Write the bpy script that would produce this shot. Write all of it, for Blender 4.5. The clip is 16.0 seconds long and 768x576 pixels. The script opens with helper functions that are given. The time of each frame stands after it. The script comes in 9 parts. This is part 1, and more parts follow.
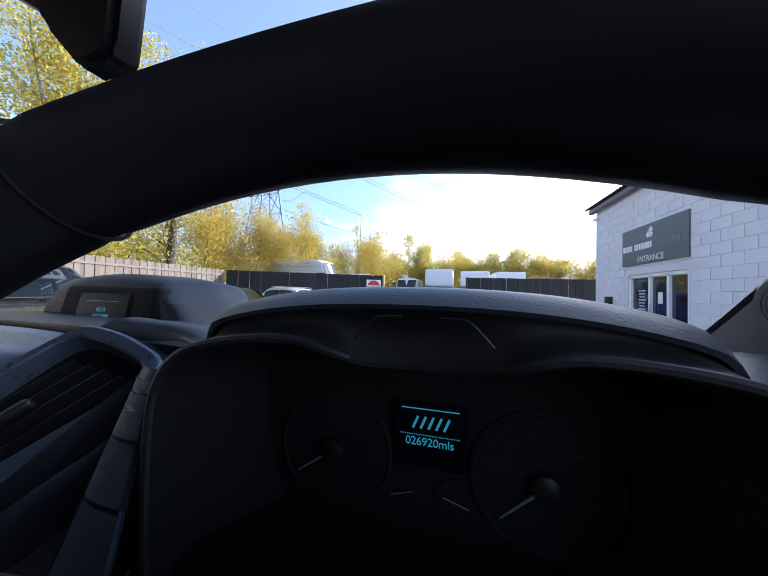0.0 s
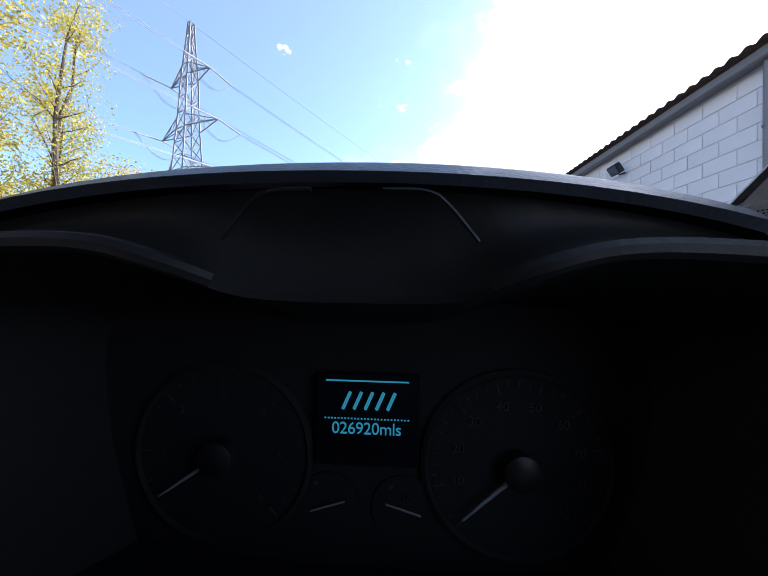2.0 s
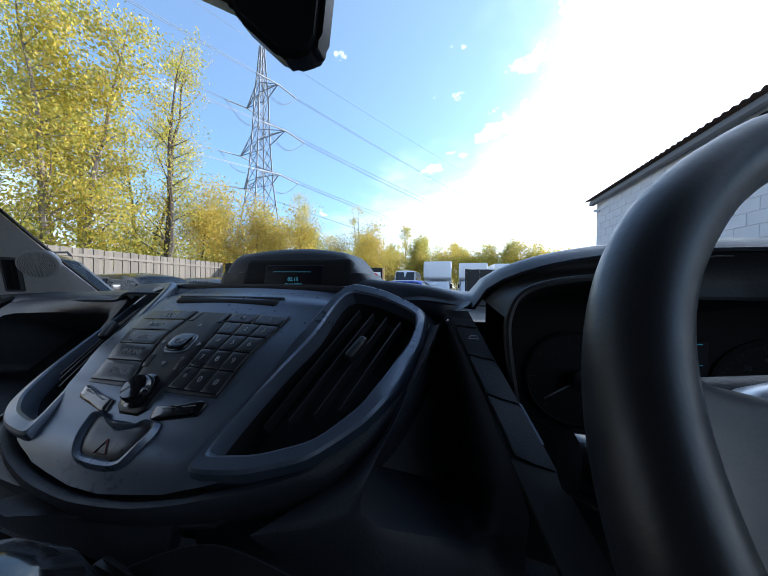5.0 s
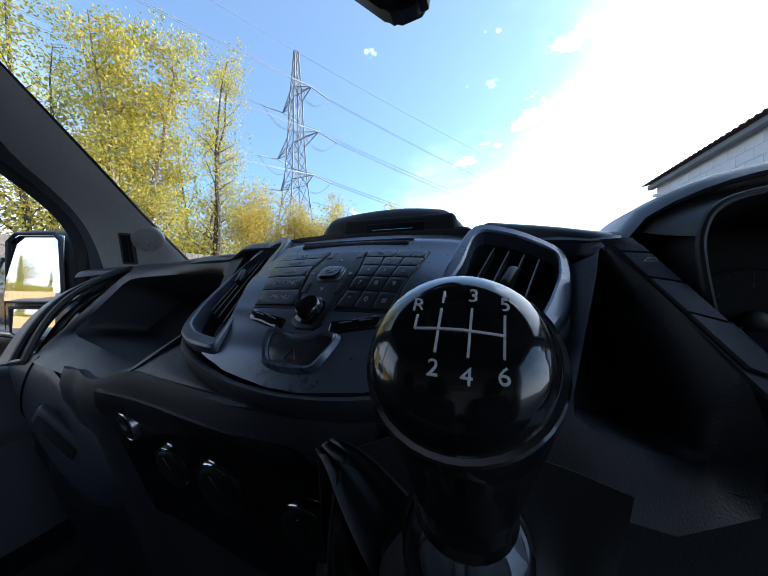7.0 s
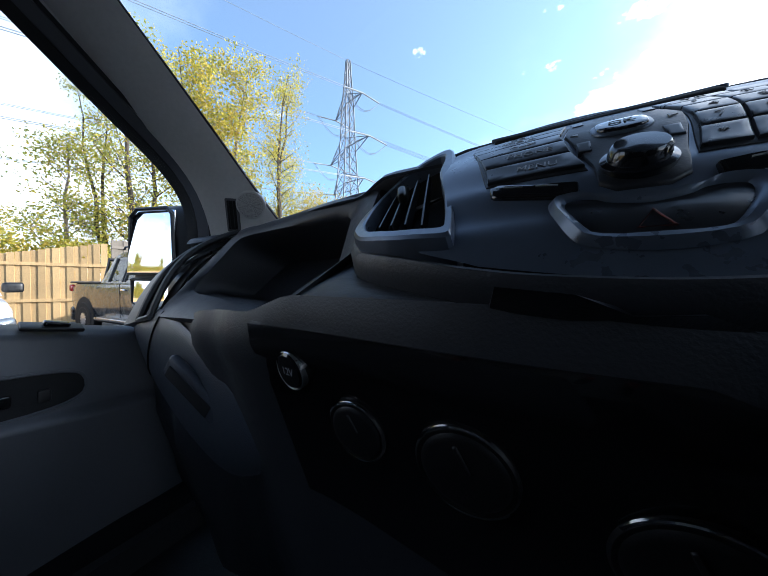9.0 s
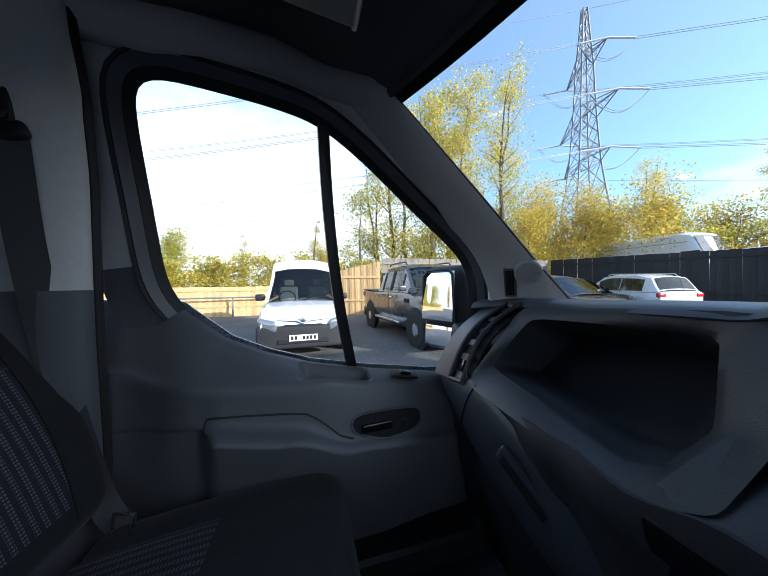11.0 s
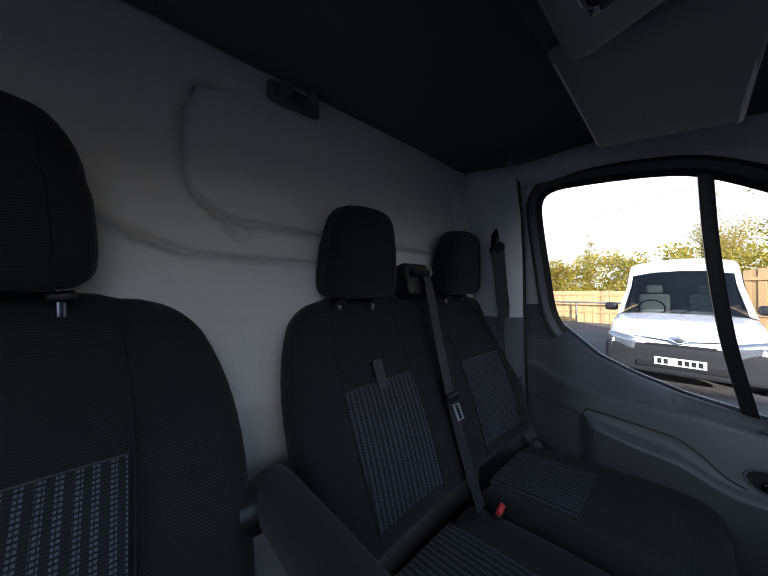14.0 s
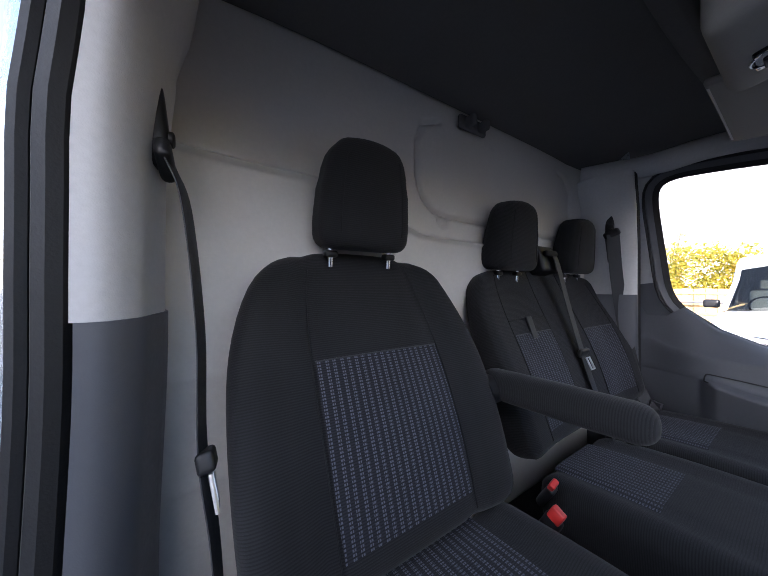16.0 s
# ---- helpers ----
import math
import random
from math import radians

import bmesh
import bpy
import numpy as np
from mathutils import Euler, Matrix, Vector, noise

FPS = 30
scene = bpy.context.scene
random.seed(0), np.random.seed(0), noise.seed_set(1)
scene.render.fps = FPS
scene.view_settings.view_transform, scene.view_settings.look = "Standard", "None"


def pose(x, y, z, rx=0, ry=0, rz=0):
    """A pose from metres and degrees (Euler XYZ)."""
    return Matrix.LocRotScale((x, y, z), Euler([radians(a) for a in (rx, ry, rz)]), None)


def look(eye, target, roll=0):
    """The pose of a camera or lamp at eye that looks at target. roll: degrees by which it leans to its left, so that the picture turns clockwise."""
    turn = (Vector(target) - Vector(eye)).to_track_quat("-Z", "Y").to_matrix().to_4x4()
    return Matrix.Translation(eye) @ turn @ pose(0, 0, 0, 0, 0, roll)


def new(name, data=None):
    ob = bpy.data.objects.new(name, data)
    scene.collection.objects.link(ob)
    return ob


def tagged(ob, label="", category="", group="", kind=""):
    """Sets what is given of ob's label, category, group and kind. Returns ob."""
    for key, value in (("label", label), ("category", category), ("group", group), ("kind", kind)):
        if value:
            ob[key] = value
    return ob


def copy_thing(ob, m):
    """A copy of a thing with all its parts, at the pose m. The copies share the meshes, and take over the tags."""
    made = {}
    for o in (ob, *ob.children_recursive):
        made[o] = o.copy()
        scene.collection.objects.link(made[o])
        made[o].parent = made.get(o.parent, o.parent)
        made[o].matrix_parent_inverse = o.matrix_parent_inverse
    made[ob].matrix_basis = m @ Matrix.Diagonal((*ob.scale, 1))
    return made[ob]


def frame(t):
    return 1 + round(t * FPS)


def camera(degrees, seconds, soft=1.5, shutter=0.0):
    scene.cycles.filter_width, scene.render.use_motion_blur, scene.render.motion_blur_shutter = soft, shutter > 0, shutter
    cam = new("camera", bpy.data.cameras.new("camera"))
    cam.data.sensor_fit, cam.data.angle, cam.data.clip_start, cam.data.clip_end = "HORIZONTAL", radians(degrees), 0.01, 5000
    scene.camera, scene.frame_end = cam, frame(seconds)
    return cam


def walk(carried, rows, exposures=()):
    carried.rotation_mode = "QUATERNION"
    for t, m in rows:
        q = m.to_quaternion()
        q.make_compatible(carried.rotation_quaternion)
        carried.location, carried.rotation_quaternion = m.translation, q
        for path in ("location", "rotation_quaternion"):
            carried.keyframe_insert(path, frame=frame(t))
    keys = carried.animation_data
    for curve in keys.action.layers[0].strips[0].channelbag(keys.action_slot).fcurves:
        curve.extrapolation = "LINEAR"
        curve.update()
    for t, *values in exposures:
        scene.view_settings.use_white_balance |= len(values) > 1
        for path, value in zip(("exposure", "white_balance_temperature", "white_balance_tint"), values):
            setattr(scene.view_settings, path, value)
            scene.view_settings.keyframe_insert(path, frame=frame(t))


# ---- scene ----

# ---- camera and its way: seconds, x, y, z, yaw, pitch, roll ----
cam = camera(109.0, 16.0, soft=1.0)
WAY = [
    (0, 0.480, -0.039, 1.461, 14.91, 1.16, 1.27),
    (0.5, 0.473, -0.012, 1.441, 12.40, 1.11, 1.34),
    (1, 0.464, 0.013, 1.427, 9.34, 0.96, 1.25),
    (1.5, 0.462, 0.025, 1.423, 6.11, 0.77, 1.11),
    (2, 0.475, 0.043, 1.413, 2.57, 0.66, 1.12),
    (2.5, 0.474, 0.034, 1.421, -0.39, 0.56, 1.12),
    (3, 0.447, -0.009, 1.437, -1.05, 0.31, 1.15),
    (3.5, 0.411, -0.072, 1.463, -1.03, -0.02, 0.95),
    (4, 0.331, -0.123, 1.478, 4.37, -0.17, 0.62),
    (4.5, 0.268, -0.149, 1.466, 11.37, -0.34, 0.74),
    (5, 0.213, -0.166, 1.416, 13.92, -0.32, 0.83),
    (5.2, 0.199, -0.174, 1.396, 14.45, -0.33, 0.99),
    (7.3, 0.061, -0.200, 1.338, 21.08, -1.05, 0.33),
    (7.5, 0.034, -0.202, 1.330, 21.42, -0.99, 0.28),
    (8, -0.015, -0.176, 1.270, 22.64, -1.22, 0.01),
    (8.2, -0.030, -0.163, 1.248, 23.03, -1.12, 0.11),
    (10.3, -0.178, -0.226, 1.331, 58.03, -1.03, -0.43),
    (10.5, -0.176, -0.256, 1.361, 63.09, -0.87, -0.68),
    (11, -0.155, -0.311, 1.434, 74.22, -0.96, -0.65),
    (11.5, -0.102, -0.335, 1.484, 91.24, -0.63, -0.80),
    (12, -0.074, -0.355, 1.511, 105.65, -0.21, -0.98),
    (12.5, -0.023, -0.366, 1.529, 116.35, 0.13, -0.78),
    (13, 0.077, -0.331, 1.535, 124.79, 0.26, -0.72),
    (13.5, 0.186, -0.293, 1.554, 131.48, 0.05, -0.52),
    (14, 0.277, -0.298, 1.546, 137.90, 0.05, -0.49),
    (14.5, 0.368, -0.274, 1.549, 145.39, -0.06, -0.44),
    (15, 0.489, -0.282, 1.537, 147.86, -0.67, -0.10),
    (15.5, 0.614, -0.274, 1.506, 148.00, -0.40, -0.14),
    (16, 0.736, -0.309, 1.467, 147.73, -0.45, -0.04),
]
walk(cam, [(t, pose(x, y, z, 90 + p, -r, yw)) for t, x, y, z, yw, p, r in WAY],
     exposures=[(0, 2.0, 5750, 20), (3, 2.0, 5750, 20), (4, 1.95, 5700, 18), (5, 1.75, 5550, 11), (8.2, 1.85, 5550, 11), (10.4, 2.0, 5900, 10), (11.2, 1.9, 5600, 10), (12.0, 1.85, 5550, 10), (12.5, 1.8, 5700, 12), (13.5, 1.75, 5850, 15), (14, 1.9, 5950, 17), (14.5, 2.2, 6050, 18), (15.2, 2.85, 6200, 20), (16, 3.1, 6300, 22)])

# ---- sky and sun ----
SUN_RIGHT, SUN_UP = 48.0, 17.5
world = bpy.data.worlds.new("sky")
scene.world = world
world.use_nodes = True


def sky_nodes():
    nt = world.node_tree
    nt.nodes.clear()
    N, L = nt.nodes.new, nt.links.new
    out, bg = N("ShaderNodeOutputWorld"), N("ShaderNodeBackground")
    sky = N("ShaderNodeTexSky")
    sky.sky_type = "NISHITA"
    sky.sun_disc = False
    sky.sun_elevation, sky.sun_rotation = radians(SUN_UP), radians(SUN_RIGHT)
    sky.air_density, sky.dust_density, sky.ozone_density = 1.0, 1.6, 2.0
    geo = N("ShaderNodeTexCoord")
    # thin broken cloud, drawn by noise on the direction flattened to a cloud layer
    sep = N("ShaderNodeSeparateXYZ")
    L(geo.outputs["Generated"], sep.inputs[0])
    up = N("ShaderNodeMath"); up.operation = "MAXIMUM"; up.inputs[1].default_value = 0.02
    L(sep.outputs[2], up.inputs[0])
    lift = N("ShaderNodeMath"); lift.operation = "ADD"; lift.inputs[1].default_value = 0.18
    L(up.outputs[0], lift.inputs[0])
    dx = N("ShaderNodeMath"); dx.operation = "DIVIDE"
    dy = N("ShaderNodeMath"); dy.operation = "DIVIDE"
    L(sep.outputs[0], dx.inputs[0]); L(lift.outputs[0], dx.inputs[1])
    L(sep.outputs[1], dy.inputs[0]); L(lift.outputs[0], dy.inputs[1])
    com = N("ShaderNodeCombineXYZ")
    L(dx.outputs[0], com.inputs[0]); L(dy.outputs[0], com.inputs[1])
    noi = N("ShaderNodeTexNoise")
    noi.inputs["Scale"].default_value, noi.inputs["Detail"].default_value = 1.7, 7.0
    noi.inputs["Roughness"].default_value = 0.62
    L(com.outputs[0], noi.inputs["Vector"])
    # haze and cloud thicken towards the sun
    dot = N("ShaderNodeVectorMath"); dot.operation = "DOT_PRODUCT"
    a, e = radians(SUN_RIGHT), radians(SUN_UP)
    dot.inputs[1].default_value = (math.sin(a) * math.cos(e), math.cos(a) * math.cos(e), math.sin(e))
    L(geo.outputs["Generated"], dot.inputs[0])
    near = N("ShaderNodeMapRange")
    near.inputs[1].default_value, near.inputs[2].default_value = 0.74, 0.97
    near.inputs[3].default_value, near.inputs[4].default_value = 0.0, 0.34
    L(dot.outputs["Value"], near.inputs[0])
    low = N("ShaderNodeMapRange")
    low.inputs[1].default_value, low.inputs[2].default_value = 0.04, 0.52
    low.inputs[3].default_value, low.inputs[4].default_value = 0.36, 0.0
    L(sep.outputs[2], low.inputs[0])
    add = N("ShaderNodeMath"); add.operation = "ADD"
    thin = N("ShaderNodeMath"); thin.operation = "MULTIPLY"; thin.inputs[1].default_value = 0.45
    L(noi.outputs["Fac"], thin.inputs[0])
    L(thin.outputs[0], add.inputs[0]); L(near.outputs[0], add.inputs[1])
    add2 = N("ShaderNodeMath"); add2.operation = "ADD"
    L(add.outputs[0], add2.inputs[0]); L(low.outputs[0], add2.inputs[1])
    # a pale veil over the side away from the sun
    veil = N("ShaderNodeVectorMath"); veil.operation = "DOT_PRODUCT"
    veil.inputs[1].default_value = (-0.97, -0.24, 0.0)
    L(geo.outputs["Generated"], veil.inputs[0])
    vm = N("ShaderNodeMapRange")
    vm.inputs[1].default_value, vm.inputs[2].default_value = 0.45, 0.95
    vm.inputs[3].default_value, vm.inputs[4].default_value = 0.0, 0.20
    L(veil.outputs["Value"], vm.inputs[0])
    add3 = N("ShaderNodeMath"); add3.operation = "ADD"
    L(add2.outputs[0], add3.inputs[0]); L(vm.outputs[0], add3.inputs[1])
    # clearer air over the trees beside the pylon
    clear = N("ShaderNodeVectorMath"); clear.operation = "DOT_PRODUCT"
    clear.inputs[1].default_value = (-0.66, 0.69, 0.29)
    L(geo.outputs["Generated"], clear.inputs[0])
    cm_ = N("ShaderNodeMapRange"); cm_.interpolation_type = "SMOOTHSTEP"
    cm_.inputs[1].default_value, cm_.inputs[2].default_value = 0.84, 0.985
    cm_.inputs[3].default_value, cm_.inputs[4].default_value = 0.0, 0.22
    L(clear.outputs["Value"], cm_.inputs[0])
    less = N("ShaderNodeMath"); less.operation = "SUBTRACT"
    L(add3.outputs[0], less.inputs[0]); L(cm_.outputs[0], less.inputs[1])
    add2 = less
    ramp = N("ShaderNodeMapRange"); ramp.interpolation_type = "SMOOTHSTEP"
    ramp.inputs[1].default_value, ramp.inputs[2].default_value = 0.24, 0.68
    ramp.inputs[3].default_value, ramp.inputs[4].default_value = 0.09, 0.92
    L(add2.outputs[0], ramp.inputs[0])
    # small broken puffs on the sunward side
    puff = N("ShaderNodeTexNoise")
    puff.inputs["Scale"].default_value, puff.inputs["Detail"].default_value = 4.2, 6.0
    puff.inputs["Roughness"].default_value = 0.58
    L(com.outputs[0], puff.inputs["Vector"])
    side = N("ShaderNodeMapRange")
    side.inputs[1].default_value, side.inputs[2].default_value = 0.55, 0.90
    side.inputs[3].default_value, side.inputs[4].default_value = -0.10, 0.07
    L(dot.outputs["Value"], side.inputs[0])
    both = N("ShaderNodeMath"); both.operation = "ADD"
    L(puff.outputs["Fac"], both.inputs[0]); L(side.outputs[0], both.inputs[1])
    edge = N("ShaderNodeMapRange"); edge.interpolation_type = "SMOOTHSTEP"
    edge.inputs[1].default_value, edge.inputs[2].default_value = 0.54, 0.62
    edge.inputs[3].default_value, edge.inputs[4].default_value = 0.0, 0.75
    L(both.outputs[0], edge.inputs[0])
    cover = N("ShaderNodeMath"); cover.operation = "MAXIMUM"
    L(ramp.outputs[0], cover.inputs[0]); L(edge.outputs[0], cover.inputs[1])
    # brightness of cloud: more where it stands near the sun
    glow = N("ShaderNodeMapRange")
    glow.inputs[1].default_value, glow.inputs[2].default_value = -0.2, 0.95
    glow.inputs[3].default_value, glow.inputs[4].default_value = 5.0, 9.0
    L(dot.outputs["Value"], glow.inputs[0])
    white = N("ShaderNodeVectorMath"); white.operation = "SCALE"
    white.inputs[0].default_value = (0.98, 0.985, 0.98)
    L(glow.outputs[0], white.inputs["Scale"])
    mix = N("ShaderNodeMix"); mix.data_type = "RGBA"
    L(cover.outputs[0], mix.inputs["Factor"])
    tint = N("ShaderNodeMix"); tint.data_type = "RGBA"; tint.blend_type = "MULTIPLY"
    tint.inputs["Factor"].default_value = 1.0
    tint.inputs[7].default_value = (0.62, 0.83, 0.89, 1)
    L(sky.outputs[0], tint.inputs[6])
    L(tint.outputs[2], mix.inputs[6]); L(white.outputs[0], mix.inputs[7])
    L(mix.outputs[2], bg.inputs["Color"])
    bg.inputs["Strength"].default_value = 0.11
    L(bg.outputs[0], out.inputs["Surface"])


sky_nodes()
sun_data = bpy.data.lights.new("sun", "SUN")
sun_data.energy, sun_data.angle, sun_data.color = 2.5, radians(0.55), (1.0, 0.93, 0.82)
sun = new("sun", sun_data)
_a, _e = radians(SUN_RIGHT), radians(SUN_UP)
sun.matrix_basis = look((0, 0, 30), Vector((0, 0, 30)) - Vector((math.sin(_a) * math.cos(_e), math.cos(_a) * math.cos(_e), math.sin(_e))))


# ---- materials ----
def mat(name, col, rough=0.6, metal=0.0, var=0.12, scale=8.0, fine=120.0, bump=0.0, bumpscale=400.0, dirt=None, coat=0.0, emit=None, spec=0.5, rand=0.0):
    m = bpy.data.materials.new(name)
    m.use_nodes = True
    nt = m.node_tree
    N, L = nt.nodes.new, nt.links.new
    b = nt.nodes["Principled BSDF"]
    b.inputs["Roughness"].default_value = rough
    b.inputs["Metallic"].default_value = metal
    b.inputs["Coat Weight"].default_value = coat
    b.inputs["Specular IOR Level"].default_value = spec
    tc = N("ShaderNodeTexCoord")
    n1, n2 = N("ShaderNodeTexNoise"), N("ShaderNodeTexNoise")
    n1.inputs["Scale"].default_value, n1.inputs["Detail"].default_value = scale, 5.0
    n2.inputs["Scale"].default_value, n2.inputs["Detail"].default_value = fine, 3.0
    L(tc.outputs["Object"], n1.inputs["Vector"]); L(tc.outputs["Object"], n2.inputs["Vector"])
    av = N("ShaderNodeMath"); av.operation = "ADD"
    L(n1.outputs["Fac"], av.inputs[0]); L(n2.outputs["Fac"], av.inputs[1])
    mr = N("ShaderNodeMapRange")
    mr.inputs[1].default_value, mr.inputs[2].default_value = 0.6, 1.4
    mr.inputs[3].default_value, mr.inputs[4].default_value = 1 - var, 1 + var
    L(av.outputs[0], mr.inputs[0])
    sc = N("ShaderNodeVectorMath"); sc.operation = "SCALE"
    sc.inputs[0].default_value = col[:3]
    L(mr.outputs[0], sc.inputs["Scale"])
    colour = sc.outputs[0]
    if rand:
        oi = N("ShaderNodeObjectInfo")
        r2 = N("ShaderNodeMapRange")
        r2.inputs[3].default_value, r2.inputs[4].default_value = 1 - rand, 1 + rand
        L(oi.outputs["Random"], r2.inputs[0])
        s2 = N("ShaderNodeVectorMath"); s2.operation = "SCALE"
        L(colour, s2.inputs[0]); L(r2.outputs[0], s2.inputs["Scale"])
        colour = s2.outputs[0]
    if dirt:
        n3 = N("ShaderNodeTexNoise")
        n3.inputs["Scale"].default_value, n3.inputs["Detail"].default_value, n3.inputs["Roughness"].default_value = dirt[1], 8.0, 0.7
        L(tc.outputs["Object"], n3.inputs["Vector"])
        rr = N("ShaderNodeMapRange")
        rr.inputs[1].default_value, rr.inputs[2].default_value = dirt[2], dirt[2] + 0.18
        rr.inputs[4].default_value = dirt[3]
        L(n3.outputs["Fac"], rr.inputs[0])
        mx = N("ShaderNodeMix"); mx.data_type = "RGBA"
        L(rr.outputs[0], mx.inputs["Factor"]); L(colour, mx.inputs[6])
        mx.inputs[7].default_value = (*dirt[0], 1)
        colour = mx.outputs[2]
    L(colour, b.inputs["Base Color"])
    rv = N("ShaderNodeMapRange")
    rv.inputs[1].default_value, rv.inputs[2].default_value = 0.6, 1.4
    rv.inputs[3].default_value, rv.inputs[4].default_value = max(0.02, rough - 0.08), min(1, rough + 0.08)
    L(av.outputs[0], rv.inputs[0]); L(rv.outputs[0], b.inputs["Roughness"])
    if bump:
        n4 = N("ShaderNodeTexNoise")
        n4.inputs["Scale"].default_value, n4.inputs["Detail"].default_value = bumpscale, 2.0
        L(tc.outputs["Object"], n4.inputs["Vector"])
        bp = N("ShaderNodeBump")
        bp.inputs["Strength"].default_value, bp.inputs["Distance"].default_value = bump, 0.4 / bumpscale
        L(n4.outputs["Fac"], bp.inputs["Height"]); L(bp.outputs[0], b.inputs["Normal"])
    if emit:
        b.inputs["Emission Color"].default_value = (*emit[:3], 1)
        b.inputs["Emission Strength"].default_value = emit[3]
    return m


def glass(name, tint=(1, 1, 1), gloss=0.06, rough=0.0):
    m = bpy.data.materials.new(name)
    m.use_nodes = True
    nt = m.node_tree
    nt.nodes.clear()
    N, L = nt.nodes.new, nt.links.new
    out, tr, gl, mx, fr = N("ShaderNodeOutputMaterial"), N("ShaderNodeBsdfTransparent"), N("ShaderNodeBsdfGlossy"), N("ShaderNodeMixShader"), N("ShaderNodeFresnel")
    tr.inputs[0].default_value = (*tint, 1)
    gl.inputs["Roughness"].default_value = rough
    fr.inputs["IOR"].default_value = 1.25 if gloss < 0.1 else 1.5
    L(fr.outputs[0], mx.inputs[0]); L(tr.outputs[0], mx.inputs[1]); L(gl.outputs[0], mx.inputs[2])
    L(mx.outputs[0], out.inputs["Surface"])
    return m


M = {}
M["dash"] = mat("charcoal dash plastic", (0.028, 0.030, 0.036), 0.50, bump=0.5, bumpscale=520, var=0.15)
M["dash_soft"] = mat("slate dash top", (0.046, 0.053, 0.068), 0.42, bump=0.5, bumpscale=520, var=0.15)
M["blackp"] = mat("black plastic", (0.010, 0.010, 0.011), 0.45, bump=0.2, bumpscale=700)
M["deep"] = mat("matt black cavity", (0.008, 0.008, 0.009), 0.8, spec=0.4)
M["gloss"] = mat("gloss black plastic", (0.008, 0.008, 0.009), 0.12, coat=0.4)
M["silver"] = mat("satin grey painted plastic", (0.112, 0.134, 0.172), 0.32, metal=0.5, var=0.06, bump=0.05, bumpscale=900)
M["button"] = mat("dark radio button", (0.018, 0.019, 0.022), 0.32, var=0.08)
M["chrome"] = mat("chrome", (0.85, 0.86, 0.88), 0.08, metal=1.0, var=0.03)
M["steel"] = mat("brushed steel", (0.6, 0.6, 0.62), 0.3, metal=1.0, var=0.08)
M["doorp"] = mat("mid grey door plastic", (0.094, 0.098, 0.110), 0.48, bump=0.22, bumpscale=600, var=0.06)
M["pillar"] = mat("light grey pillar trim", (0.58, 0.57, 0.56), 0.65, bump=0.35, bumpscale=600, var=0.07)
M["liner"] = mat("grey felt headliner", (0.115, 0.112, 0.11), 0.95, bump=0.8, bumpscale=900, var=0.10)
M["bulk"] = mat("pale grey painted steel bulkhead", (0.60, 0.57, 0.53), 0.5, var=0.05, bump=0.15, bumpscale=300, dirt=((0.36, 0.33, 0.30), 2.2, 0.62, 0.5))
M["floorm"] = mat("black rubber floor mat", (0.014, 0.014, 0.015), 0.8, bump=0.6, bumpscale=150, dirt=((0.06, 0.055, 0.05), 5.0, 0.62, 0.5))
M["rubber"] = mat("black rubber seal", (0.012, 0.012, 0.013), 0.6, bump=0.2, bumpscale=300)
M["skirt"] = mat("thin black leather", (0.009, 0.0095, 0.011), 0.42, spec=0.5, bump=0.08, bumpscale=480, var=0.12)
M["leather"] = mat("black leather", (0.022, 0.022, 0.024), 0.40, spec=0.4, bump=0.10, bumpscale=520, var=0.12)
M["pad"] = mat("black grained airbag vinyl", (0.020, 0.020, 0.021), 0.5, bump=0.35, bumpscale=420, var=0.12)
M["bright"] = mat("bright satin silver paint", (0.52, 0.54, 0.57), 0.33, metal=0.55, var=0.05)
M["paint_grey"] = mat("silver blue van paint", (0.36, 0.40, 0.44), 0.28, metal=0.4, coat=0.5, var=0.05)
M["webbing"] = mat("black belt webbing", (0.027, 0.028, 0.031), 0.6, bump=0.6, bumpscale=900)
M["red"] = mat("red buckle plastic", (0.55, 0.03, 0.025), 0.4)
M["sun_visor"] = mat("pale grey visor vinyl", (0.26, 0.255, 0.245), 0.75, bump=0.4, bumpscale=500, var=0.06)
M["white"] = mat("white print", (0.75, 0.76, 0.78), 0.5, var=0.03)
M["dim_print"] = mat("dim grey print", (0.24, 0.245, 0.25), 0.5, var=0.05)
M["cyan"] = mat("cyan display glow", (0.0, 0.1, 0.13), 0.5, emit=(0.06, 0.46, 0.62, 0.11))
M["cyan_dim"] = mat("dim cyan display glow", (0.0, 0.05, 0.06), 0.5, emit=(0.12, 0.45, 0.55, 0.10))
M["dial_print"] = mat("faint dial print", (0.035, 0.036, 0.040), 0.6, var=0.05)
M["needle"] = mat("grey needle", (0.30, 0.31, 0.33), 0.5, var=0.05)
M["lcd"] = mat("dark display glass", (0.004, 0.004, 0.008), 0.5, spec=0.2)
M["glass"] = glass("clear pane")
M["glass_car"] = glass("car window tint", (0.34, 0.38, 0.37), 0.2)
M["glass_dark"] = mat("dark window", (0.012, 0.014, 0.016), 0.06, coat=0.6, var=0.3, scale=1.5)
M["mirror"] = mat("mirror glass", (0.9, 0.9, 0.9), 0.01, metal=1.0, var=0.0)
M["asphalt"] = mat("worn asphalt", (0.115, 0.112, 0.108), 0.9, var=0.55, scale=0.5, fine=14, bump=1.0, bumpscale=45, dirt=((0.17, 0.165, 0.16), 1.6, 0.56, 0.7))
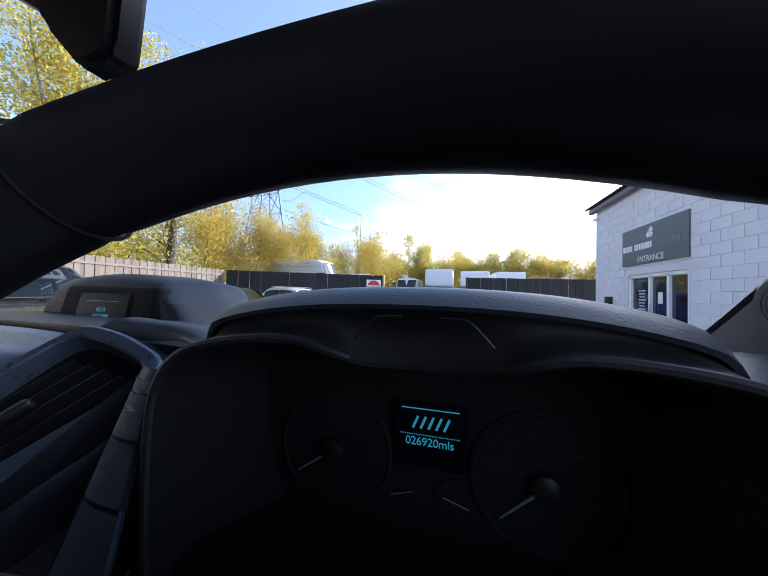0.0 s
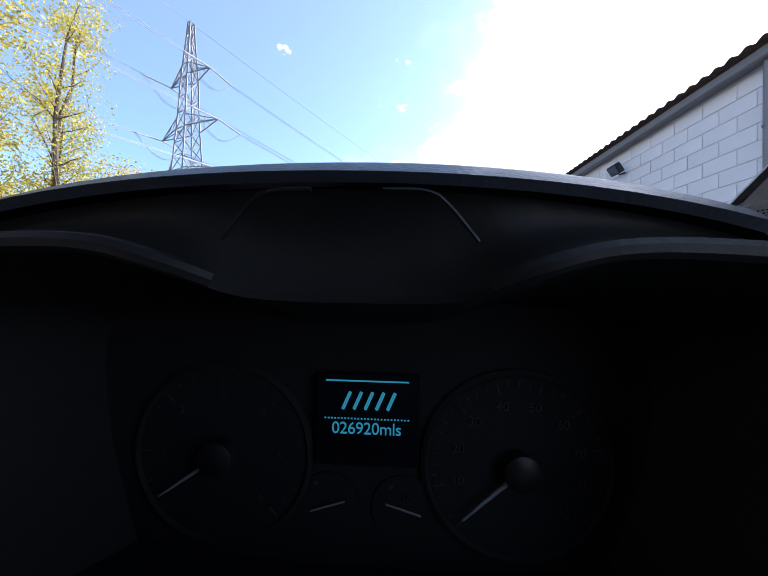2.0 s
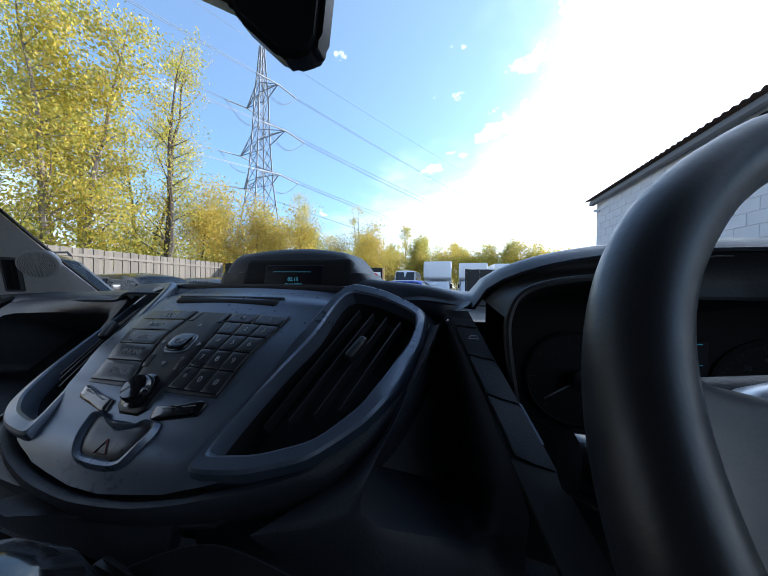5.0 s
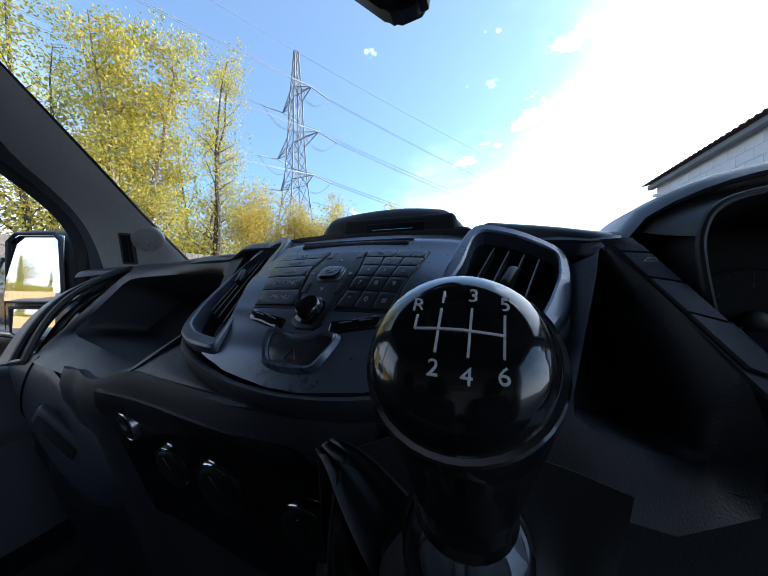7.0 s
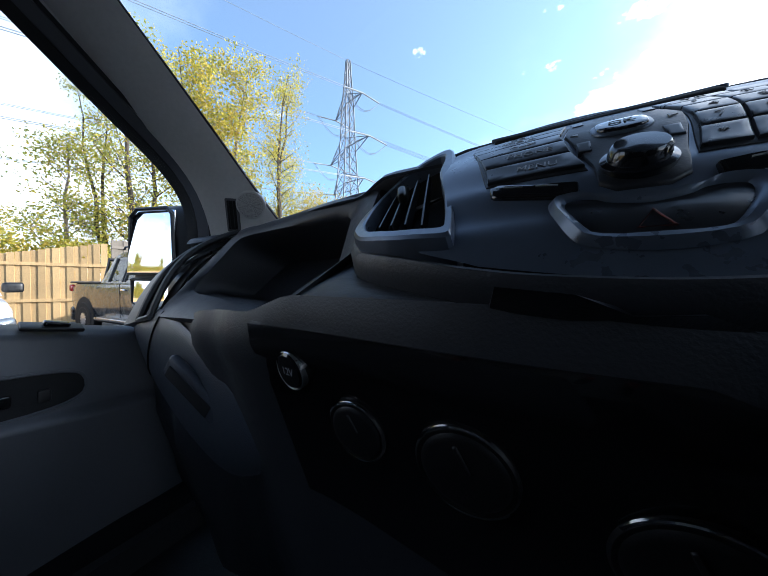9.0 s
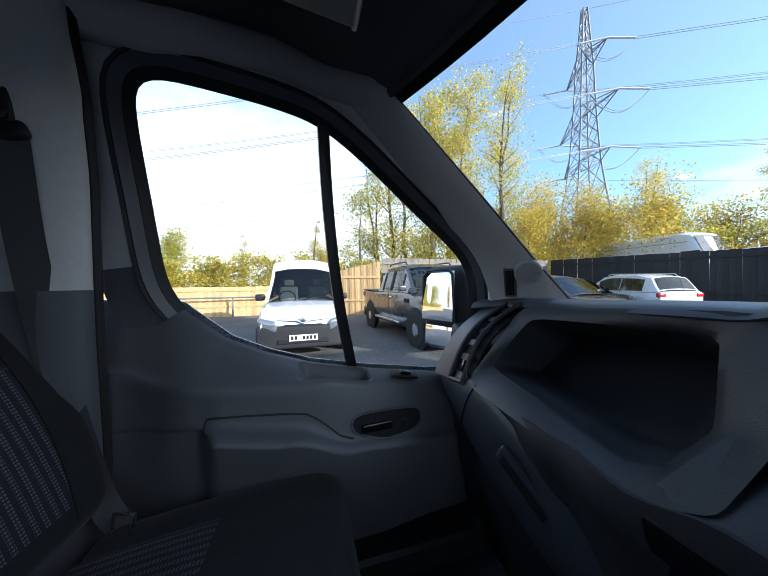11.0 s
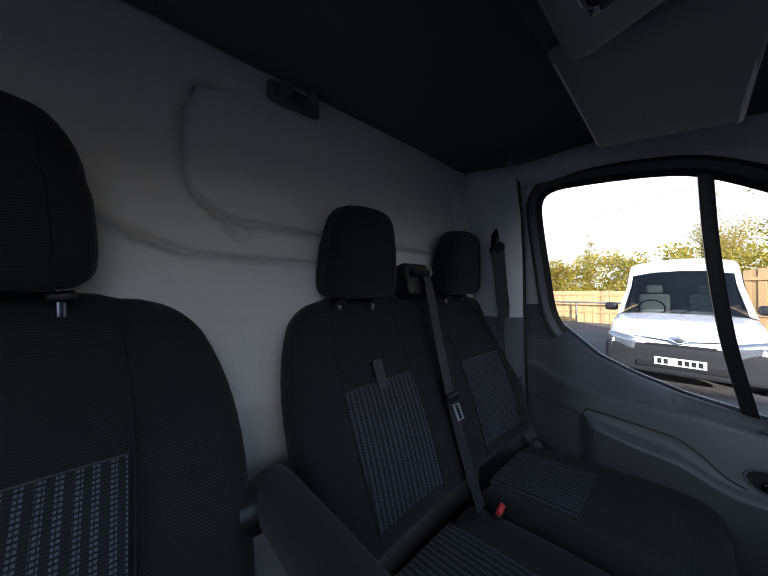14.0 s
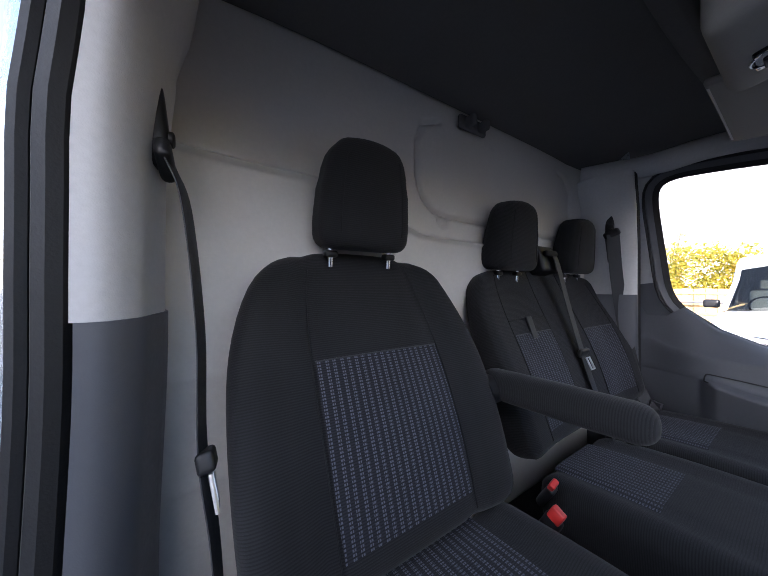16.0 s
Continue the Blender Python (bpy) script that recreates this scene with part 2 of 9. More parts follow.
M["dirtroad"] = mat("pale dusty yard", (0.22, 0.19, 0.15), 0.95, var=0.3, scale=0.5, fine=30, bump=1.0, bumpscale=50)
M["verge"] = mat("grass verge", (0.09, 0.10, 0.035), 0.95, var=0.4, scale=0.8, fine=25, bump=1.0, bumpscale=30)
M["wall"] = mat("white painted blockwork", (0.66, 0.67, 0.69), 0.75, var=0.07, scale=1.2, fine=60, bump=0.4, bumpscale=120, dirt=((0.42, 0.42, 0.42), 0.9, 0.64, 0.5), rand=0.03)
M["joint"] = mat("painted mortar joint", (0.62, 0.63, 0.65), 0.9, var=0.1)
M["roof"] = mat("brown fibre cement roof", (0.10, 0.075, 0.06), 0.9, var=0.3, dirt=((0.16, 0.17, 0.08), 4, 0.6, 0.5))
M["pvc"] = mat("white window frame", (0.78, 0.79, 0.80), 0.35, var=0.03)
M["sign_grey"] = mat("slate grey sign", (0.085, 0.105, 0.115), 0.45, var=0.05)
M["pipe"] = mat("grey downpipe", (0.16, 0.16, 0.17), 0.5, var=0.1)
M["blackfence"] = mat("black stained boards", (0.012, 0.012, 0.013), 0.7, var=0.4, scale=2.5, rand=0.3, dirt=((0.05, 0.05, 0.048), 3.0, 0.66, 0.5))
M["wood"] = mat("weathered fence wood", (0.17, 0.145, 0.115), 0.85, var=0.3, scale=3.0, fine=60, rand=0.2, bump=0.5, bumpscale=60)
M["wood_gold"] = mat("golden fence wood", (0.50, 0.33, 0.15), 0.8, var=0.25, scale=3.0, fine=60, rand=0.18, bump=0.4, bumpscale=60)
M["no_red"] = mat("red sign paint", (0.60, 0.02, 0.03), 0.4, var=0.05)
M["sign_white"] = mat("white sign plate", (0.80, 0.80, 0.80), 0.4, var=0.04)
M["galv"] = mat("galvanised lattice steel", (0.16, 0.17, 0.18), 0.6, metal=0.4, var=0.15)
M["insul"] = mat("grey insulator", (0.45, 0.45, 0.45), 0.3)
M["cable"] = mat("aluminium cable", (0.30, 0.33, 0.36), 0.5, metal=0.5)
M["bark"] = mat("grey brown bark", (0.085, 0.068, 0.052), 0.9, var=0.35, scale=5, fine=40, bump=1.0, bumpscale=30)
M["bark_pale"] = mat("pale birch bark", (0.20, 0.165, 0.13), 0.85, var=0.35, scale=6, fine=40, bump=1.0, bumpscale=30)


def leaf_mat(name, cols):
    m = bpy.data.materials.new(name)
    m.use_nodes = True
    nt = m.node_tree
    N, L = nt.nodes.new, nt.links.new
    b = nt.nodes["Principled BSDF"]
    b.inputs["Roughness"].default_value = 0.55
    g = N("ShaderNodeNewGeometry")
    r = N("ShaderNodeValToRGB")
    r.color_ramp.interpolation = "LINEAR"
    while len(r.color_ramp.elements) < len(cols):
        r.color_ramp.elements.new(0.5)
    for i, cl in enumerate(cols):
        r.color_ramp.elements[i].position = i / (len(cols) - 1)
        r.color_ramp.elements[i].color = (*cl, 1)
    L(g.outputs["Random Per Island"], r.inputs[0])
    L(r.outputs[0], b.inputs["Base Color"])
    tl, mx = N("ShaderNodeBsdfTranslucent"), N("ShaderNodeMixShader")
    gain = N("ShaderNodeVectorMath"); gain.operation = "SCALE"
    gain.inputs["Scale"].default_value = 1.75
    L(r.outputs[0], gain.inputs[0]); L(gain.outputs[0], tl.inputs[0])
    mx.inputs[0].default_value = 0.55
    L(b.outputs[0], mx.inputs[1]); L(tl.outputs[0], mx.inputs[2])
    L(mx.outputs[0], nt.nodes["Material Output"].inputs["Surface"])
    return m


M["leaf_yellow"] = leaf_mat("yellow autumn leaves", [(0.50, 0.37, 0.06), (0.38, 0.33, 0.05), (0.20, 0.22, 0.04), (0.58, 0.42, 0.08)])
M["leaf_green"] = leaf_mat("green autumn leaves", [(0.16, 0.19, 0.04), (0.30, 0.30, 0.05), (0.48, 0.37, 0.06), (0.20, 0.23, 0.045)])
M["leaf_brown"] = leaf_mat("russet autumn leaves", [(0.38, 0.26, 0.05), (0.44, 0.34, 0.06), (0.20, 0.20, 0.045), (0.48, 0.32, 0.05)])


def fabric(name, base, light, stripes):
    """Ribbed seat cloth; with stripes: rows of small pale dashes."""
    m = bpy.data.materials.new(name)
    m.use_nodes = True
    nt = m.node_tree
    N, L = nt.nodes.new, nt.links.new
    b = nt.nodes["Principled BSDF"]
    b.inputs["Roughness"].default_value = 0.9
    b.inputs["Sheen Weight"].default_value = 0.08
    b.inputs["Specular IOR Level"].default_value = 0.25
    tc, sep = N("ShaderNodeTexCoord"), N("ShaderNodeSeparateXYZ")
    L(tc.outputs["UV"], sep.inputs[0])

    def band(src, period, on):
        a = N("ShaderNodeMath"); a.operation = "DIVIDE"; a.inputs[1].default_value = period
        L(src, a.inputs[0])
        f = N("ShaderNodeMath"); f.operation = "FRACT"
        L(a.outputs[0], f.inputs[0])
        c = N("ShaderNodeMath"); c.operation = "LESS_THAN"; c.inputs[1].default_value = on
        L(f.outputs[0], c.inputs[0])
        return c.outputs[0]

    rib = band(sep.outputs[1], 0.0042, 0.5)
    mx = N("ShaderNodeMix"); mx.data_type = "RGBA"
    mx.inputs[6].default_value = (*base, 1)
    mx.inputs[7].default_value = (*[c * 1.75 for c in base], 1)
    L(rib, mx.inputs["Factor"])
    colour = mx.outputs[2]
    if stripes:
        s1 = band(sep.outputs[0], 0.0150, 0.50)
        s2 = band(sep.outputs[1], 0.0058, 0.58)
        s3 = band(sep.outputs[0], 0.00425, 0.72)
        p = N("ShaderNodeMath"); p.operation = "MULTIPLY"
        L(s1, p.inputs[0]); L(s2, p.inputs[1])
        p2 = N("ShaderNodeMath"); p2.operation = "MULTIPLY"
        L(p.outputs[0], p2.inputs[0]); L(s3, p2.inputs[1])
        m2 = N("ShaderNodeMix"); m2.data_type = "RGBA"
        L(p2.outputs[0], m2.inputs["Factor"]); L(colour, m2.inputs[6])
        m2.inputs[7].default_value = (*light, 1)
        colour = m2.outputs[2]
    n = N("ShaderNodeTexNoise")
    n.inputs["Scale"].default_value, n.inputs["Detail"].default_value = 9.0, 4.0
    L(tc.outputs["Object"], n.inputs["Vector"])
    mr = N("ShaderNodeMapRange")
    mr.inputs[3].default_value, mr.inputs[4].default_value = 0.75, 1.25
    L(n.outputs["Fac"], mr.inputs[0])
    sc = N("ShaderNodeVectorMath"); sc.operation = "SCALE"
    L(colour, sc.inputs[0]); L(mr.outputs[0], sc.inputs["Scale"])
    L(sc.outputs[0], b.inputs["Base Color"])
    bp = N("ShaderNodeBump")
    bp.inputs["Strength"].default_value, bp.inputs["Distance"].default_value = 0.5, 0.001
    L(rib, bp.inputs["Height"]); L(bp.outputs[0], b.inputs["Normal"])
    return m


M["cloth"] = fabric("black ribbed seat cloth", (0.011, 0.011, 0.012), (0.2, 0.2, 0.22), False)
M["cloth_dash"] = fabric("black seat cloth with pale dashes", (0.013, 0.013, 0.016), (0.10, 0.105, 0.132), True)


# ---- mesh helpers ----
def part(name, bm, material, parent=None, label="", smooth=True, angle=35):
    me = bpy.data.meshes.new(name)
    bmesh.ops.recalc_face_normals(bm, faces=bm.faces[:])
    bm.to_mesh(me)
    bm.free()
    me.materials.append(M[material] if isinstance(material, str) else material)
    if smooth:
        me.polygons.foreach_set("use_smooth", [True] * len(me.polygons))
        me.set_sharp_from_angle(angle=radians(angle))
    ob = new(name, me)
    if parent:
        ob.parent = parent
    if label:
        ob["label"] = label
    return ob


def thing(name, label, category, at=(0, 0, 0), rz=0, group="", kind=""):
    ob = new(name)
    ob.empty_display_size = 0.1
    ob.matrix_basis = pose(*at, 0, 0, rz)
    return tagged(ob, label, category, group, kind)


def rbox(size, r, n=6, f=None, at=(0, 0, 0), rot=(0, 0, 0), bm=None, k=3):
    """A rounded box; k rings in each rounding, n cells between; f bends each point."""
    bm = bm or bmesh.new()
    h = [s / 2 for s in size]
    r = min(r, *h)

    def line(hh):
        a = [-hh + r * (1 - math.cos(i / k * math.pi / 2)) * 1.0 for i in range(k)]
        inner = [-hh + r + (2 * hh - 2 * r) * i / n for i in range(n + 1)]
        return a + inner + [-v for v in reversed(a)]

    ls = [line(v) for v in h]
    mtx = pose(*at, *rot)
    cache = {}

    def vert(p):
        key = tuple(round(v, 6) for v in p)
        if key not in cache:
            core = Vector([max(-h[i] + r, min(h[i] - r, p[i])) for i in range(3)])
            d = Vector(p) - core
            q = core + d.normalized() * r if d.length > 1e-9 else Vector(p)
            if f:
                q = Vector(f(q.x, q.y, q.z))
            cache[key] = bm.verts.new(mtx @ q)
        return cache[key]

    for ax in range(3):
        u, v = [i for i in range(3) if i != ax]
        for s in (-1, 1):
            for i in range(len(ls[u]) - 1):
                for j in range(len(ls[v]) - 1):
                    q = []
                    for a, b in ((0, 0), (1, 0), (1, 1), (0, 1)):
                        p = [0, 0, 0]
                        p[ax], p[u], p[v] = s * h[ax], ls[u][i + a], ls[v][j + b]
                        q.append(vert(p))
                    if len(set(q)) > 2:
                        try:
                            bm.faces.new(q)
                        except ValueError:
                            pass
    return bm


def box(size, at=(0, 0, 0), rot=(0, 0, 0), bev=0.0, bm=None, seg=1):
    own = bmesh.new()
    bmesh.ops.create_cube(own, size=1.0, matrix=Matrix.Diagonal((*size, 1)))
    if bev:
        bmesh.ops.bevel(own, geom=own.edges[:], offset=bev, segments=seg, affect="EDGES")
    bmesh.ops.transform(own, matrix=pose(*at, *rot), verts=own.verts[:])
    if bm is None:
        return own
    me = bpy.data.meshes.new("tmp")
    own.to_mesh(me)
    own.free()
    bm.from_mesh(me)
    bpy.data.meshes.remove(me)
    return bm


def tube(points, radius, n=8, bm=None, closed=False, caps=True):
    """A tube along points; radius a number or one for each point."""
    bm = bm or bmesh.new()
    pts = [Vector(p) for p in points]
    rad = radius if isinstance(radius, (list, tuple)) else [radius] * len(pts)
    rings = []
    side = None
    for i, p in enumerate(pts):
        a = pts[i - 1] if i or closed else pts[i]
        b = pts[(i + 1) % len(pts)] if i < len(pts) - 1 or closed else pts[i]
        d = (b - a).normalized()
        if side is None:
            side = d.orthogonal().normalized()
        side = (side - d * side.dot(d)).normalized()
        up = d.cross(side)
        rings.append([bm.verts.new(p + (side * math.cos(2 * math.pi * j / n) + up * math.sin(2 * math.pi * j / n)) * rad[i]) for j in range(n)])
    last = len(rings) if closed else len(rings) - 1
    for i in range(last):
        r0, r1 = rings[i], rings[(i + 1) % len(rings)]
        for j in range(n):
            bm.faces.new((r0[j], r0[(j + 1) % n], r1[(j + 1) % n], r1[j]))
    if caps and not closed:
        bm.faces.new(rings[0][::-1]); bm.faces.new(rings[-1])
    return bm


def grid(us, vs, f, bm=None, thick=0.0):
    """A sheet f(u, v); with thick, a slab of that thickness along the sheet's normal."""
    bm = bm or bmesh.new()
    rows = [[bm.verts.new(f(u, v)) for v in vs] for u in us]
    faces = []
    for i in range(len(us) - 1):
        for j in range(len(vs) - 1):
            faces.append(bm.faces.new((rows[i][j], rows[i + 1][j], rows[i + 1][j + 1], rows[i][j + 1])))
    if thick:
        bmesh.ops.recalc_face_normals(bm, faces=bm.faces[:])
        bmesh.ops.solidify(bm, geom=bm.faces[:], thickness=thick)
    return bm


def prism(poly, fwd, at=(0, 0, 0), rot=(0, 0, 0), bm=None, bev=0.0):
    """The flat outline poly (x, z) pushed along y by fwd."""
    own = bmesh.new()
    vs = [own.verts.new((x, 0, z)) for x, z in poly]
    fc = own.faces.new(vs)
    ex = bmesh.ops.extrude_face_region(own, geom=[fc])
    bmesh.ops.translate(own, vec=(0, fwd, 0), verts=[v for v in ex["geom"] if isinstance(v, bmesh.types.BMVert)])
    if bev:
        bmesh.ops.bevel(own, geom=own.edges[:], offset=bev, segments=2, affect="EDGES")
    bmesh.ops.transform(own, matrix=pose(*at, *rot), verts=own.verts[:])
    if bm is None:
        return own
    me = bpy.data.meshes.new("tmp")
    own.to_mesh(me); own.free()
    bm.from_mesh(me)
    bpy.data.meshes.remove(me)
    return bm


def lathe(profile, n=24, at=(0, 0, 0), rot=(0, 0, 0), bm=None):
    """Profile (radius, height) turned round z."""
    bm = bm or bmesh.new()
    m = pose(*at, *rot)
    rings = [[bm.verts.new(m @ Vector((r * math.cos(2 * math.pi * j / n), r * math.sin(2 * math.pi * j / n), z))) for j in range(n)] for r, z in profile]
    for a, b in zip(rings, rings[1:]):
        for j in range(n):
            bm.faces.new((a[j], a[(j + 1) % n], b[(j + 1) % n], b[j]))
    bm.faces.new(rings[0][::-1]); bm.faces.new(rings[-1])
    return bm


def text(name, body, size, material, parent, m, depth=0.0006, label="", space=1.0, shear=0.0):
    """Raised lettering as a mesh, lying in its own x-y plane, posed by m."""
    cu = bpy.data.curves.new(name, "FONT")
    cu.body, cu.size, cu.extrude, cu.align_x, cu.align_y = body, size, depth, "CENTER", "CENTER"
    cu.space_character, cu.shear, cu.resolution_u = space, shear, 3
    tmp = new("tmp_text", cu)
    dg = bpy.context.evaluated_depsgraph_get()
    me = bpy.data.meshes.new_from_object(tmp.evaluated_get(dg))
    bpy.data.objects.remove(tmp)
    bpy.data.curves.remove(cu)
    me.materials.clear()
    me.materials.append(M[material])
    ob = new(name, me)
    if parent:
        ob.parent = parent
    ob.matrix_basis = m
    if label:
        ob["label"] = label
    return ob


def frame_on(o, ux, uy):
    """A pose whose x runs along ux and y along uy, at o."""
    x = Vector(ux).normalized()
    z = x.cross(Vector(uy)).normalized()
    y = z.cross(x)
    return Matrix(((x.x, y.x, z.x, o[0]), (x.y, y.y, z.y, o[1]), (x.z, y.z, z.z, o[2]), (0, 0, 0, 1)))


def uv_planar(ob, ax, ay, off=(0, 0)):
    """Flat texture coordinates in metres along two axes of the mesh."""
    me = ob.data
    uv = me.uv_layers.new(name="UVMap")
    ax, ay = Vector(ax), Vector(ay)
    co = [(v.co.dot(ax) + off[0], v.co.dot(ay) + off[1]) for v in me.vertices]
    for lp in me.loops:
        uv.data[lp.index].uv = co[lp.vertex_index]


def smooth_line(keys, n=8):
    """A Catmull-Rom line through keys."""
    k = [Vector(p) for p in keys]
    k = [k[0] * 2 - k[1]] + k + [k[-1] * 2 - k[-2]]
    out = []
    for i in range(1, len(k) - 2):
        for j in range(n):
            t = j / n
            a, b, c, d = k[i - 1], k[i], k[i + 1], k[i + 2]
            out.append(0.5 * (2 * b + (c - a) * t + (2 * a - 5 * b + 4 * c - d) * t * t + (3 * b - a - 3 * c + d) * t ** 3))
    return out + [k[-2]]


def lerp(a, b, t):
    return a + (b - a) * t


def curve1(keys, x):
    """A soft curve through (x, y) keys."""
    if x <= keys[0][0]:
        return keys[0][1]
    for (a, va), (b, vb) in zip(keys, keys[1:]):
        if x <= b:
            t = (x - a) / (b - a)
            t = t * t * (3 - 2 * t)
            return va + (vb - va) * t
    return keys[-1][1]


# ---- van cab shell ----
def header_y(x):
    return 0.16 - 0.26 * (x / 0.86) ** 2


def header_z(x):
    return 2.0 - 0.07 * (x / 0.86) ** 2


def base_y(x):
    return 0.80 - 0.38 * (x / 0.75) ** 2


CAB = (-0.93, 0.93)
floor = tagged(part("floor", box((1.96, 1.60, 0.06), (0, -0.15, 0.60), bev=0.01), "floorm"), "black rubber mat on the van cab floor", "floor", kind="structure")


def seg_dist(px, pz, line):
    best = 9.0
    for (ax, az), (bx, bz) in zip(line, line[1:]):
        dx, dz = bx - ax, bz - az
        t = max(0, min(1, ((px - ax) * dx + (pz - az) * dz) / (dx * dx + dz * dz + 1e-12)))
        best = min(best, math.hypot(px - ax - t * dx, pz - az - t * dz))
    return best


def bulkhead():
    hatch = [(0.12, 1.99), (0.185, 1.965), (0.212, 1.90), (0.212, 1.80), (0.19, 1.735), (0.15, 1.70), (0.09, 1.69), (-0.62, 1.675), (-0.68, 1.70), (-0.70, 1.76), (-0.70, 1.90), (-0.66, 1.97), (-0.60, 1.99)]
    step = [(0.95, 1.72), (0.42, 1.72), (0.36, 1.70), (0.28, 1.64), (0.21, 1.618), (0.12, 1.612), (-0.9, 1.60)]
    low = [(0.95, 1.30), (-0.95, 1.29)]
    low2 = [(0.95, 1.10), (0.3, 1.10), (0.2, 1.16), (-0.95, 1.16)]
    tab = [(0.135, 1.692), (0.13, 1.668), (0.108, 1.655), (0.088, 1.666), (0.083, 1.69)]

    def f(x, z):
        y = -0.952
        y += 0.020 * max(0, (abs(x) - 0.55) / 0.35) ** 2 * 2.2
        for line, w, h in ((hatch, 0.007, -0.020), (step, 0.007, 0.014), (low, 0.010, 0.010), (low2, 0.010, 0.010), (tab, 0.006, -0.010)):
            d = seg_dist(x, z, line)
            if d < 0.05:
                y += h * math.exp(-(d / w) ** 2)
        # the panel below the step stands a little proud
        edge = 1.72 if x > 0.40 else 1.612 if x < 0.2 else lerp(1.612, 1.72, (x - 0.2) / 0.2)
        y += 0.010 / (1 + math.exp((z - edge) / 0.006))
        y += 0.004 * math.sin(z * 5 + x * 2)
        return (x, y, z)

    xs = [-0.95 + 1.9 * i / 290 for i in range(291)]
    zs = [0.6 + 0.95 * i / 70 for i in range(70)] + [1.55 + 0.57 * i / 120 for i in range(121)]
    ob = part("wall_bulkhead", grid(xs, zs, f, thick=-0.012), "bulk", angle=60)
    return tagged(ob, "pale grey pressed steel bulkhead behind the seats", "bulkhead", kind="structure")


bulkhead()


def roof_lining():
    def f(x, v):
        e = abs(x) / 0.95
        yb, yf = -0.945, header_y(x) - 0.005
        y = lerp(yb, yf, v)
        z = curve1([(0, 2.065), (0.3, 2.10), (0.6, 2.09), (0.85, 2.03), (1.0, 1.995)], v) - 0.045 * e ** 5 - 0.025 * e ** 2 * v
        return (x, y, z)

    xs = [-0.95 + 1.9 * i / 40 for i in range(41)]
    ob = part("ceiling", grid(xs, [i / 24 for i in range(25)], f, thick=0.02), "liner", angle=60)
    tagged(ob, "dark grey felt headliner with a moulded edge", "headliner", kind="structure")
    # outer roof skin keeps daylight out
    sk = part("roof_skin", grid(xs, [i / 12 for i in range(13)], lambda x, v: (x * 1.06, lerp(-1.4, header_y(x) + 0.03, v), f(x, v)[2] + 0.10 * (1 - 0.7 * v) + 0.02), thick=0.01), "paint_grey")
    tagged(sk, "silver blue van roof skin", "van roof", kind="structure")
    # moulding where bulkhead meets roof
    pts = [(x, -0.915 + 0.01 * abs(x), 2.062 - 0.045 * (abs(x) / 0.95) ** 5) for x in [-0.93 + 1.86 * i / 30 for i in range(31)]]
    tagged(part("trim_roof_edge", tube(pts, 0.014, 8), "liner"), "grey moulding along the bulkhead top", "trim", kind="structure")


roof_lining()


def windscreen():
    def f(x, v):
        w = lerp(0.76, 0.87, v) / 0.86
        X = x * w
        y = lerp(base_y(X), header_y(X) + 0.012, v) + 0.035 * math.sin(v * math.pi)
        return (X, y, lerp(1.30, header_z(X) + 0.006, v))

    xs = [-0.86 + 1.72 * i / 24 for i in range(25)]
    ob = part("window_1", grid(xs, [i / 12 for i in range(13)], f), "glass")
    ob.visible_shadow = False
    tagged(ob, "clear curved windscreen glass", "windscreen", kind="structure")
    band = part("window_band", grid(xs, [0.955, 0.985, 1.0], lambda x, v: (f(x, v)[0], f(x, v)[1] - 0.004, f(x, v)[2])), "blackp")
    band.parent = ob
    hl = part("trim_header", tube([(x, header_y(x) - 0.004, header_z(x) - 0.002) for x in [-0.86 + 1.72 * i / 30 for i in range(31)]], 0.013, 8), "liner")
    tagged(hl, "grey padded trim along the windscreen header", "trim", kind="structure")


windscreen()


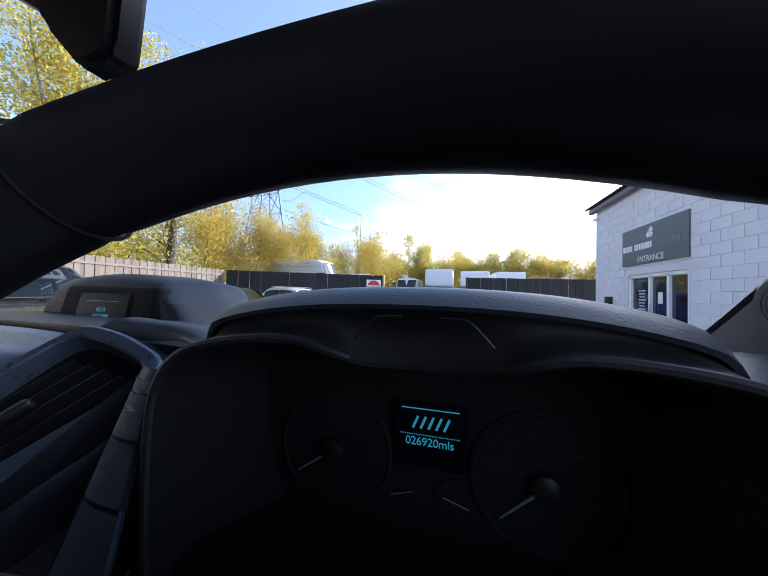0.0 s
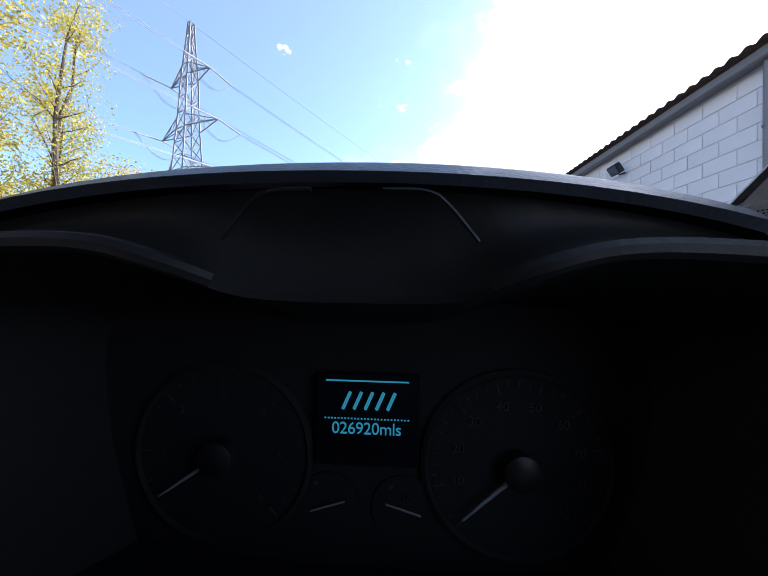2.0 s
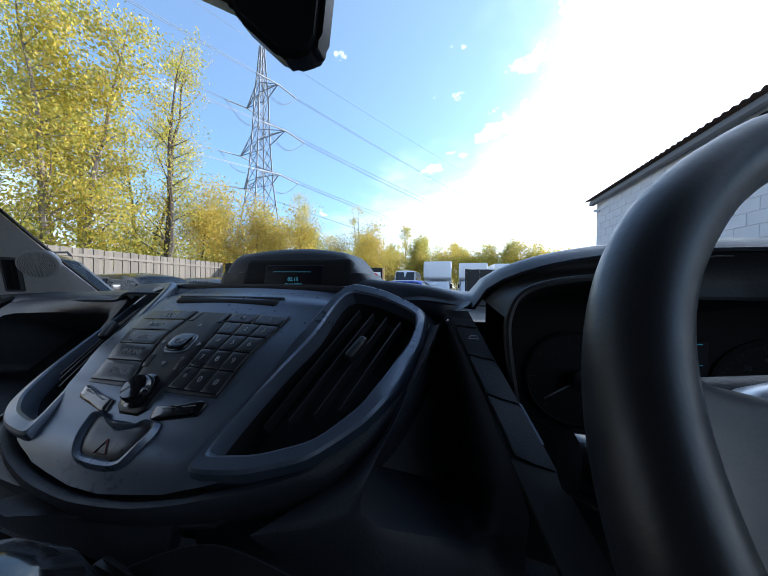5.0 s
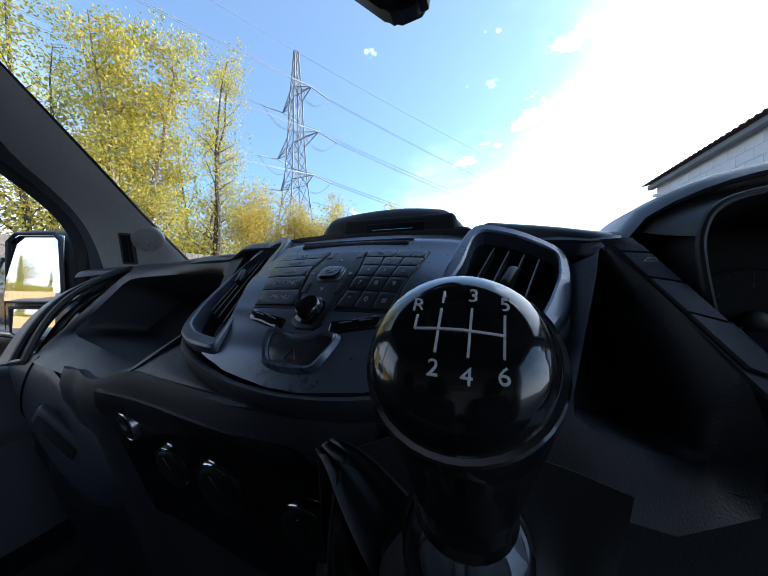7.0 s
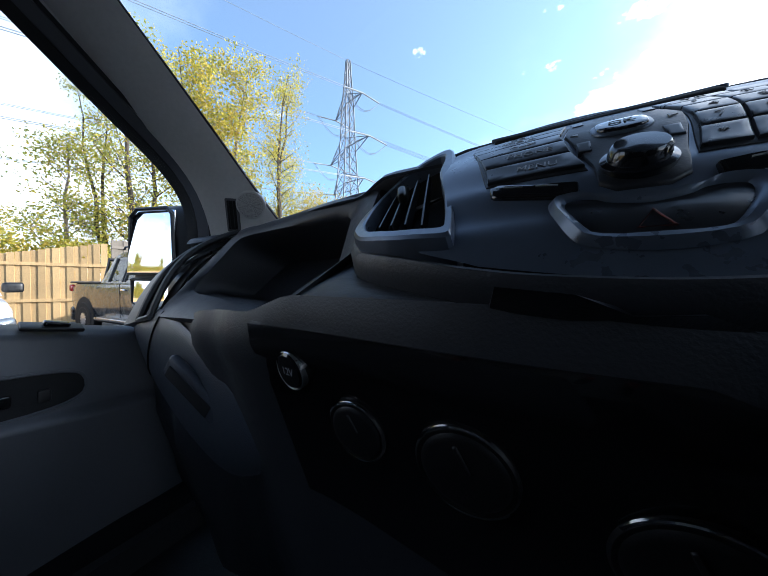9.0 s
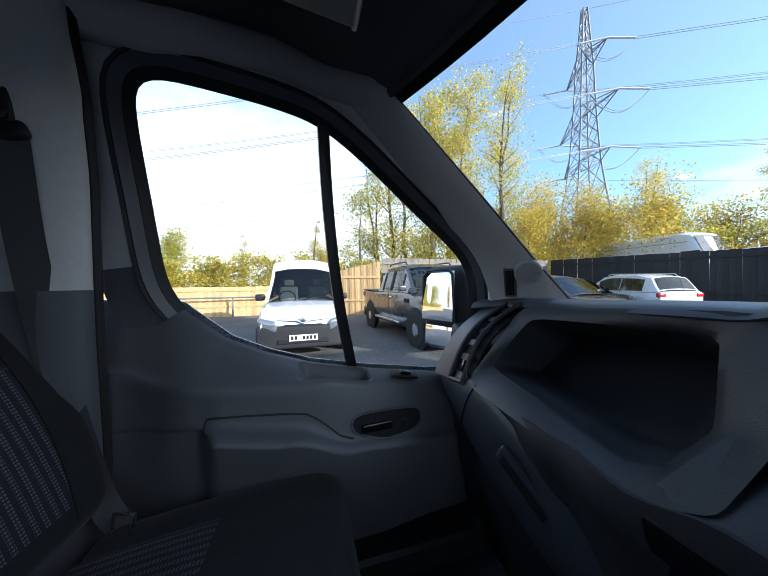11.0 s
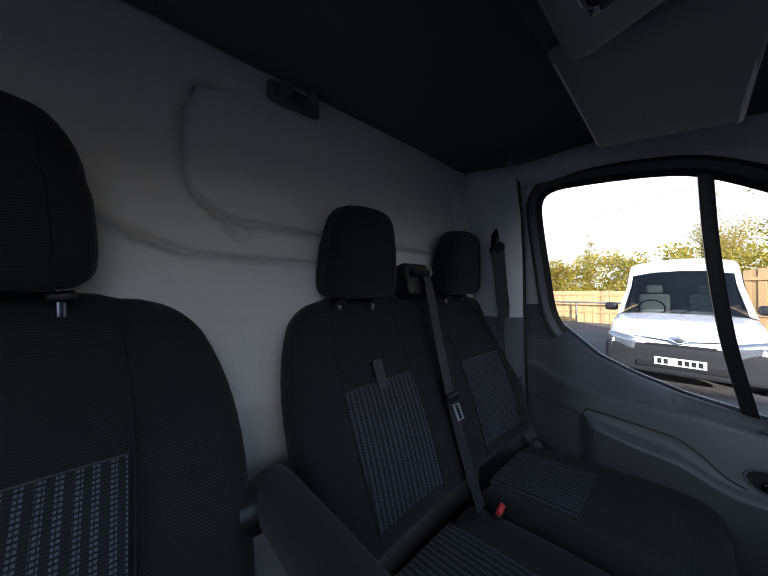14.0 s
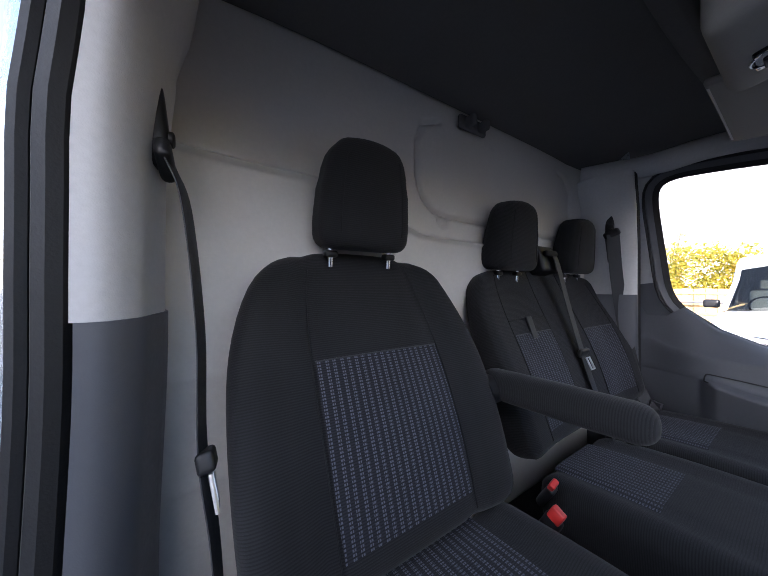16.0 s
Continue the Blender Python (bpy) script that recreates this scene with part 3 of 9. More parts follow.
def a_pillar(s):
    """s = -1 passenger side, 1 driver side."""
    inner = smooth_line([(0.872, -0.15, 1.965), (0.850, -0.085, 1.925), (0.828, 0.05, 1.78), (0.80, 0.18, 1.63), (0.775, 0.30, 1.49), (0.757, 0.40, 1.38), (0.75, 0.45, 1.30)], 6)
    outer = smooth_line([(0.925, -0.33, 1.955), (0.925, -0.22, 1.895), (0.924, -0.08, 1.785), (0.918, 0.06, 1.665), (0.905, 0.19, 1.53), (0.885, 0.235, 1.40), (0.88, 0.24, 1.28)], 6)
    n = len(inner)

    def f(i, v):
        a, b = inner[i], outer[i]
        p = a.lerp(b, v)
        bulge = math.sin(v * math.pi) * (0.030 if i < n * 0.6 else lerp(0.030, 0.004, (i - n * 0.6) / (n * 0.4)))
        return (s * (p.x - bulge * 0.8), p.y - bulge * 0.3, p.z + bulge * 0.1)

    ob = part("trim_pillar", grid(list(range(n)), [i / 10 for i in range(11)], f, thick=0.006), "pillar", angle=60)
    tagged(ob, "light grey plastic windscreen pillar trim", "pillar trim", kind="structure")
    # black edge strip at the glass
    ed = part("trim_glass_edge", tube([(s * p.x, p.y + 0.006, p.z) for p in inner], 0.004, 6), "blackp")
    tagged(ed, "black seal along the windscreen edge", "trim", kind="structure")
    # round speaker grille set in the pillar foot
    k0 = min(range(n - 1), key=lambda i: abs(f(i, 0.30)[2] - 1.470))
    c = Vector(f(k0, 0.30))
    nrm = (Vector(f(k0 + 1, 0.30)) - Vector(f(k0 - 1, 0.30))).cross(Vector(f(k0, 0.5)) - Vector(f(k0, 0.1))).normalized()
    if nrm.y > 0:
        nrm = -nrm
    c += nrm * 0.008
    rot = nrm.to_track_quat("Z", "Y").to_matrix().to_4x4()
    sp = thing("speaker_grille", "round perforated light grey speaker grille in the pillar trim", "speaker", tuple(c))
    sp.matrix_basis = Matrix.Translation(c) @ rot
    part("disc", lathe([(0.002, 0.0065), (0.030, 0.006), (0.036, 0.003), (0.037, -0.012)], 36), "pillar", sp)
    bm = bmesh.new()
    for ring in range(1, 13):
        k = ring * 7
        for j in range(k):
            a = 2 * math.pi * j / k
            r = ring * 0.00255
            bmesh.ops.create_circle(bm, cap_ends=True, segments=5, radius=0.00075, matrix=Matrix.Translation((r * math.cos(a), r * math.sin(a), 0.0069)))
    part("perforation", bm, "deep", sp, "dark round holes")
    # upright demister vent beside the grille
    k1 = min(range(n - 1), key=lambda i: abs(f(i, 0.66)[2] - 1.432))
    at = Vector(f(k1, 0.66))
    nv = (Vector(f(k1 + 1, 0.66)) - Vector(f(k1 - 1, 0.66))).cross(Vector(f(k1, 0.8)) - Vector(f(k1, 0.5))).normalized()
    nv = -nv if nv.y > 0 else nv
    dv = thing("demister_vent", "dark upright demister vent in the pillar foot", "air vent", tuple(at), group="demister vents")
    dv.matrix_basis = Matrix.Translation(at + nv * 0.007) @ nv.to_track_quat("Z", "Y").to_matrix().to_4x4()
    part("frame", rbox((0.034, 0.088, 0.010), 0.005, 4), "doorp", dv, "slate vent frame")
    part("recess", rbox((0.024, 0.076, 0.006), 0.003, 3, at=(0, 0, 0.003)), "deep", dv)
    for e in (-0.006, 0.004):
        part("vane", box((0.0016, 0.070, 0.005), (e, 0, 0.005)), "blackp", dv)


a_pillar(-1)
a_pillar(1)


def glass_x(z, s=-1):
    return s * (1.005 - (z - 1.2) * 0.107)


BELT = [(-0.72, 1.405), (-0.64, 1.40), (-0.60, 1.365), (-0.52, 1.298), (-0.42, 1.252), (-0.30, 1.213), (-0.14, 1.182), (0.08, 1.150), (0.30, 1.135)]


def belt(y):
    for (a, va), (b, vb) in zip(BELT, BELT[1:]):
        if y <= b:
            return va + (vb - va) * max(0, (y - a) / (b - a))
    return BELT[-1][1]


def passenger_door():
    door = thing("door_1", "closed passenger door with mid grey plastic lining", "van door", (-0.95, -0.2, 0.65), kind="structure")
    inv = Matrix.Translation((0.95, 0.2, -0.65))

    def put(name, bm, mt, label="", par=None, angle=35):
        bmesh.ops.transform(bm, matrix=inv, verts=bm.verts[:])
        return part(name, bm, mt, par or door, label, angle=angle)

    # lining: a sloping ledge under the glass, a fold, the face and a pocket ridge
    def f(y, v):
        zb = belt(y)
        xf = curve1([(-0.72, -0.905), (-0.56, -0.866), (-0.33, -0.868), (-0.15, -0.888), (0.1, -0.915), (0.28, -0.93)], y)
        zf = curve1([(-0.72, 1.245), (-0.62, 1.212), (-0.43, 1.194), (-0.30, 1.182), (-0.15, 1.158), (0.1, 1.128), (0.28, 1.12)], y)
        r = curve1([(-0.56, 0), (-0.50, 1), (0.3, 1)], y)
        g = curve1([(-0.32, 0.25), (-0.20, 1), (0.3, 0.8)], y)
        zr = curve1([(-0.54, 1.100), (-0.35, 1.072), (-0.2, 1.020), (0.1, 0.995), (0.3, 0.985)], y)
        key = [(0, xf - 0.05, 0.66), (0.25, xf + 0.03 * r, zr - 0.13), (0.42, xf + 0.062 * r, zr - 0.015), (0.46, xf + 0.064 * r, zr - 0.004), (0.50, xf + 0.055 * r, zr + 0.004), (0.55, xf + 0.03 * g * r + 0.004, zr + 0.012),
               (0.72, xf + 0.018 * g * r, lerp(zr, zf, 0.6)), (0.82, xf + 0.002, zf - 0.016), (0.855, xf - 0.002, zf - 0.005), (0.885, xf - 0.012, zf + 0.003), (0.94, lerp(xf, -0.975, 0.5), lerp(zf, zb, 0.55)), (0.985, -0.972, zb - 0.004), (1.0, -0.99, zb - 0.012)]
        for (a, xa, za), (b, xb, zz) in zip(key, key[1:]):
            if v <= b:
                t = (v - a) / (b - a)
                # hollow of the pull cup in the ledge
                cup = max(0.0, min(1.0, (y + 0.335) / 0.018, (-0.140 - y) / 0.018)) * max(0.0, min(1.0, (v - 0.893) / 0.012, (0.972 - v) / 0.012))
                return (lerp(xa, xb, t), y, lerp(za, zz, t) - 0.030 * cup)

    ys = [-0.785 + 1.065 * i / 150 for i in range(151)]
    vs = [0.0, 0.12, 0.25, 0.34, 0.42, 0.44, 0.46, 0.48, 0.50, 0.525, 0.55, 0.60, 0.66, 0.72, 0.77, 0.82, 0.84, 0.855, 0.87, 0.885, 0.893, 0.899, 0.905, 0.92, 0.94, 0.955, 0.960, 0.966, 0.972, 0.985, 1.0]
    put("lining", grid(ys, vs, f), "doorp", angle=75)

    def on(y, z, out=0.0):
        lo, hi = 0.5, 0.885
        for _ in range(30):
            mid = (lo + hi) / 2
            if f(y, mid)[2] < z:
                lo = mid
            else:
                hi = mid
        q = f(y, lo)
        return (q[0] + out, q[1], q[2])

    # seam round the pocket panel
    put("pocket_seam", tube([on(y, z, 0.0006) for y, z in [tuple(p) for p in smooth_line([(-0.525, 1.085), (-0.538, 1.105), (-0.536, 1.124), (-0.52, 1.130), (-0.42, 1.123), (-0.33, 1.113), (-0.305, 1.104), (-0.27, 1.080), (-0.235, 1.050), (-0.20, 1.035)], 5)]], 0.0022, 6), "rubber", "dark seam of the pocket panel")
    # window opening: black seal round both panes
    hull = [(-0.694, 1.80), (-0.697, 1.90), (-0.685, 1.922), (-0.655, 1.931), (-0.49, 1.915), (-0.37, 1.899), (-0.27, 1.875), (-0.148, 1.793), (-0.071, 1.729), (0.037, 1.641), (0.125, 1.574), (0.197, 1.513), (0.228, 1.45), (0.238, 1.33), (0.238, 1.13), (0.09, 1.145), (-0.165, 1.185), (-0.369, 1.237), (-0.50, 1.285), (-0.60, 1.342), (-0.645, 1.387), (-0.66, 1.43), (-0.675, 1.60)]
    cen = Vector((-0.25, 1.55))
    # soften the outline
    fine = []
    for i, p in enumerate(hull):
        q = hull[(i + 1) % len(hull)]
        k = max(1, int(math.dist(p, q) / 0.025))
        fine += [Vector(p).lerp(Vector(q), j / k) for j in range(k)]
    for _ in range(5):
        fine = [(fine[i - 1] + fine[i] * 2 + fine[(i + 1) % len(fine)]) / 4 for i in range(len(fine))]
    hull = [tuple(p) for p in fine]

    def ring(scale_in, scale_out, xi, xo, mt, name, label, keep=None):
        bm = bmesh.new()
        rows = []
        for t in (0, 0.5, 1):
            row = []
            for i, (y, z) in enumerate(hull):
                a, b = Vector(hull[i - 1]), Vector(hull[(i + 1) % len(hull)])
                d = (b - a).normalized()
                nrm = Vector((-d.y, d.x))
                if nrm.dot(Vector((y, z)) - cen) < 0:
                    nrm = -nrm
                o = lerp(scale_in, scale_out, t)
                q = Vector((y, z)) + nrm * o
                row.append(bm.verts.new((glass_x(q.y) + lerp(xi, xo, t), q.x, q.y)))
            rows.append(row)
        sill = [z < belt(y) + 0.05 and -0.625 < y < 0.23 for y, z in hull]
        for r0, r1 in zip(rows, rows[1:]):
            for i in range(len(hull)):
                j = (i + 1) % len(hull)
                if not (sill[i] and sill[j]) and (keep is None or keep(*hull[i])):
                    bm.faces.new((r0[i], r0[j], r1[j], r1[i]))
        bmesh.ops.delete(bm, geom=[v for v in bm.verts if not v.link_faces], context="VERTS")
        bmesh.ops.recalc_face_normals(bm, faces=bm.faces[:])
        bmesh.ops.solidify(bm, geom=bm.faces[:], thickness=0.01)
        put(name, bm, mt, label)

    ring(-0.004, 0.012, 0.006, 0.026, "rubber", "seal", "black rubber window seal")
    ring(0.012, 0.030, 0.026, 0.044, "doorp", "window_frame", "slate grey window frame")
    ring(0.030, 0.036, 0.044, 0.048, "rubber", "outer_seal", "black door aperture seal")
    corner = lambda y, z: y < -0.5 and z < 1.47
    ring(0.034, 0.105, 0.038, 0.040, "pillar", "door_frame", "grey door frame", lambda y, z: not corner(y, z))
    ring(0.034, 0.105, 0.038, 0.040, "doorp", "corner_trim", "slate grey corner trim", corner)
    pane = put("pane", grid([i / 10 for i in range(11)], [i / 6 for i in range(7)], lambda u, v: (glass_x(lerp(belt(lerp(-0.70, 0.26, u)) - 0.02, 1.95 - 0.0 * u, v)) - 0.006, lerp(-0.70, 0.26, u), lerp(belt(lerp(-0.70, 0.26, u)) - 0.02, lerp(1.95, 1.48, max(0, (u - 0.45) / 0.55)), v))), "glass", "clear door glass")
    pane.visible_shadow = False
    # upright bar between the panes
    bar = smooth_line([(-0.263, 1.90), (-0.250, 1.66), (-0.222, 1.40), (-0.180, 1.175)], 4)
    sec = [(0.0, -0.016), (0.020, -0.015), (0.024, 0.0), (0.020, 0.015), (0.0, 0.016)]
    bm = grid(list(range(len(bar))), list(range(5)), lambda i, j: (glass_x(bar[int(i)].y) + sec[int(j)][0], bar[int(i)].x + sec[int(j)][1], bar[int(i)].y))
    put("divider_bar", bm, "blackp", "black upright bar between the door panes")
    # window switch and latch recess
    sw = put("window_switch", rbox((0.036, 0.082, 0.008), 0.003, 2, at=(-0.925, -0.035, 1.1625), rot=(-9, 14, -3)), "blackp", "black window switch plate")
    put("switch_rocker", rbox((0.016, 0.036, 0.010), 0.004, 2, at=(-0.923, -0.030, 1.168), rot=(-14, 14, 0)), "gloss", "", sw)
    lat = [tuple(p) for p in smooth_line([(-0.205, 1.070), (-0.190, 1.086), (-0.13, 1.091), (-0.04, 1.084), (-0.005, 1.070), (-0.005, 1.036), (-0.05, 1.022), (-0.13, 1.026), (-0.190, 1.044), (-0.205, 1.066)], 3)]
    bm = bmesh.new()
    hub = bm.verts.new(on(-0.11, 1.052, 0.0015))
    rim = [bm.verts.new(on(y, z, 0.0025)) for y, z in lat[:-1]]
    for i in range(len(rim)):
        bm.faces.new((hub, rim[i], rim[(i + 1) % len(rim)]))
    rec = put("latch_recess", bm, "deep", "black latch recess")
    put("latch_rim", tube([on(y, z, 0.002) for y, z in lat[:-1]], 0.003, 6, closed=True), "doorp", "", rec)
    put("latch_lever", rbox((0.012, 0.090, 0.022), 0.005, 3, at=(on(-0.135, 1.056)[0] + 0.004, -0.135, 1.053), rot=(-3, 0, 10)), "gloss", "gloss black latch lever", rec)
    put("latch_keyhole", rbox((0.008, 0.016, 0.022), 0.003, 2, at=(on(-0.055, 1.05)[0] + 0.003, -0.055, 1.047)), "blackp", "", rec)
    # outer skin below the glass
    put("outer_skin", grid(ys, [0, 0.5, 1], lambda y, v: (-1.045 - 0.03 * math.sin(v * math.pi), y, lerp(0.5, belt(y) - 0.01, v)), thick=0.004), "paint_grey", "silver blue outer door skin")
    return door


passenger_door()


def b_pillar(s):
    prof = [(0.60, 0.875), (1.0, 0.862), (1.42, 0.848), (1.63, 0.846), (1.80, 0.832), (1.95, 0.800), (2.06, 0.745)]
    zs = [0.6 + 1.46 * i / 30 for i in range(31)]

    def edge(y0, dx):
        return lambda z, v: (s * (curve1(prof, z) + dx(v)), y0(v), z)

    up = [z for z in zs if 1.40 <= z <= 2.0]
    dn = [z for z in zs if z <= 1.45]
    # inner trim wraps from the bulkhead to the door opening
    key = [(0, -0.945, -0.030), (0.35, -0.86, -0.045), (0.7, -0.770, -0.030), (0.88, -0.738, -0.006), (1.0, -0.742, 0.016)]

    def wrap(z, v):
        for (a, ya, da), (b, yb, db) in zip(key, key[1:]):
            if v <= b:
                t = (v - a) / (b - a)
                return (s * (curve1(prof, z) + lerp(da, db, t)), lerp(ya, yb, t), z)

    vs = [i / 14 for i in range(15)]
    tagged(part("trim_b_pillar_upper", grid(up, vs, wrap, thick=0.006), "pillar", angle=60), "pale grey upper door pillar trim", "pillar trim", kind="structure")
    tagged(part("trim_b_pillar_lower", grid(dn, vs, lambda z, v: (wrap(z, v)[0] - s * 0.004, wrap(z, v)[1] + 0.003, z), thick=0.006), "doorp", angle=60), "slate grey lower door pillar trim", "pillar trim", kind="structure")
    # seal and painted aperture
    sealp = [(s * (curve1(prof, z) + 0.032), -0.746, z) for z in zs if z <= 1.97]
    tagged(part("trim_door_seal", tube(sealp, 0.016, 8), "rubber"), "black rubber door aperture seal", "seal", kind="structure")
    tagged(part("trim_door_seal_outer", tube([(x + s * 0.026, y - 0.010, z) for x, y, z in sealp], 0.011, 8), "rubber"), "outer black rubber door seal", "seal", kind="structure")
    tagged(part("body_pillar", grid(zs, [0, 0.3, 0.6, 1.0], lambda z, v: (s * (curve1(prof, z) + lerp(0.060, 0.118, v)), lerp(-0.752, -0.850, v), z), thick=0.004), "paint_grey", angle=50), "silver blue painted door aperture", "van body", kind="structure")
    tagged(part("body_side", grid(zs, [0, 0.3, 1.0], lambda z, v: (s * (curve1(prof, z) + 0.120 + 0.02 * math.sin(v * 3)), lerp(-0.850, -1.9, v), z), thick=0.006), "paint_grey", angle=50), "silver blue van side panel", "van body", kind="structure")


b_pillar(-1)
b_pillar(1)
for s in (-1, 1):
    rail = smooth_line([(s * 0.80, -0.93, 2.0), (s * 0.862, -0.72, 1.985), (s * 0.878, -0.55, 1.992), (s * 0.885, -0.38, 1.985), (s * 0.888, -0.25, 1.955), (s * 0.872, -0.14, 1.94), (s * 0.855, -0.09, 1.925)], 6)
    tagged(part("trim_cant_rail", tube(rail, [0.046] * (len(rail) - 6) + [0.042, 0.038, 0.034, 0.029, 0.024, 0.018], 10), "pillar", angle=60), "grey padded trim over the door opening", "trim", kind="structure")
# scuttle, cowl and side walls under the dash keep the cab closed
tagged(part("wall_firewall", box((1.9, 0.04, 0.75), (0, 0.60, 0.95), bev=0.01), "deep"), "black firewall under the dashboard", "firewall", kind="structure")
tagged(part("bonnet", rbox((1.8, 1.0, 0.10), 0.05, 8, f=lambda x, y, z: (x, y + 0.0, z - 0.25 * (y / 1.0) - 0.12 * (x / 0.9) ** 2), at=(0, 1.15, 1.12)), "paint_grey"), "silver blue van bonnet", "bonnet", kind="structure")

tagged(part("trim_door_sill", box((0.16, 1.4, 0.16), (-0.93, -0.15, 0.62), bev=0.01), "blackp"), "black plastic sill below the passenger door", "sill", kind="structure")


# ---- yard: ground, building, fences ----
def ground():
    xs = [-600, -200, -60, -30] + [-24 + 2 * i for i in range(25)] + [30, 60, 200, 600]
    ys = [-600, -200, -60, -34] + [-28 + 2 * i for i in range(40)] + [60, 90, 200, 600]
    ob = part("ground", grid(xs, ys, lambda x, y: (x, y, 0.012 * noise.noise((x * 0.3, y * 0.3, 0)) if abs(x) < 40 and abs(y) < 60 else 0.0)), "asphalt")
    tagged(ob, "worn grey asphalt of the parking yard", "ground", kind="structure")
    yard = part("yard_track", grid([-9 + 1.5 * i for i in range(15)], [17.3 + 1.5 * i for i in range(14)], lambda x, y: (x, y, 0.02)), "dirtroad")
    tagged(yard, "pale dusty track beyond the gate", "ground", kind="structure")
    vg = part("verge", grid([-60 + 3 * i for i in range(15)], [-12 + 3 * i for i in range(17)], lambda x, y: (x, y, 0.05 + 0.1 * noise.noise((x * 0.2, y * 0.2, 3)) if x < -17 else 0.03)), "verge")
    tagged(vg, "rough grass behind the fence", "grass", kind="structure")


ground()
WX = 5.0


def building():
    b = thing("building", "white painted blockwork industrial unit with a corrugated roof", "building", (WX, 3.78, 0))
    b.scale = (1, 0.945, 1.035)
    L0, L1, H = 0.6, 11.35, 4.20

    def put(name, bm, mt, label="", par=None, smooth=True):
        bmesh.ops.translate(bm, vec=(-WX, -4.0, 0), verts=bm.verts[:])
        return part(name, bm, mt, par or b, label, smooth)

    holes = [(7.30, 9.45, 0.0, 2.03), (4.42, 5.25, 1.02, 1.98)]
    bm = bmesh.new()
    ys = sorted({L0, L1, *[h[0] for h in holes], *[h[1] for h in holes]})
    zs = sorted({0, H, *[h[2] for h in holes], *[h[3] for h in holes]})
    for y0, y1 in zip(ys, ys[1:]):
        for z0, z1 in zip(zs, zs[1:]):
            my, mz = (y0 + y1) / 2, (z0 + z1) / 2
            if any(a < my < c and d < mz < e for a, c, d, e in holes):
                continue
            box((0.30, y1 - y0, z1 - z0), (WX + 0.155, my, mz), bm=bm)
    wall = put("wall", bm, "joint", "", None, False)
    put("end_wall", box((9.0, 0.25, H + 0.02), (WX + 4.5, L1 - 0.13, (H + 0.02) / 2)), "wall")
    put("back_room", box((0.1, L1 - L0, H), (WX + 6, (L0 + L1) / 2, H / 2)), "deep")
    put("end_wall", box((9.0, 0.25, H + 0.02), (WX + 4.55, L0 + 0.13, (H + 0.02) / 2)), "wall")
    # roof: corrugated sheets with a wavy eave
    n = 150
    bm = bmesh.new()
    rows = []
    for xi in (WX - 0.28, WX + 2.2, WX + 5.0):
        row = []
        for j in range(n * 4):
            y = lerp(L0 - 0.2, L1 + 0.25, j / (n * 4 - 1))
            z = H + 0.14 + (xi - WX + 0.28) * 0.22 + 0.022 * math.cos(2 * math.pi * y / 0.172)
            row.append(bm.verts.new((xi, y, z)))
        rows.append(row)
    for r0, r1 in zip(rows, rows[1:]):
        for j in range(len(r0) - 1):
            bm.faces.new((r0[j], r0[j + 1], r1[j + 1], r1[j]))
    bmesh.ops.solidify(bm, geom=bm.faces[:], thickness=0.02)
    put("roof", bm, "roof", "brown corrugated roof sheets")
    put("gutter", box((0.16, L1 - L0 + 0.3, 0.14), (WX - 0.10, (L0 + L1) / 2, H + 0.04), bev=0.02), "pipe", "grey gutter under the eave")
    dp = put("downpipe", tube([(WX - 0.07, 3.74, H), (WX - 0.07, 3.74, 0.1)], 0.045, 10), "pipe", "grey plastic downpipe")
    for z in (3.4, 2.0, 0.8):
        put("pipe_clip", lathe([(0.052, -0.02), (0.056, 0), (0.052, 0.02)], 12, (WX - 0.07, 3.74, z)), "pipe", "", dp)
    # entrance: white frame, two side lights and a door
    ent = put("entrance", box((0.10, 2.15, 0.09), (WX + 0.08, 8.375, 1.985), bev=0.01), "pvc", "white framed glazed entrance")
    for y in (7.335, 7.95, 8.60, 9.415):
        put("mullion", box((0.10, 0.075, 2.0), (WX + 0.08, y, 1.0), bev=0.01), "pvc", "", ent)
    for y in (7.335, 9.05):
        put("rail", box((0.09, 0.6 if y > 8 else 0.1, 0.07), (WX + 0.082, y, 0.08)), "pvc", "", ent)
    put("door_leaf", box((0.05, 0.60, 0.12), (WX + 0.085, 8.275, 0.12), bev=0.01), "pvc", "", ent)
    put("door_handle", tube([(WX + 0.01, 8.52, 0.9), (WX + 0.01, 8.52, 1.3)], 0.012, 6), "steel", "", ent)
    for y, w in ((7.64, 0.55), (8.275, 0.58), (9.0, 0.76)):
        put("pane", box((0.012, w, 1.86), (WX + 0.10, y, 1.0)), "glass_dark", "dark glass pane", ent)
    for k in range(9):
        put("notice_line", box((0.004, 0.30 - 0.05 * (k % 3), 0.022), (WX + 0.092, 9.0, 1.62 - k * 0.075)), "white", "small unreadable white notice line", ent)
    put("notice", box((0.004, 0.16, 0.26), (WX + 0.092, 8.30, 1.45)), "white", "white paper notice", ent)
    win = put("window", box((0.09, 0.83, 0.07), (WX + 0.07, 4.835, 1.945), bev=0.01), "pvc", "white framed window")
    put("frame_bottom", box((0.09, 0.83, 0.07), (WX + 0.07, 4.835, 1.055), bev=0.01), "pvc", "", win)
    for y in (4.455, 5.215):
        put("frame_side", box((0.09, 0.07, 0.83), (WX + 0.07, y, 1.50), bev=0.01), "pvc", "", win)
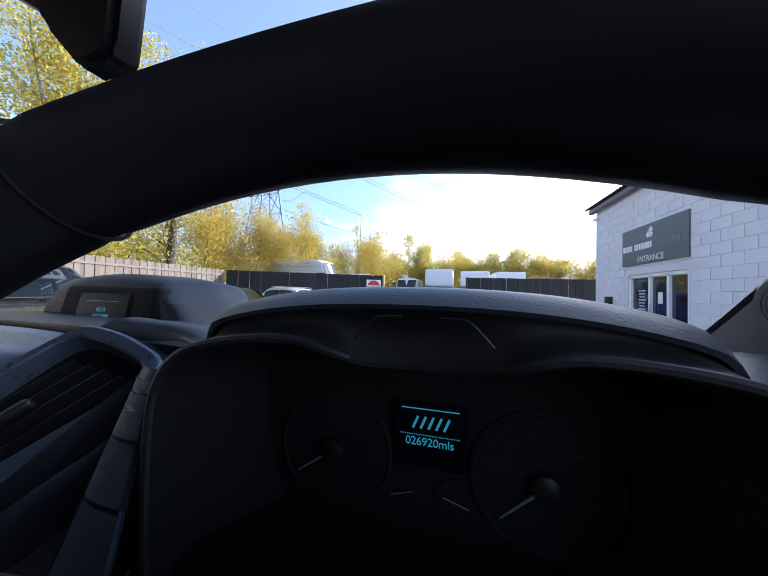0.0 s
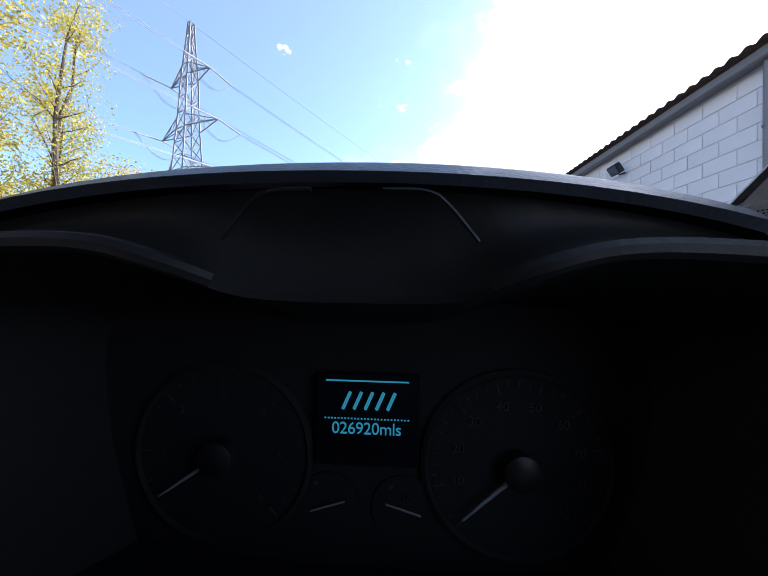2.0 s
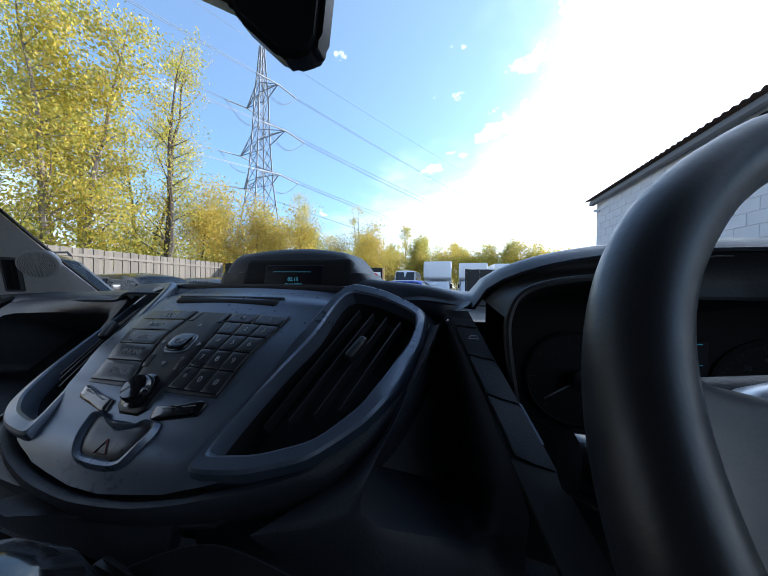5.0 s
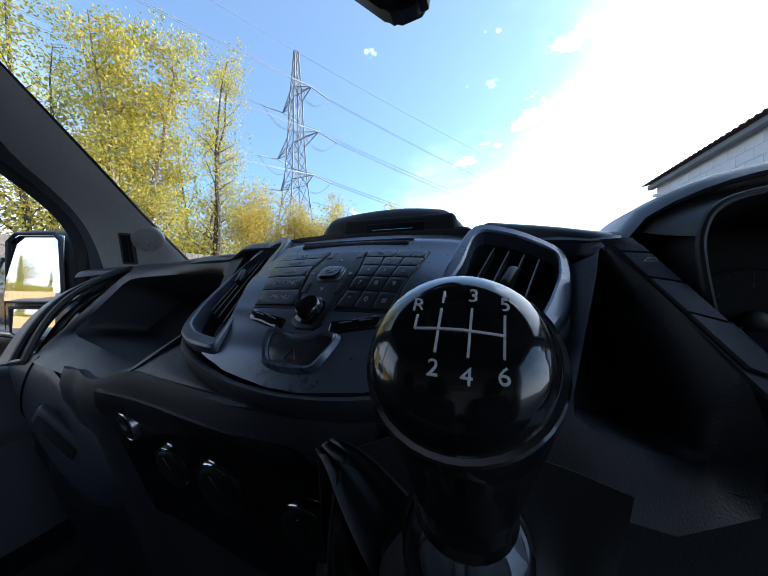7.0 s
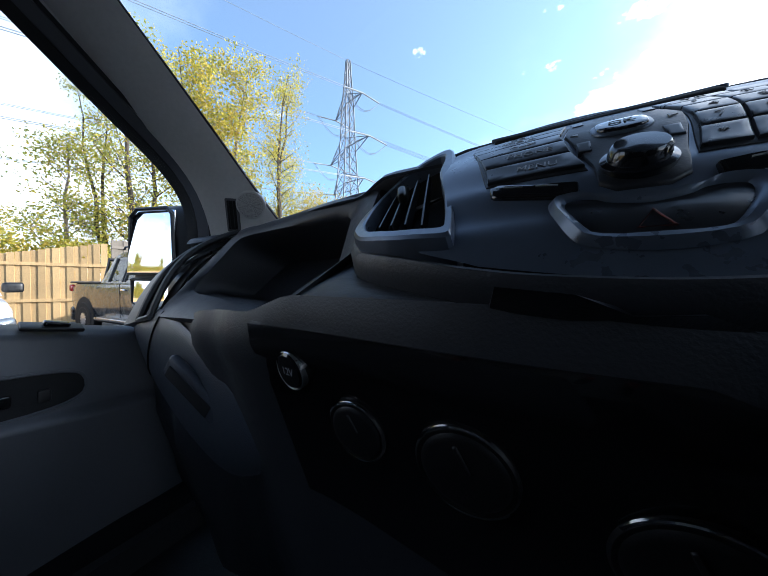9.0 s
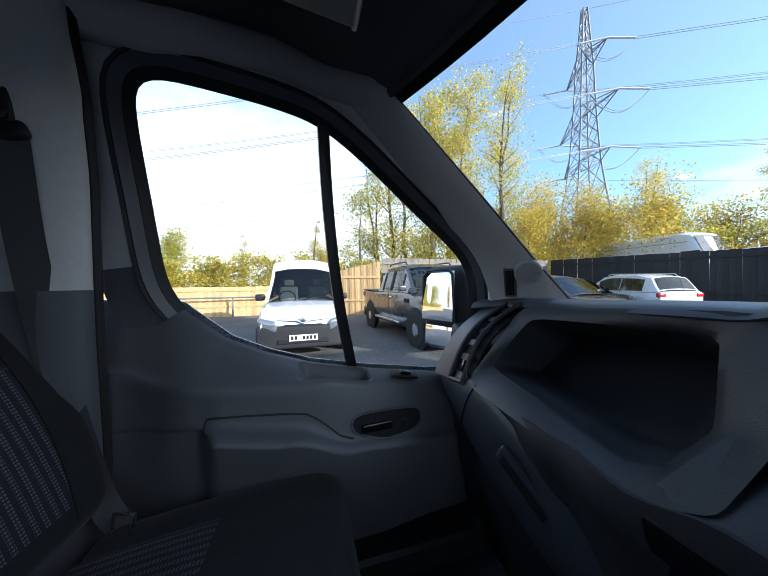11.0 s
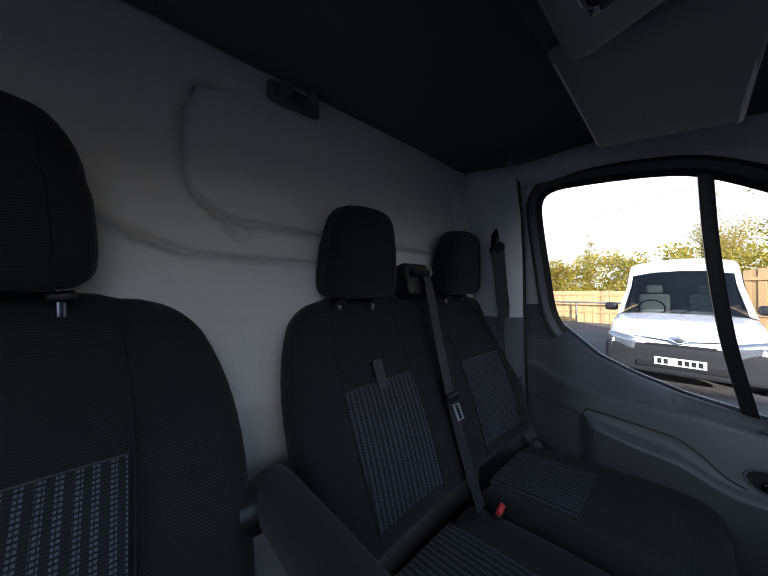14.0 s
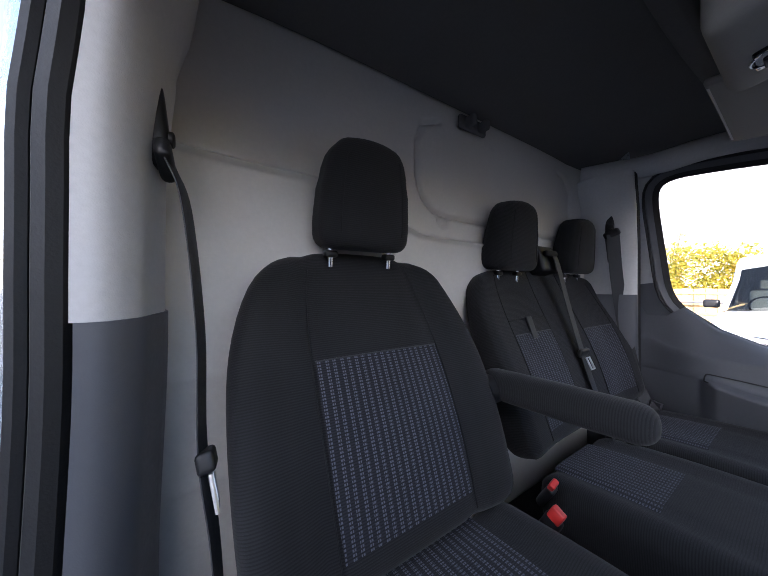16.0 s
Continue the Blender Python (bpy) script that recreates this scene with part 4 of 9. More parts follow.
    put("pane", box((0.012, 0.70, 0.83), (WX + 0.09, 4.835, 1.50)), "glass_dark", "dark glass pane", win)
    put("sill", box((0.14, 0.92, 0.05), (WX - 0.03, 4.835, 0.995), bev=0.01), "pvc", "", win)
    # fascia sign
    sg = put("sign_board", box((0.04, 2.42, 0.93), (WX - 0.022, 8.43, 2.73), bev=0.006), "sign_grey", "slate grey entrance sign")
    face = lambda y, z: frame_on((WX - 0.047 - WX, y - 4.0, z), (0, -1, 0), (0, 0, 1))
    for k in range(14):
        if k != 5:
            put("name_bar", box((0.006, 0.060 + 0.012 * (k % 3 == 0), 0.15), (WX - 0.046, 9.54 - 0.088 * k, 2.70)), "white", "plain white bar of the name", sg)
    for k in range(9):
        put("name_bar", box((0.006, 0.058, 0.13), (WX - 0.046, 8.18 - 0.088 * k, 2.70)), "pipe", "plain grey bar of the name", sg)
    text("lettering", "ENTRANCE", 0.20, "white", sg, face(8.43, 2.38), label="white capital lettering", space=0.95)
    for dy, dz in ((0.0, 0.10), (0.10, 0.0), (-0.0, -0.0)):
        put("emblem", box((0.006, 0.12, 0.12), (WX - 0.046, 8.43 + dy - 0.03, 2.96 + dz - 0.02), (45, 0, 0)), "white", "white diamond emblem", sg)
    # floodlight, camera, post box
    fl = put("floodlight", rbox((0.10, 0.26, 0.20), 0.02, 2, at=(WX - 0.20, 6.02, 3.80), rot=(0, -35, 0)), "blackp", "black floodlight on a bracket")
    put("lens", box((0.006, 0.21, 0.15), (WX - 0.25, 6.02, 3.765), (0, -35, 0)), "silver", "pale lamp glass", fl)
    put("bracket", tube([(WX - 0.01, 6.02, 3.74), (WX - 0.12, 6.02, 3.70), (WX - 0.16, 6.02, 3.76)], 0.015, 6), "blackp", "", fl)
    put("camera_dome", rbox((0.16, 0.10, 0.10), 0.04, 2, at=(WX - 0.10, 11.15, 3.93)), "white", "small white security camera")
    put("post_box", rbox((0.12, 0.26, 0.38), 0.02, 2, at=(WX - 0.062, 10.35, 1.28)), "blackp", "black wall post box")
    return b, wall


BUILDING, BUILDING_WALL = building()


def board_fence(name, a, b, h0, h1, mt, label, w=0.15, low=0.0):
    """Upright boards from a to b, each its own piece; rails behind."""
    ob = thing(name, label, "fence", (a[0], a[1], 0))
    d = Vector((b[0] - a[0], b[1] - a[1]))
    n = max(2, int(d.length / w))
    ang = math.degrees(math.atan2(d.y, d.x))
    meshes = []
    rnd = random.Random(n)
    for k in range(6):
        hh = 1.0
        me_ob = part("board", box((w + 0.008, 0.018 + 0.002 * (k // 2), 1.0), (0, 0.022 * (k % 2), 0.5), bev=0.003), mt, ob, smooth=False)
        meshes.append(me_ob.data)
        bpy.data.objects.remove(me_ob)
    for i in range(n):
        t = (i + 0.5) / n
        o = new("board", meshes[2 * rnd.randrange(3) + i % 2])
        o.parent = ob
        h = lerp(h0, h1, t) + rnd.uniform(-0.012, 0.012)
        o.matrix_basis = Matrix.Translation((d.x * t, d.y * t, low)) @ pose(0, 0, 0, 0, rnd.uniform(-0.3, 0.3), ang) @ Matrix.Diagonal((1, 1, h, 1))
    for z in (0.35, 0.9):
        part("rail", box((d.length, 0.05, 0.09), (0, 0, 0)), mt, ob, smooth=False).matrix_basis = pose(d.x / 2, d.y / 2, lerp(h0, h1, 0.5) * z, 0, 0, ang) @ Matrix.Translation((0, 0.04, 0))
    return ob


board_fence("fence", (-4.05, 16.55), (-12.6, 13.1), 2.58, 2.64, "blackfence", "tall black stained board fence beside the gate", 0.16)
board_fence("fence", (1.08, 17.0), (8.4, 17.8), 2.52, 2.50, "blackfence", "tall black stained board fence by the building", 0.18)
board_fence("fence", (-12.7, 13.0), (-12.2, 3.0), 2.64, 2.58, "wood", "tall weathered grey board fence under the trees", 0.15)
board_fence("fence", (-12.2, 2.9), (-14.2, -1.5), 2.45, 1.40, "wood_gold", "sloping golden board fence in sunlight", 0.14)
board_fence("fence", (-14.2, -1.6), (-13.0, -32.0), 1.36, 1.30, "wood_gold", "low golden board fence behind the parked van", 0.14)
gp = tagged(part("gate_post", box((0.10, 0.10, 2.62), (-3.97, 16.5, 1.31), bev=0.01), "wood_gold"), "pale timber gate post at the fence end", "gate post", group="gate posts")
gp2 = tagged(part("gate_post", box((0.10, 0.10, 2.54), (1.02, 16.95, 1.27), bev=0.01), "blackfence"), "black gate post at the fence end", "gate post", group="gate posts")


def rail_fence():
    ob = thing("rail", "galvanised steel barrier rail in front of the low fence", "barrier", (-12.9, -5, 0))
    part("tube", tube([(-0.3, -7, 0.88), (-0.9, 3.0, 0.88)], 0.035, 8), "galv", ob)
    for y in (-6.0, -3.5, -1.0, 1.5):
        part("post", tube([(-0.35 - (y + 7) * 0.06, y, 0), (-0.35 - (y + 7) * 0.06, y, 0.9)], 0.035, 8), "galv", ob)


rail_fence()


def no_entry():
    ob = thing("no_entry_sign", "square white sign with a red no entry disc", "sign", (-4.72, 16.20, 1.62), 0)
    ob.matrix_basis = pose(-4.55, 16.29, 1.88, 0, 0, 22)
    part("plate", box((0.88, 0.012, 0.88), (0, 0, 0), bev=0.004), "sign_white", ob)
    part("disc", lathe([(0.385, 0), (0.385, 0.004), (0.38, 0.006)], 48, (0, -0.006, 0), (90, 0, 0)), "no_red", ob)
    part("bar", box((0.70, 0.006, 0.155), (0, -0.013, 0)), "sign_white", ob)
    text("lettering", "NO ENTRY", 0.135, "blackp", ob, frame_on((0, -0.0175, 0), (1, 0, 0), (0, 0, 1)), label="black capital lettering")


no_entry()


# ---- dashboard ----
DASH = thing("dashboard", "charcoal plastic dashboard with a satin grey centre stack", "dashboard", (0, 0.2, 1.2))
_di = Matrix.Translation((0, -0.2, -1.2))


def dpart(name, bm, mt, label="", par=None, angle=35):
    bmesh.ops.transform(bm, matrix=_di, verts=bm.verts[:])
    return part(name, bm, mt, par or DASH, label, angle=angle)


def dtext(name, body, size, mt, par, m, **kw):
    return text(name, body, size, mt, par, _di @ m, **kw)


REAR_Y = [(-0.95, 0.20), (-0.80, 0.235), (-0.70, 0.225), (-0.36, 0.185), (-0.29, 0.166), (0.09, 0.168), (0.14, 0.196), (0.20, 0.196), (0.240, 0.176), (0.30, 0.142), (0.45, 0.138), (0.60, 0.142), (0.665, 0.185), (0.74, 0.232), (0.80, 0.238), (0.95, 0.20)]
REAR_Z = [(-0.95, 1.36), (-0.80, 1.372), (-0.70, 1.378), (-0.36, 1.392), (-0.29, 1.408), (0.17, 1.406), (0.245, 1.400), (0.450, 1.461), (0.655, 1.400), (0.74, 1.406), (0.80, 1.402), (0.95, 1.38)]


def lin(keys, x):
    if keys is REAR_Z and abs(x - 0.450) < 0.205:
        return 1.400 + 0.061 * (1 - (abs(x - 0.450) / 0.205) ** 2.3) ** 0.435
    for (a, va), (b, vb) in zip(keys, keys[1:]):
        if x <= b:
            t = max(0.0, (x - a) / (b - a))
            t = t * t * (3 - 2 * t)
            return va + (vb - va) * t
    return keys[-1][1]


def dash_top():
    def f(x, v):
        y0, z0 = lin(REAR_Y, x), lin(REAR_Z, x)
        y = lerp(y0, min(base_y(x * 0.8) + 0.02, 0.8), v)
        rise = 0.010 * math.sin(min(1, v * 3) * math.pi)
        z = lerp(z0, 1.375, min(1, v * 1.6) ** 1.3) + rise
        z = lerp(z, 1.335, max(0, v - 0.6) / 0.4)
        # rolled rear edge
        if v < 0.04:
            z -= 0.010 * (1 - v / 0.04) ** 2
        return (x, y, z)

    xs = [-0.93 + 1.86 * i / 124 for i in range(125)]
    vs = [0, 0.012, 0.025, 0.04] + [0.04 + 0.96 * i / 20 for i in range(1, 21)]
    dpart("top_pad", grid(xs, vs, f, thick=-0.004), "dash_soft", "slate grained soft dash top", angle=60)
    dpart("demister_slot", grid([-0.66 + 1.3 * i / 30 for i in range(31)], [0, 1], lambda x, v: (x, f(x, 0.62)[1] + 0.03 * v, f(x, 0.62 + 0.05 * v)[2] + 0.003), thick=0.003), "deep", "dark demister slot")


dash_top()


# centre stack: own frame on the sloping face (u right, v up the slope, n out of the face)
SO = Vector((-0.061, 0.078, 1.345))
SU, SV = Vector((1, 0, 0)), Vector((0, 0.777, 0.63))
SN = SU.cross(SV)


def st(u, v, n=0.0):
    return SO + SU * u + SV * v + SN * (n - 2.0 * max(0, abs(u) - 0.10) ** 2)


def dash_passenger():
    opening = [(-0.672, 0.188, 1.350), (-0.372, 0.192, 1.366), (-0.345, 0.120, 1.268), (-0.362, 0.075, 1.228), (-0.40, 0.060, 1.218), (-0.718, 0.112, 1.232)]
    outer = [(-0.735, 0.222, 1.372), (-0.315, 0.186, 1.398), (-0.288, 0.085, 1.290), (-0.292, 0.005, 1.242), (-0.345, -0.008, 1.214), (-0.745, 0.060, 1.186)]
    O, A = [Vector(p) for p in opening], [Vector(p) for p in outer]

    def dense(poly, k=8):
        out = []
        for i, p in enumerate(poly):
            q = poly[(i + 1) % len(poly)]
            out += [p.lerp(q, j / k) for j in range(k)]
        return out

    def relax(pts, n=3):
        for _ in range(n):
            pts = [(pts[i - 1] + pts[i] * 2 + pts[(i + 1) % len(pts)]) / 4 for i in range(len(pts))]
        return pts

    do, da = relax(dense(O), 1), relax(dense(A), 1)
    nrm = Vector((0.05, -0.75, 0.62)).normalized()
    rows = [[p - nrm * 0.012 for p in da], da, [p.lerp(q, 0.35) + nrm * 0.004 for p, q in zip(da, do)], [p.lerp(q, 0.8) + nrm * 0.002 for p, q in zip(da, do)], do, [p - nrm * 0.010 for p in do]]
    rows += [[Vector((lerp(p.x, -0.53, 0.06 * k), p.y + 0.036 * k, lerp(p.z, 1.30, 0.10 * k) - 0.012 * k)) for p in do] for k in range(1, 4)]
    bm = bmesh.new()
    vr = [[bm.verts.new(p) for p in r] for r in rows]
    n = len(do)
    for r0, r1 in zip(vr, vr[1:]):
        for i in range(n):
            bm.faces.new((r0[i], r0[(i + 1) % n], r1[(i + 1) % n], r1[i]))
    bm.faces.new(vr[-1])
    dpart("tray", bm, "dash", "open black storage tray with a raised rim", angle=50)
    # panel under the tray, glovebox and the slate sweep that runs down from the door
    xs = [-0.93 + 0.95 * i / 60 for i in range(61)]

    def low(x, v):
        y0 = curve1([(-0.93, 0.130), (-0.74, 0.098), (-0.60, 0.060), (-0.45, 0.020), (-0.35, -0.002), (-0.28, 0.0), (-0.1, -0.012), (0.05, 0.0)], x)
        z0 = curve1([(-0.93, 1.150), (-0.74, 1.186), (-0.35, 1.222), (-0.28, 1.240), (-0.1, 1.24), (0.05, 1.24)], x)
        w = curve1([(-0.62, 0.0), (-0.47, 1.0)], x)
        z = lerp(z0, 0.72, v)
        a = y0 - 0.006 * math.sin(min(1, v * 1.3) * math.pi) + 0.12 * max(0, v - 0.45)
        b = y0 - 0.006 * math.sin(min(1, v * 8) * math.pi) + 0.26 * max(0, z0 - 0.03 - z)
        return (x, lerp(a, b, w), z)

    global dash_low
    dash_low = low
    dpart("lower_panel", grid(xs, [i / 24 for i in range(25)], low, thick=0.01), "dash", "", angle=60)
    T = smooth_line([(-0.935, 0.108, 1.185), (-0.82, 0.086, 1.197), (-0.70, 0.062, 1.198), (-0.59, 0.044, 1.183), (-0.49, 0.032, 1.156), (-0.40, 0.028, 1.115), (-0.335, 0.036, 1.070)], 6)
    B = smooth_line([(-0.945, 0.100, 1.115), (-0.86, 0.080, 1.100), (-0.76, 0.062, 1.072), (-0.66, 0.050, 1.042), (-0.56, 0.042, 1.015), (-0.45, 0.040, 1.000), (-0.345, 0.044, 1.045)], 6)

    def sweep(i, v):
        p = T[int(i)].lerp(B[int(i)], v)
        return p + Vector((0, -0.012, 0.004)) * math.sin(v * math.pi) ** 0.6

    dpart("sweep_trim", grid(list(range(len(T))), [0, 0.04, 0.10, 0.2, 0.35, 0.5, 0.65, 0.8, 0.9, 0.96, 1], sweep, thick=0.008), "dash_soft", "slate blue sweeping trim", angle=60)
    dpart("sweep_seam", tube([Vector(sweep(12, v)) + Vector((0, -0.001, 0)) for v in [i / 10 for i in range(11)]], 0.0018, 5), "deep", "")
    gl = dpart("glovebox_latch", rbox((0.120, 0.014, 0.034), 0.008, 4, at=(-0.512, 0.022, 1.108), rot=(-8, 28, 8)), "dash_soft", "slate glovebox latch with a dark finger slot")
    dpart("finger_slot", rbox((0.096, 0.008, 0.018), 0.0035, 3, at=(-0.514, 0.0165, 1.106), rot=(-8, 28, 8)), "deep", "", gl)
    # face between the lip of the stack and the panel below it
    up = smooth_line([st(-0.252, 0.030, -0.030), st(-0.226, -0.030, -0.030), st(-0.185, -0.080, -0.030), st(-0.115, -0.118, -0.030), st(-0.03, -0.138, -0.032), st(0.06, -0.132, -0.032), st(0.115, -0.118, -0.034)], 5)
    dn = smooth_line([(-0.350, 0.002, 1.212), (-0.318, -0.004, 1.226), (-0.265, -0.010, 1.236), (-0.185, -0.014, 1.238), (-0.09, -0.016, 1.238), (0.0, -0.012, 1.238), (0.05, -0.004, 1.238)], 5)
    dpart("stack_apron", grid(list(range(len(up))), [i / 6 for i in range(7)], lambda i, v: up[int(i)].lerp(dn[int(i)], v) + Vector((0, -0.004, 0.002)) * math.sin(v * math.pi), thick=0.004), "dash", "charcoal face under the stack", angle=60)
    # closing web between the tray and the stack
    edge = [Vector((-0.318, 0.190, 1.394)), Vector((-0.292, 0.090, 1.284)), Vector((-0.296, 0.010, 1.236)), Vector((-0.345, 0.0, 1.212))]
    dpart("tray_web", grid(list(range(4)), [0, 0.5, 1], lambda i, v: edge[int(i)] + Vector((0.10 * v, 0.045 * v, -0.035 * v)), thick=0.006), "dash", "", angle=60)
    # end cap at the door with an upright air vent
    def cap(u, v):
        a = Vector((-0.752, 0.232, 1.376)).lerp(Vector((-0.758, 0.060, 1.184)), v)
        b = Vector((-0.90, 0.265, 1.372)).lerp(Vector((-0.945, 0.075, 1.150)), v)
        p = a.lerp(b, u)
        bow = math.sin(v * math.pi) * 0.028
        return (p.x, p.y - bow, p.z + bow * 0.8)

    dpart("end_cap", grid([i / 10 for i in range(11)], [i / 14 for i in range(15)], lambda u, v: cap(lerp(0.40, 1, u), v), thick=0.02), "dash_soft", "slate end cap beside the door", angle=60)
    vt = dpart("side_vent", grid([0, 0.5, 1], [i / 14 for i in range(15)], lambda u, v: Vector(cap(0.40 * u, v)) + Vector((0, 0.022, -0.018)), thick=0.004), "deep", "dark upright side air vent")
    for k in range(5):
        dpart("slat", grid([0.06, 0.34], [(k + 0.6) / 6.4, (k + 1.0) / 6.4], lambda u, v: Vector(cap(u, v)) + Vector((0, 0.008, -0.006)), thick=0.004), "blackp", "", vt)
    for u in (0.0, 0.40):
        dpart("vent_rim", tube([cap(u, i / 14) for i in range(15)], 0.006, 6), "dash", "", vt)
    dpart("vent_rim", tube([cap(0.4 * i / 4, 0.0) for i in range(5)], 0.006, 6), "dash", "", vt)
    dpart("vent_rim", tube([cap(0.4 * i / 4, 1.0) for i in range(5)], 0.006, 6), "dash", "", vt)


dash_passenger()

def half(v):
    return curve1([(-0.130, 0.016), (-0.127, 0.044), (-0.121, 0.074), (-0.114, 0.098), (-0.107, 0.116), (-0.100, 0.104), (-0.092, 0.097), (0.0, 0.118), (0.112, 0.142)], v)


def bulge(u, v):
    return curve1([(-0.160, -0.022), (-0.142, -0.012), (-0.094, 0.003), (-0.055, 0.011), (-0.01, 0.015), (0.07, 0.008), (0.112, -0.006)], v) - 0.010 * (u / 0.17) ** 2


def tilted(u, v):
    """The direction up the face at this place."""
    return SV + SN * ((bulge(u, v + 0.006) - bulge(u, v - 0.006)) / 0.012)


def centre_stack():
    stack = dpart("stack_face", grid([-1 + 2 * i / 24 for i in range(25)], [-0.130 + 0.242 * i / 60 for i in range(61)], lambda a, v: st(a * half(v), v, bulge(a * half(v), v))), "silver", "satin blue-grey radio fascia", angle=60)
    # dark lip and skirt under the whole oval
    line = [(-0.142, 0.116), (0.142, 0.116), (0.205, 0.117), (0.246, 0.107), (0.241, 0.055), (0.226, 0.0), (0.205, -0.045), (0.172, -0.086), (0.132, -0.107), (0.09, -0.122), (0.05, -0.131), (0, -0.135)]
    line += [(-u, v) for u, v in reversed(line[2:-1])]
    cl = [Vector((u, v)) for u, v in line]
    k = 6
    ds = []
    for i, p in enumerate(cl):
        q = cl[(i + 1) % len(cl)]
        ds += [p.lerp(q, j / k) for j in range(k)]
    for _ in range(4):
        ds = [(ds[i - 1] + ds[i] * 2 + ds[(i + 1) % len(ds)]) / 4 for i in range(len(ds))]
    bm = bmesh.new()
    rings = []
    for sc, n in ((0.86, -0.045), (0.965, -0.028), (1.0, -0.006), (1.030, -0.004), (1.060, -0.009), (1.075, -0.022), (1.065, -0.055), (1.02, -0.12)):
        rings.append([bm.verts.new(st(p.x * sc, p.y * sc, n)) for p in ds])
    for a, b in zip(rings, rings[1:]):
        for i in range(len(ds)):
            j = (i + 1) % len(ds)
            bm.faces.new((a[i], a[j], b[j], b[i]))
    dpart("stack_lip", bm, "dash", "charcoal lip round the stack", angle=60)
    # air vents, one each side
    for s in (-1, 1):
        O = [(0.141, 0.116), (0.190, 0.117), (0.243, 0.107), (0.240, 0.055), (0.225, 0.0), (0.204, -0.045), (0.172, -0.083), (0.132, -0.101), (0.090, -0.107), (0.092, -0.092), (0.116, 0.01)]
        c = Vector((0.168, 0.02))
        dn = []
        for i, p in enumerate(O):
            q = O[(i + 1) % len(O)]
            dn += [Vector(p).lerp(Vector(q), j / 5) for j in range(5)]
        for _ in range(2):
            dn = [(dn[i - 1] + dn[i] * 2 + dn[(i + 1) % len(dn)]) / 4 for i in range(len(dn))]

        def inset(p, d):
            return p + (c - p).normalized() * d

        bm = bmesh.new()
        rings = [[bm.verts.new(st(s * q.x, q.y, n)) for q in (inset(p, d) for p in dn)] for d, n in ((-0.006, -0.030), (-0.005, -0.002), (-0.003, 0.004), (0.000, 0.0058), (0.010, 0.0050), (0.0125, 0.003), (0.014, -0.014))]
        for a, b in zip(rings, rings[1:]):
            for i in range(len(dn)):
                j = (i + 1) % len(dn)
                bm.faces.new((a[i], a[j], b[j], b[i]))
        vt = dpart("air_vent", bm, "silver", "air vent in a satin grey frame", angle=28)
        bm = bmesh.new()
        rings = [[bm.verts.new(st(s * q.x, q.y, n)) for q in (inset(p, d) for p in dn)] for d, n in ((0.0135, -0.012), (0.016, -0.048))]
        for i in range(len(dn)):
            j = (i + 1) % len(dn)
            bm.faces.new((rings[0][i], rings[0][j], rings[1][j], rings[1][i]))
        bm.faces.new(rings[1])
        dpart("vent_cavity", bm, "deep", "", vt)
        for i in range(4):
            t = 0.22 + 0.19 * i
            a = Vector((0.150, 0.100)).lerp(Vector((0.234, 0.094)), t)
            b = Vector((0.096, -0.096)).lerp(Vector((0.200, -0.040)), t * 0.95)
            m1, m2 = a.lerp(b, 0.08), a.lerp(b, 0.90)
            path = [m1.lerp(m2, j / 8) for j in range(9)]
            dpart("vane", grid(list(range(9)), [0, 1], lambda j, v: st(s * path[int(j)].x, path[int(j)].y, -0.006 - 0.012 * v), thick=0.0016), "blackp", "", vt)
        part("vane_tab", rbox((0.010, 0.030, 0.012), 0.004, 2), "blackp", vt, "black vent tab").matrix_basis = _di @ frame_on(st(s * 0.178, 0.025, -0.001), SU, SV) @ pose(0, 0, 0, 0, 0, -s * 22)
    # recesses and buttons
    def pad(name, u, v, w, h, mt="button", n=0.004, label="", par=None, r=0.002, rz=0, depth=0.008):
        v -= 0.018
        n *= 0.45
        ob = part(name, rbox((w, h, depth), r, 2), mt, par or stack, label)
        ob.matrix_basis = _di @ frame_on(st(u, v, bulge(u, v) + n - depth / 2 + 0.0005), SU, tilted(u, v)) @ pose(0, 0, 0, 0, 0, rz)
        return ob

    def label_on(body, u, v, size, mt="dim_print", n=0.0068, par=None):
        v -= 0.018
        dtext("print", body, size, mt, par or stack, frame_on(st(u, v, bulge(u, v) + n * 0.45), SU, tilted(u, v)), depth=0.0002)

    pad("cd_slot", -0.009, 0.0870, 0.155, 0.011, "deep", 0.001, "black disc slot", r=0.004)
    pad("cd_lip", -0.009, 0.0960, 0.163, 0.004, "silver", 0.002, r=0.0015)

    def on_face(p, n):
        return _di @ st(p.x, p.y, bulge(p.x, p.y) + n)

    def slab(name, poly, h, mt, label="", r=0.0012, par=None):
        """A key that follows the curved face: rounded side, then rings to its middle."""
        ps = [Vector(p) for p in poly]
        fine = []
        for i, p in enumerate(ps):
            q = ps[(i + 1) % len(ps)]
            k = max(1, int((q - p).length / 0.006))
            fine += [p.lerp(q, j / k) for j in range(k)]
        c = sum(ps, Vector((0, 0))) / len(ps)
        shrink = lambda p, d: p + (c - p).normalized() * d
        bm = bmesh.new()
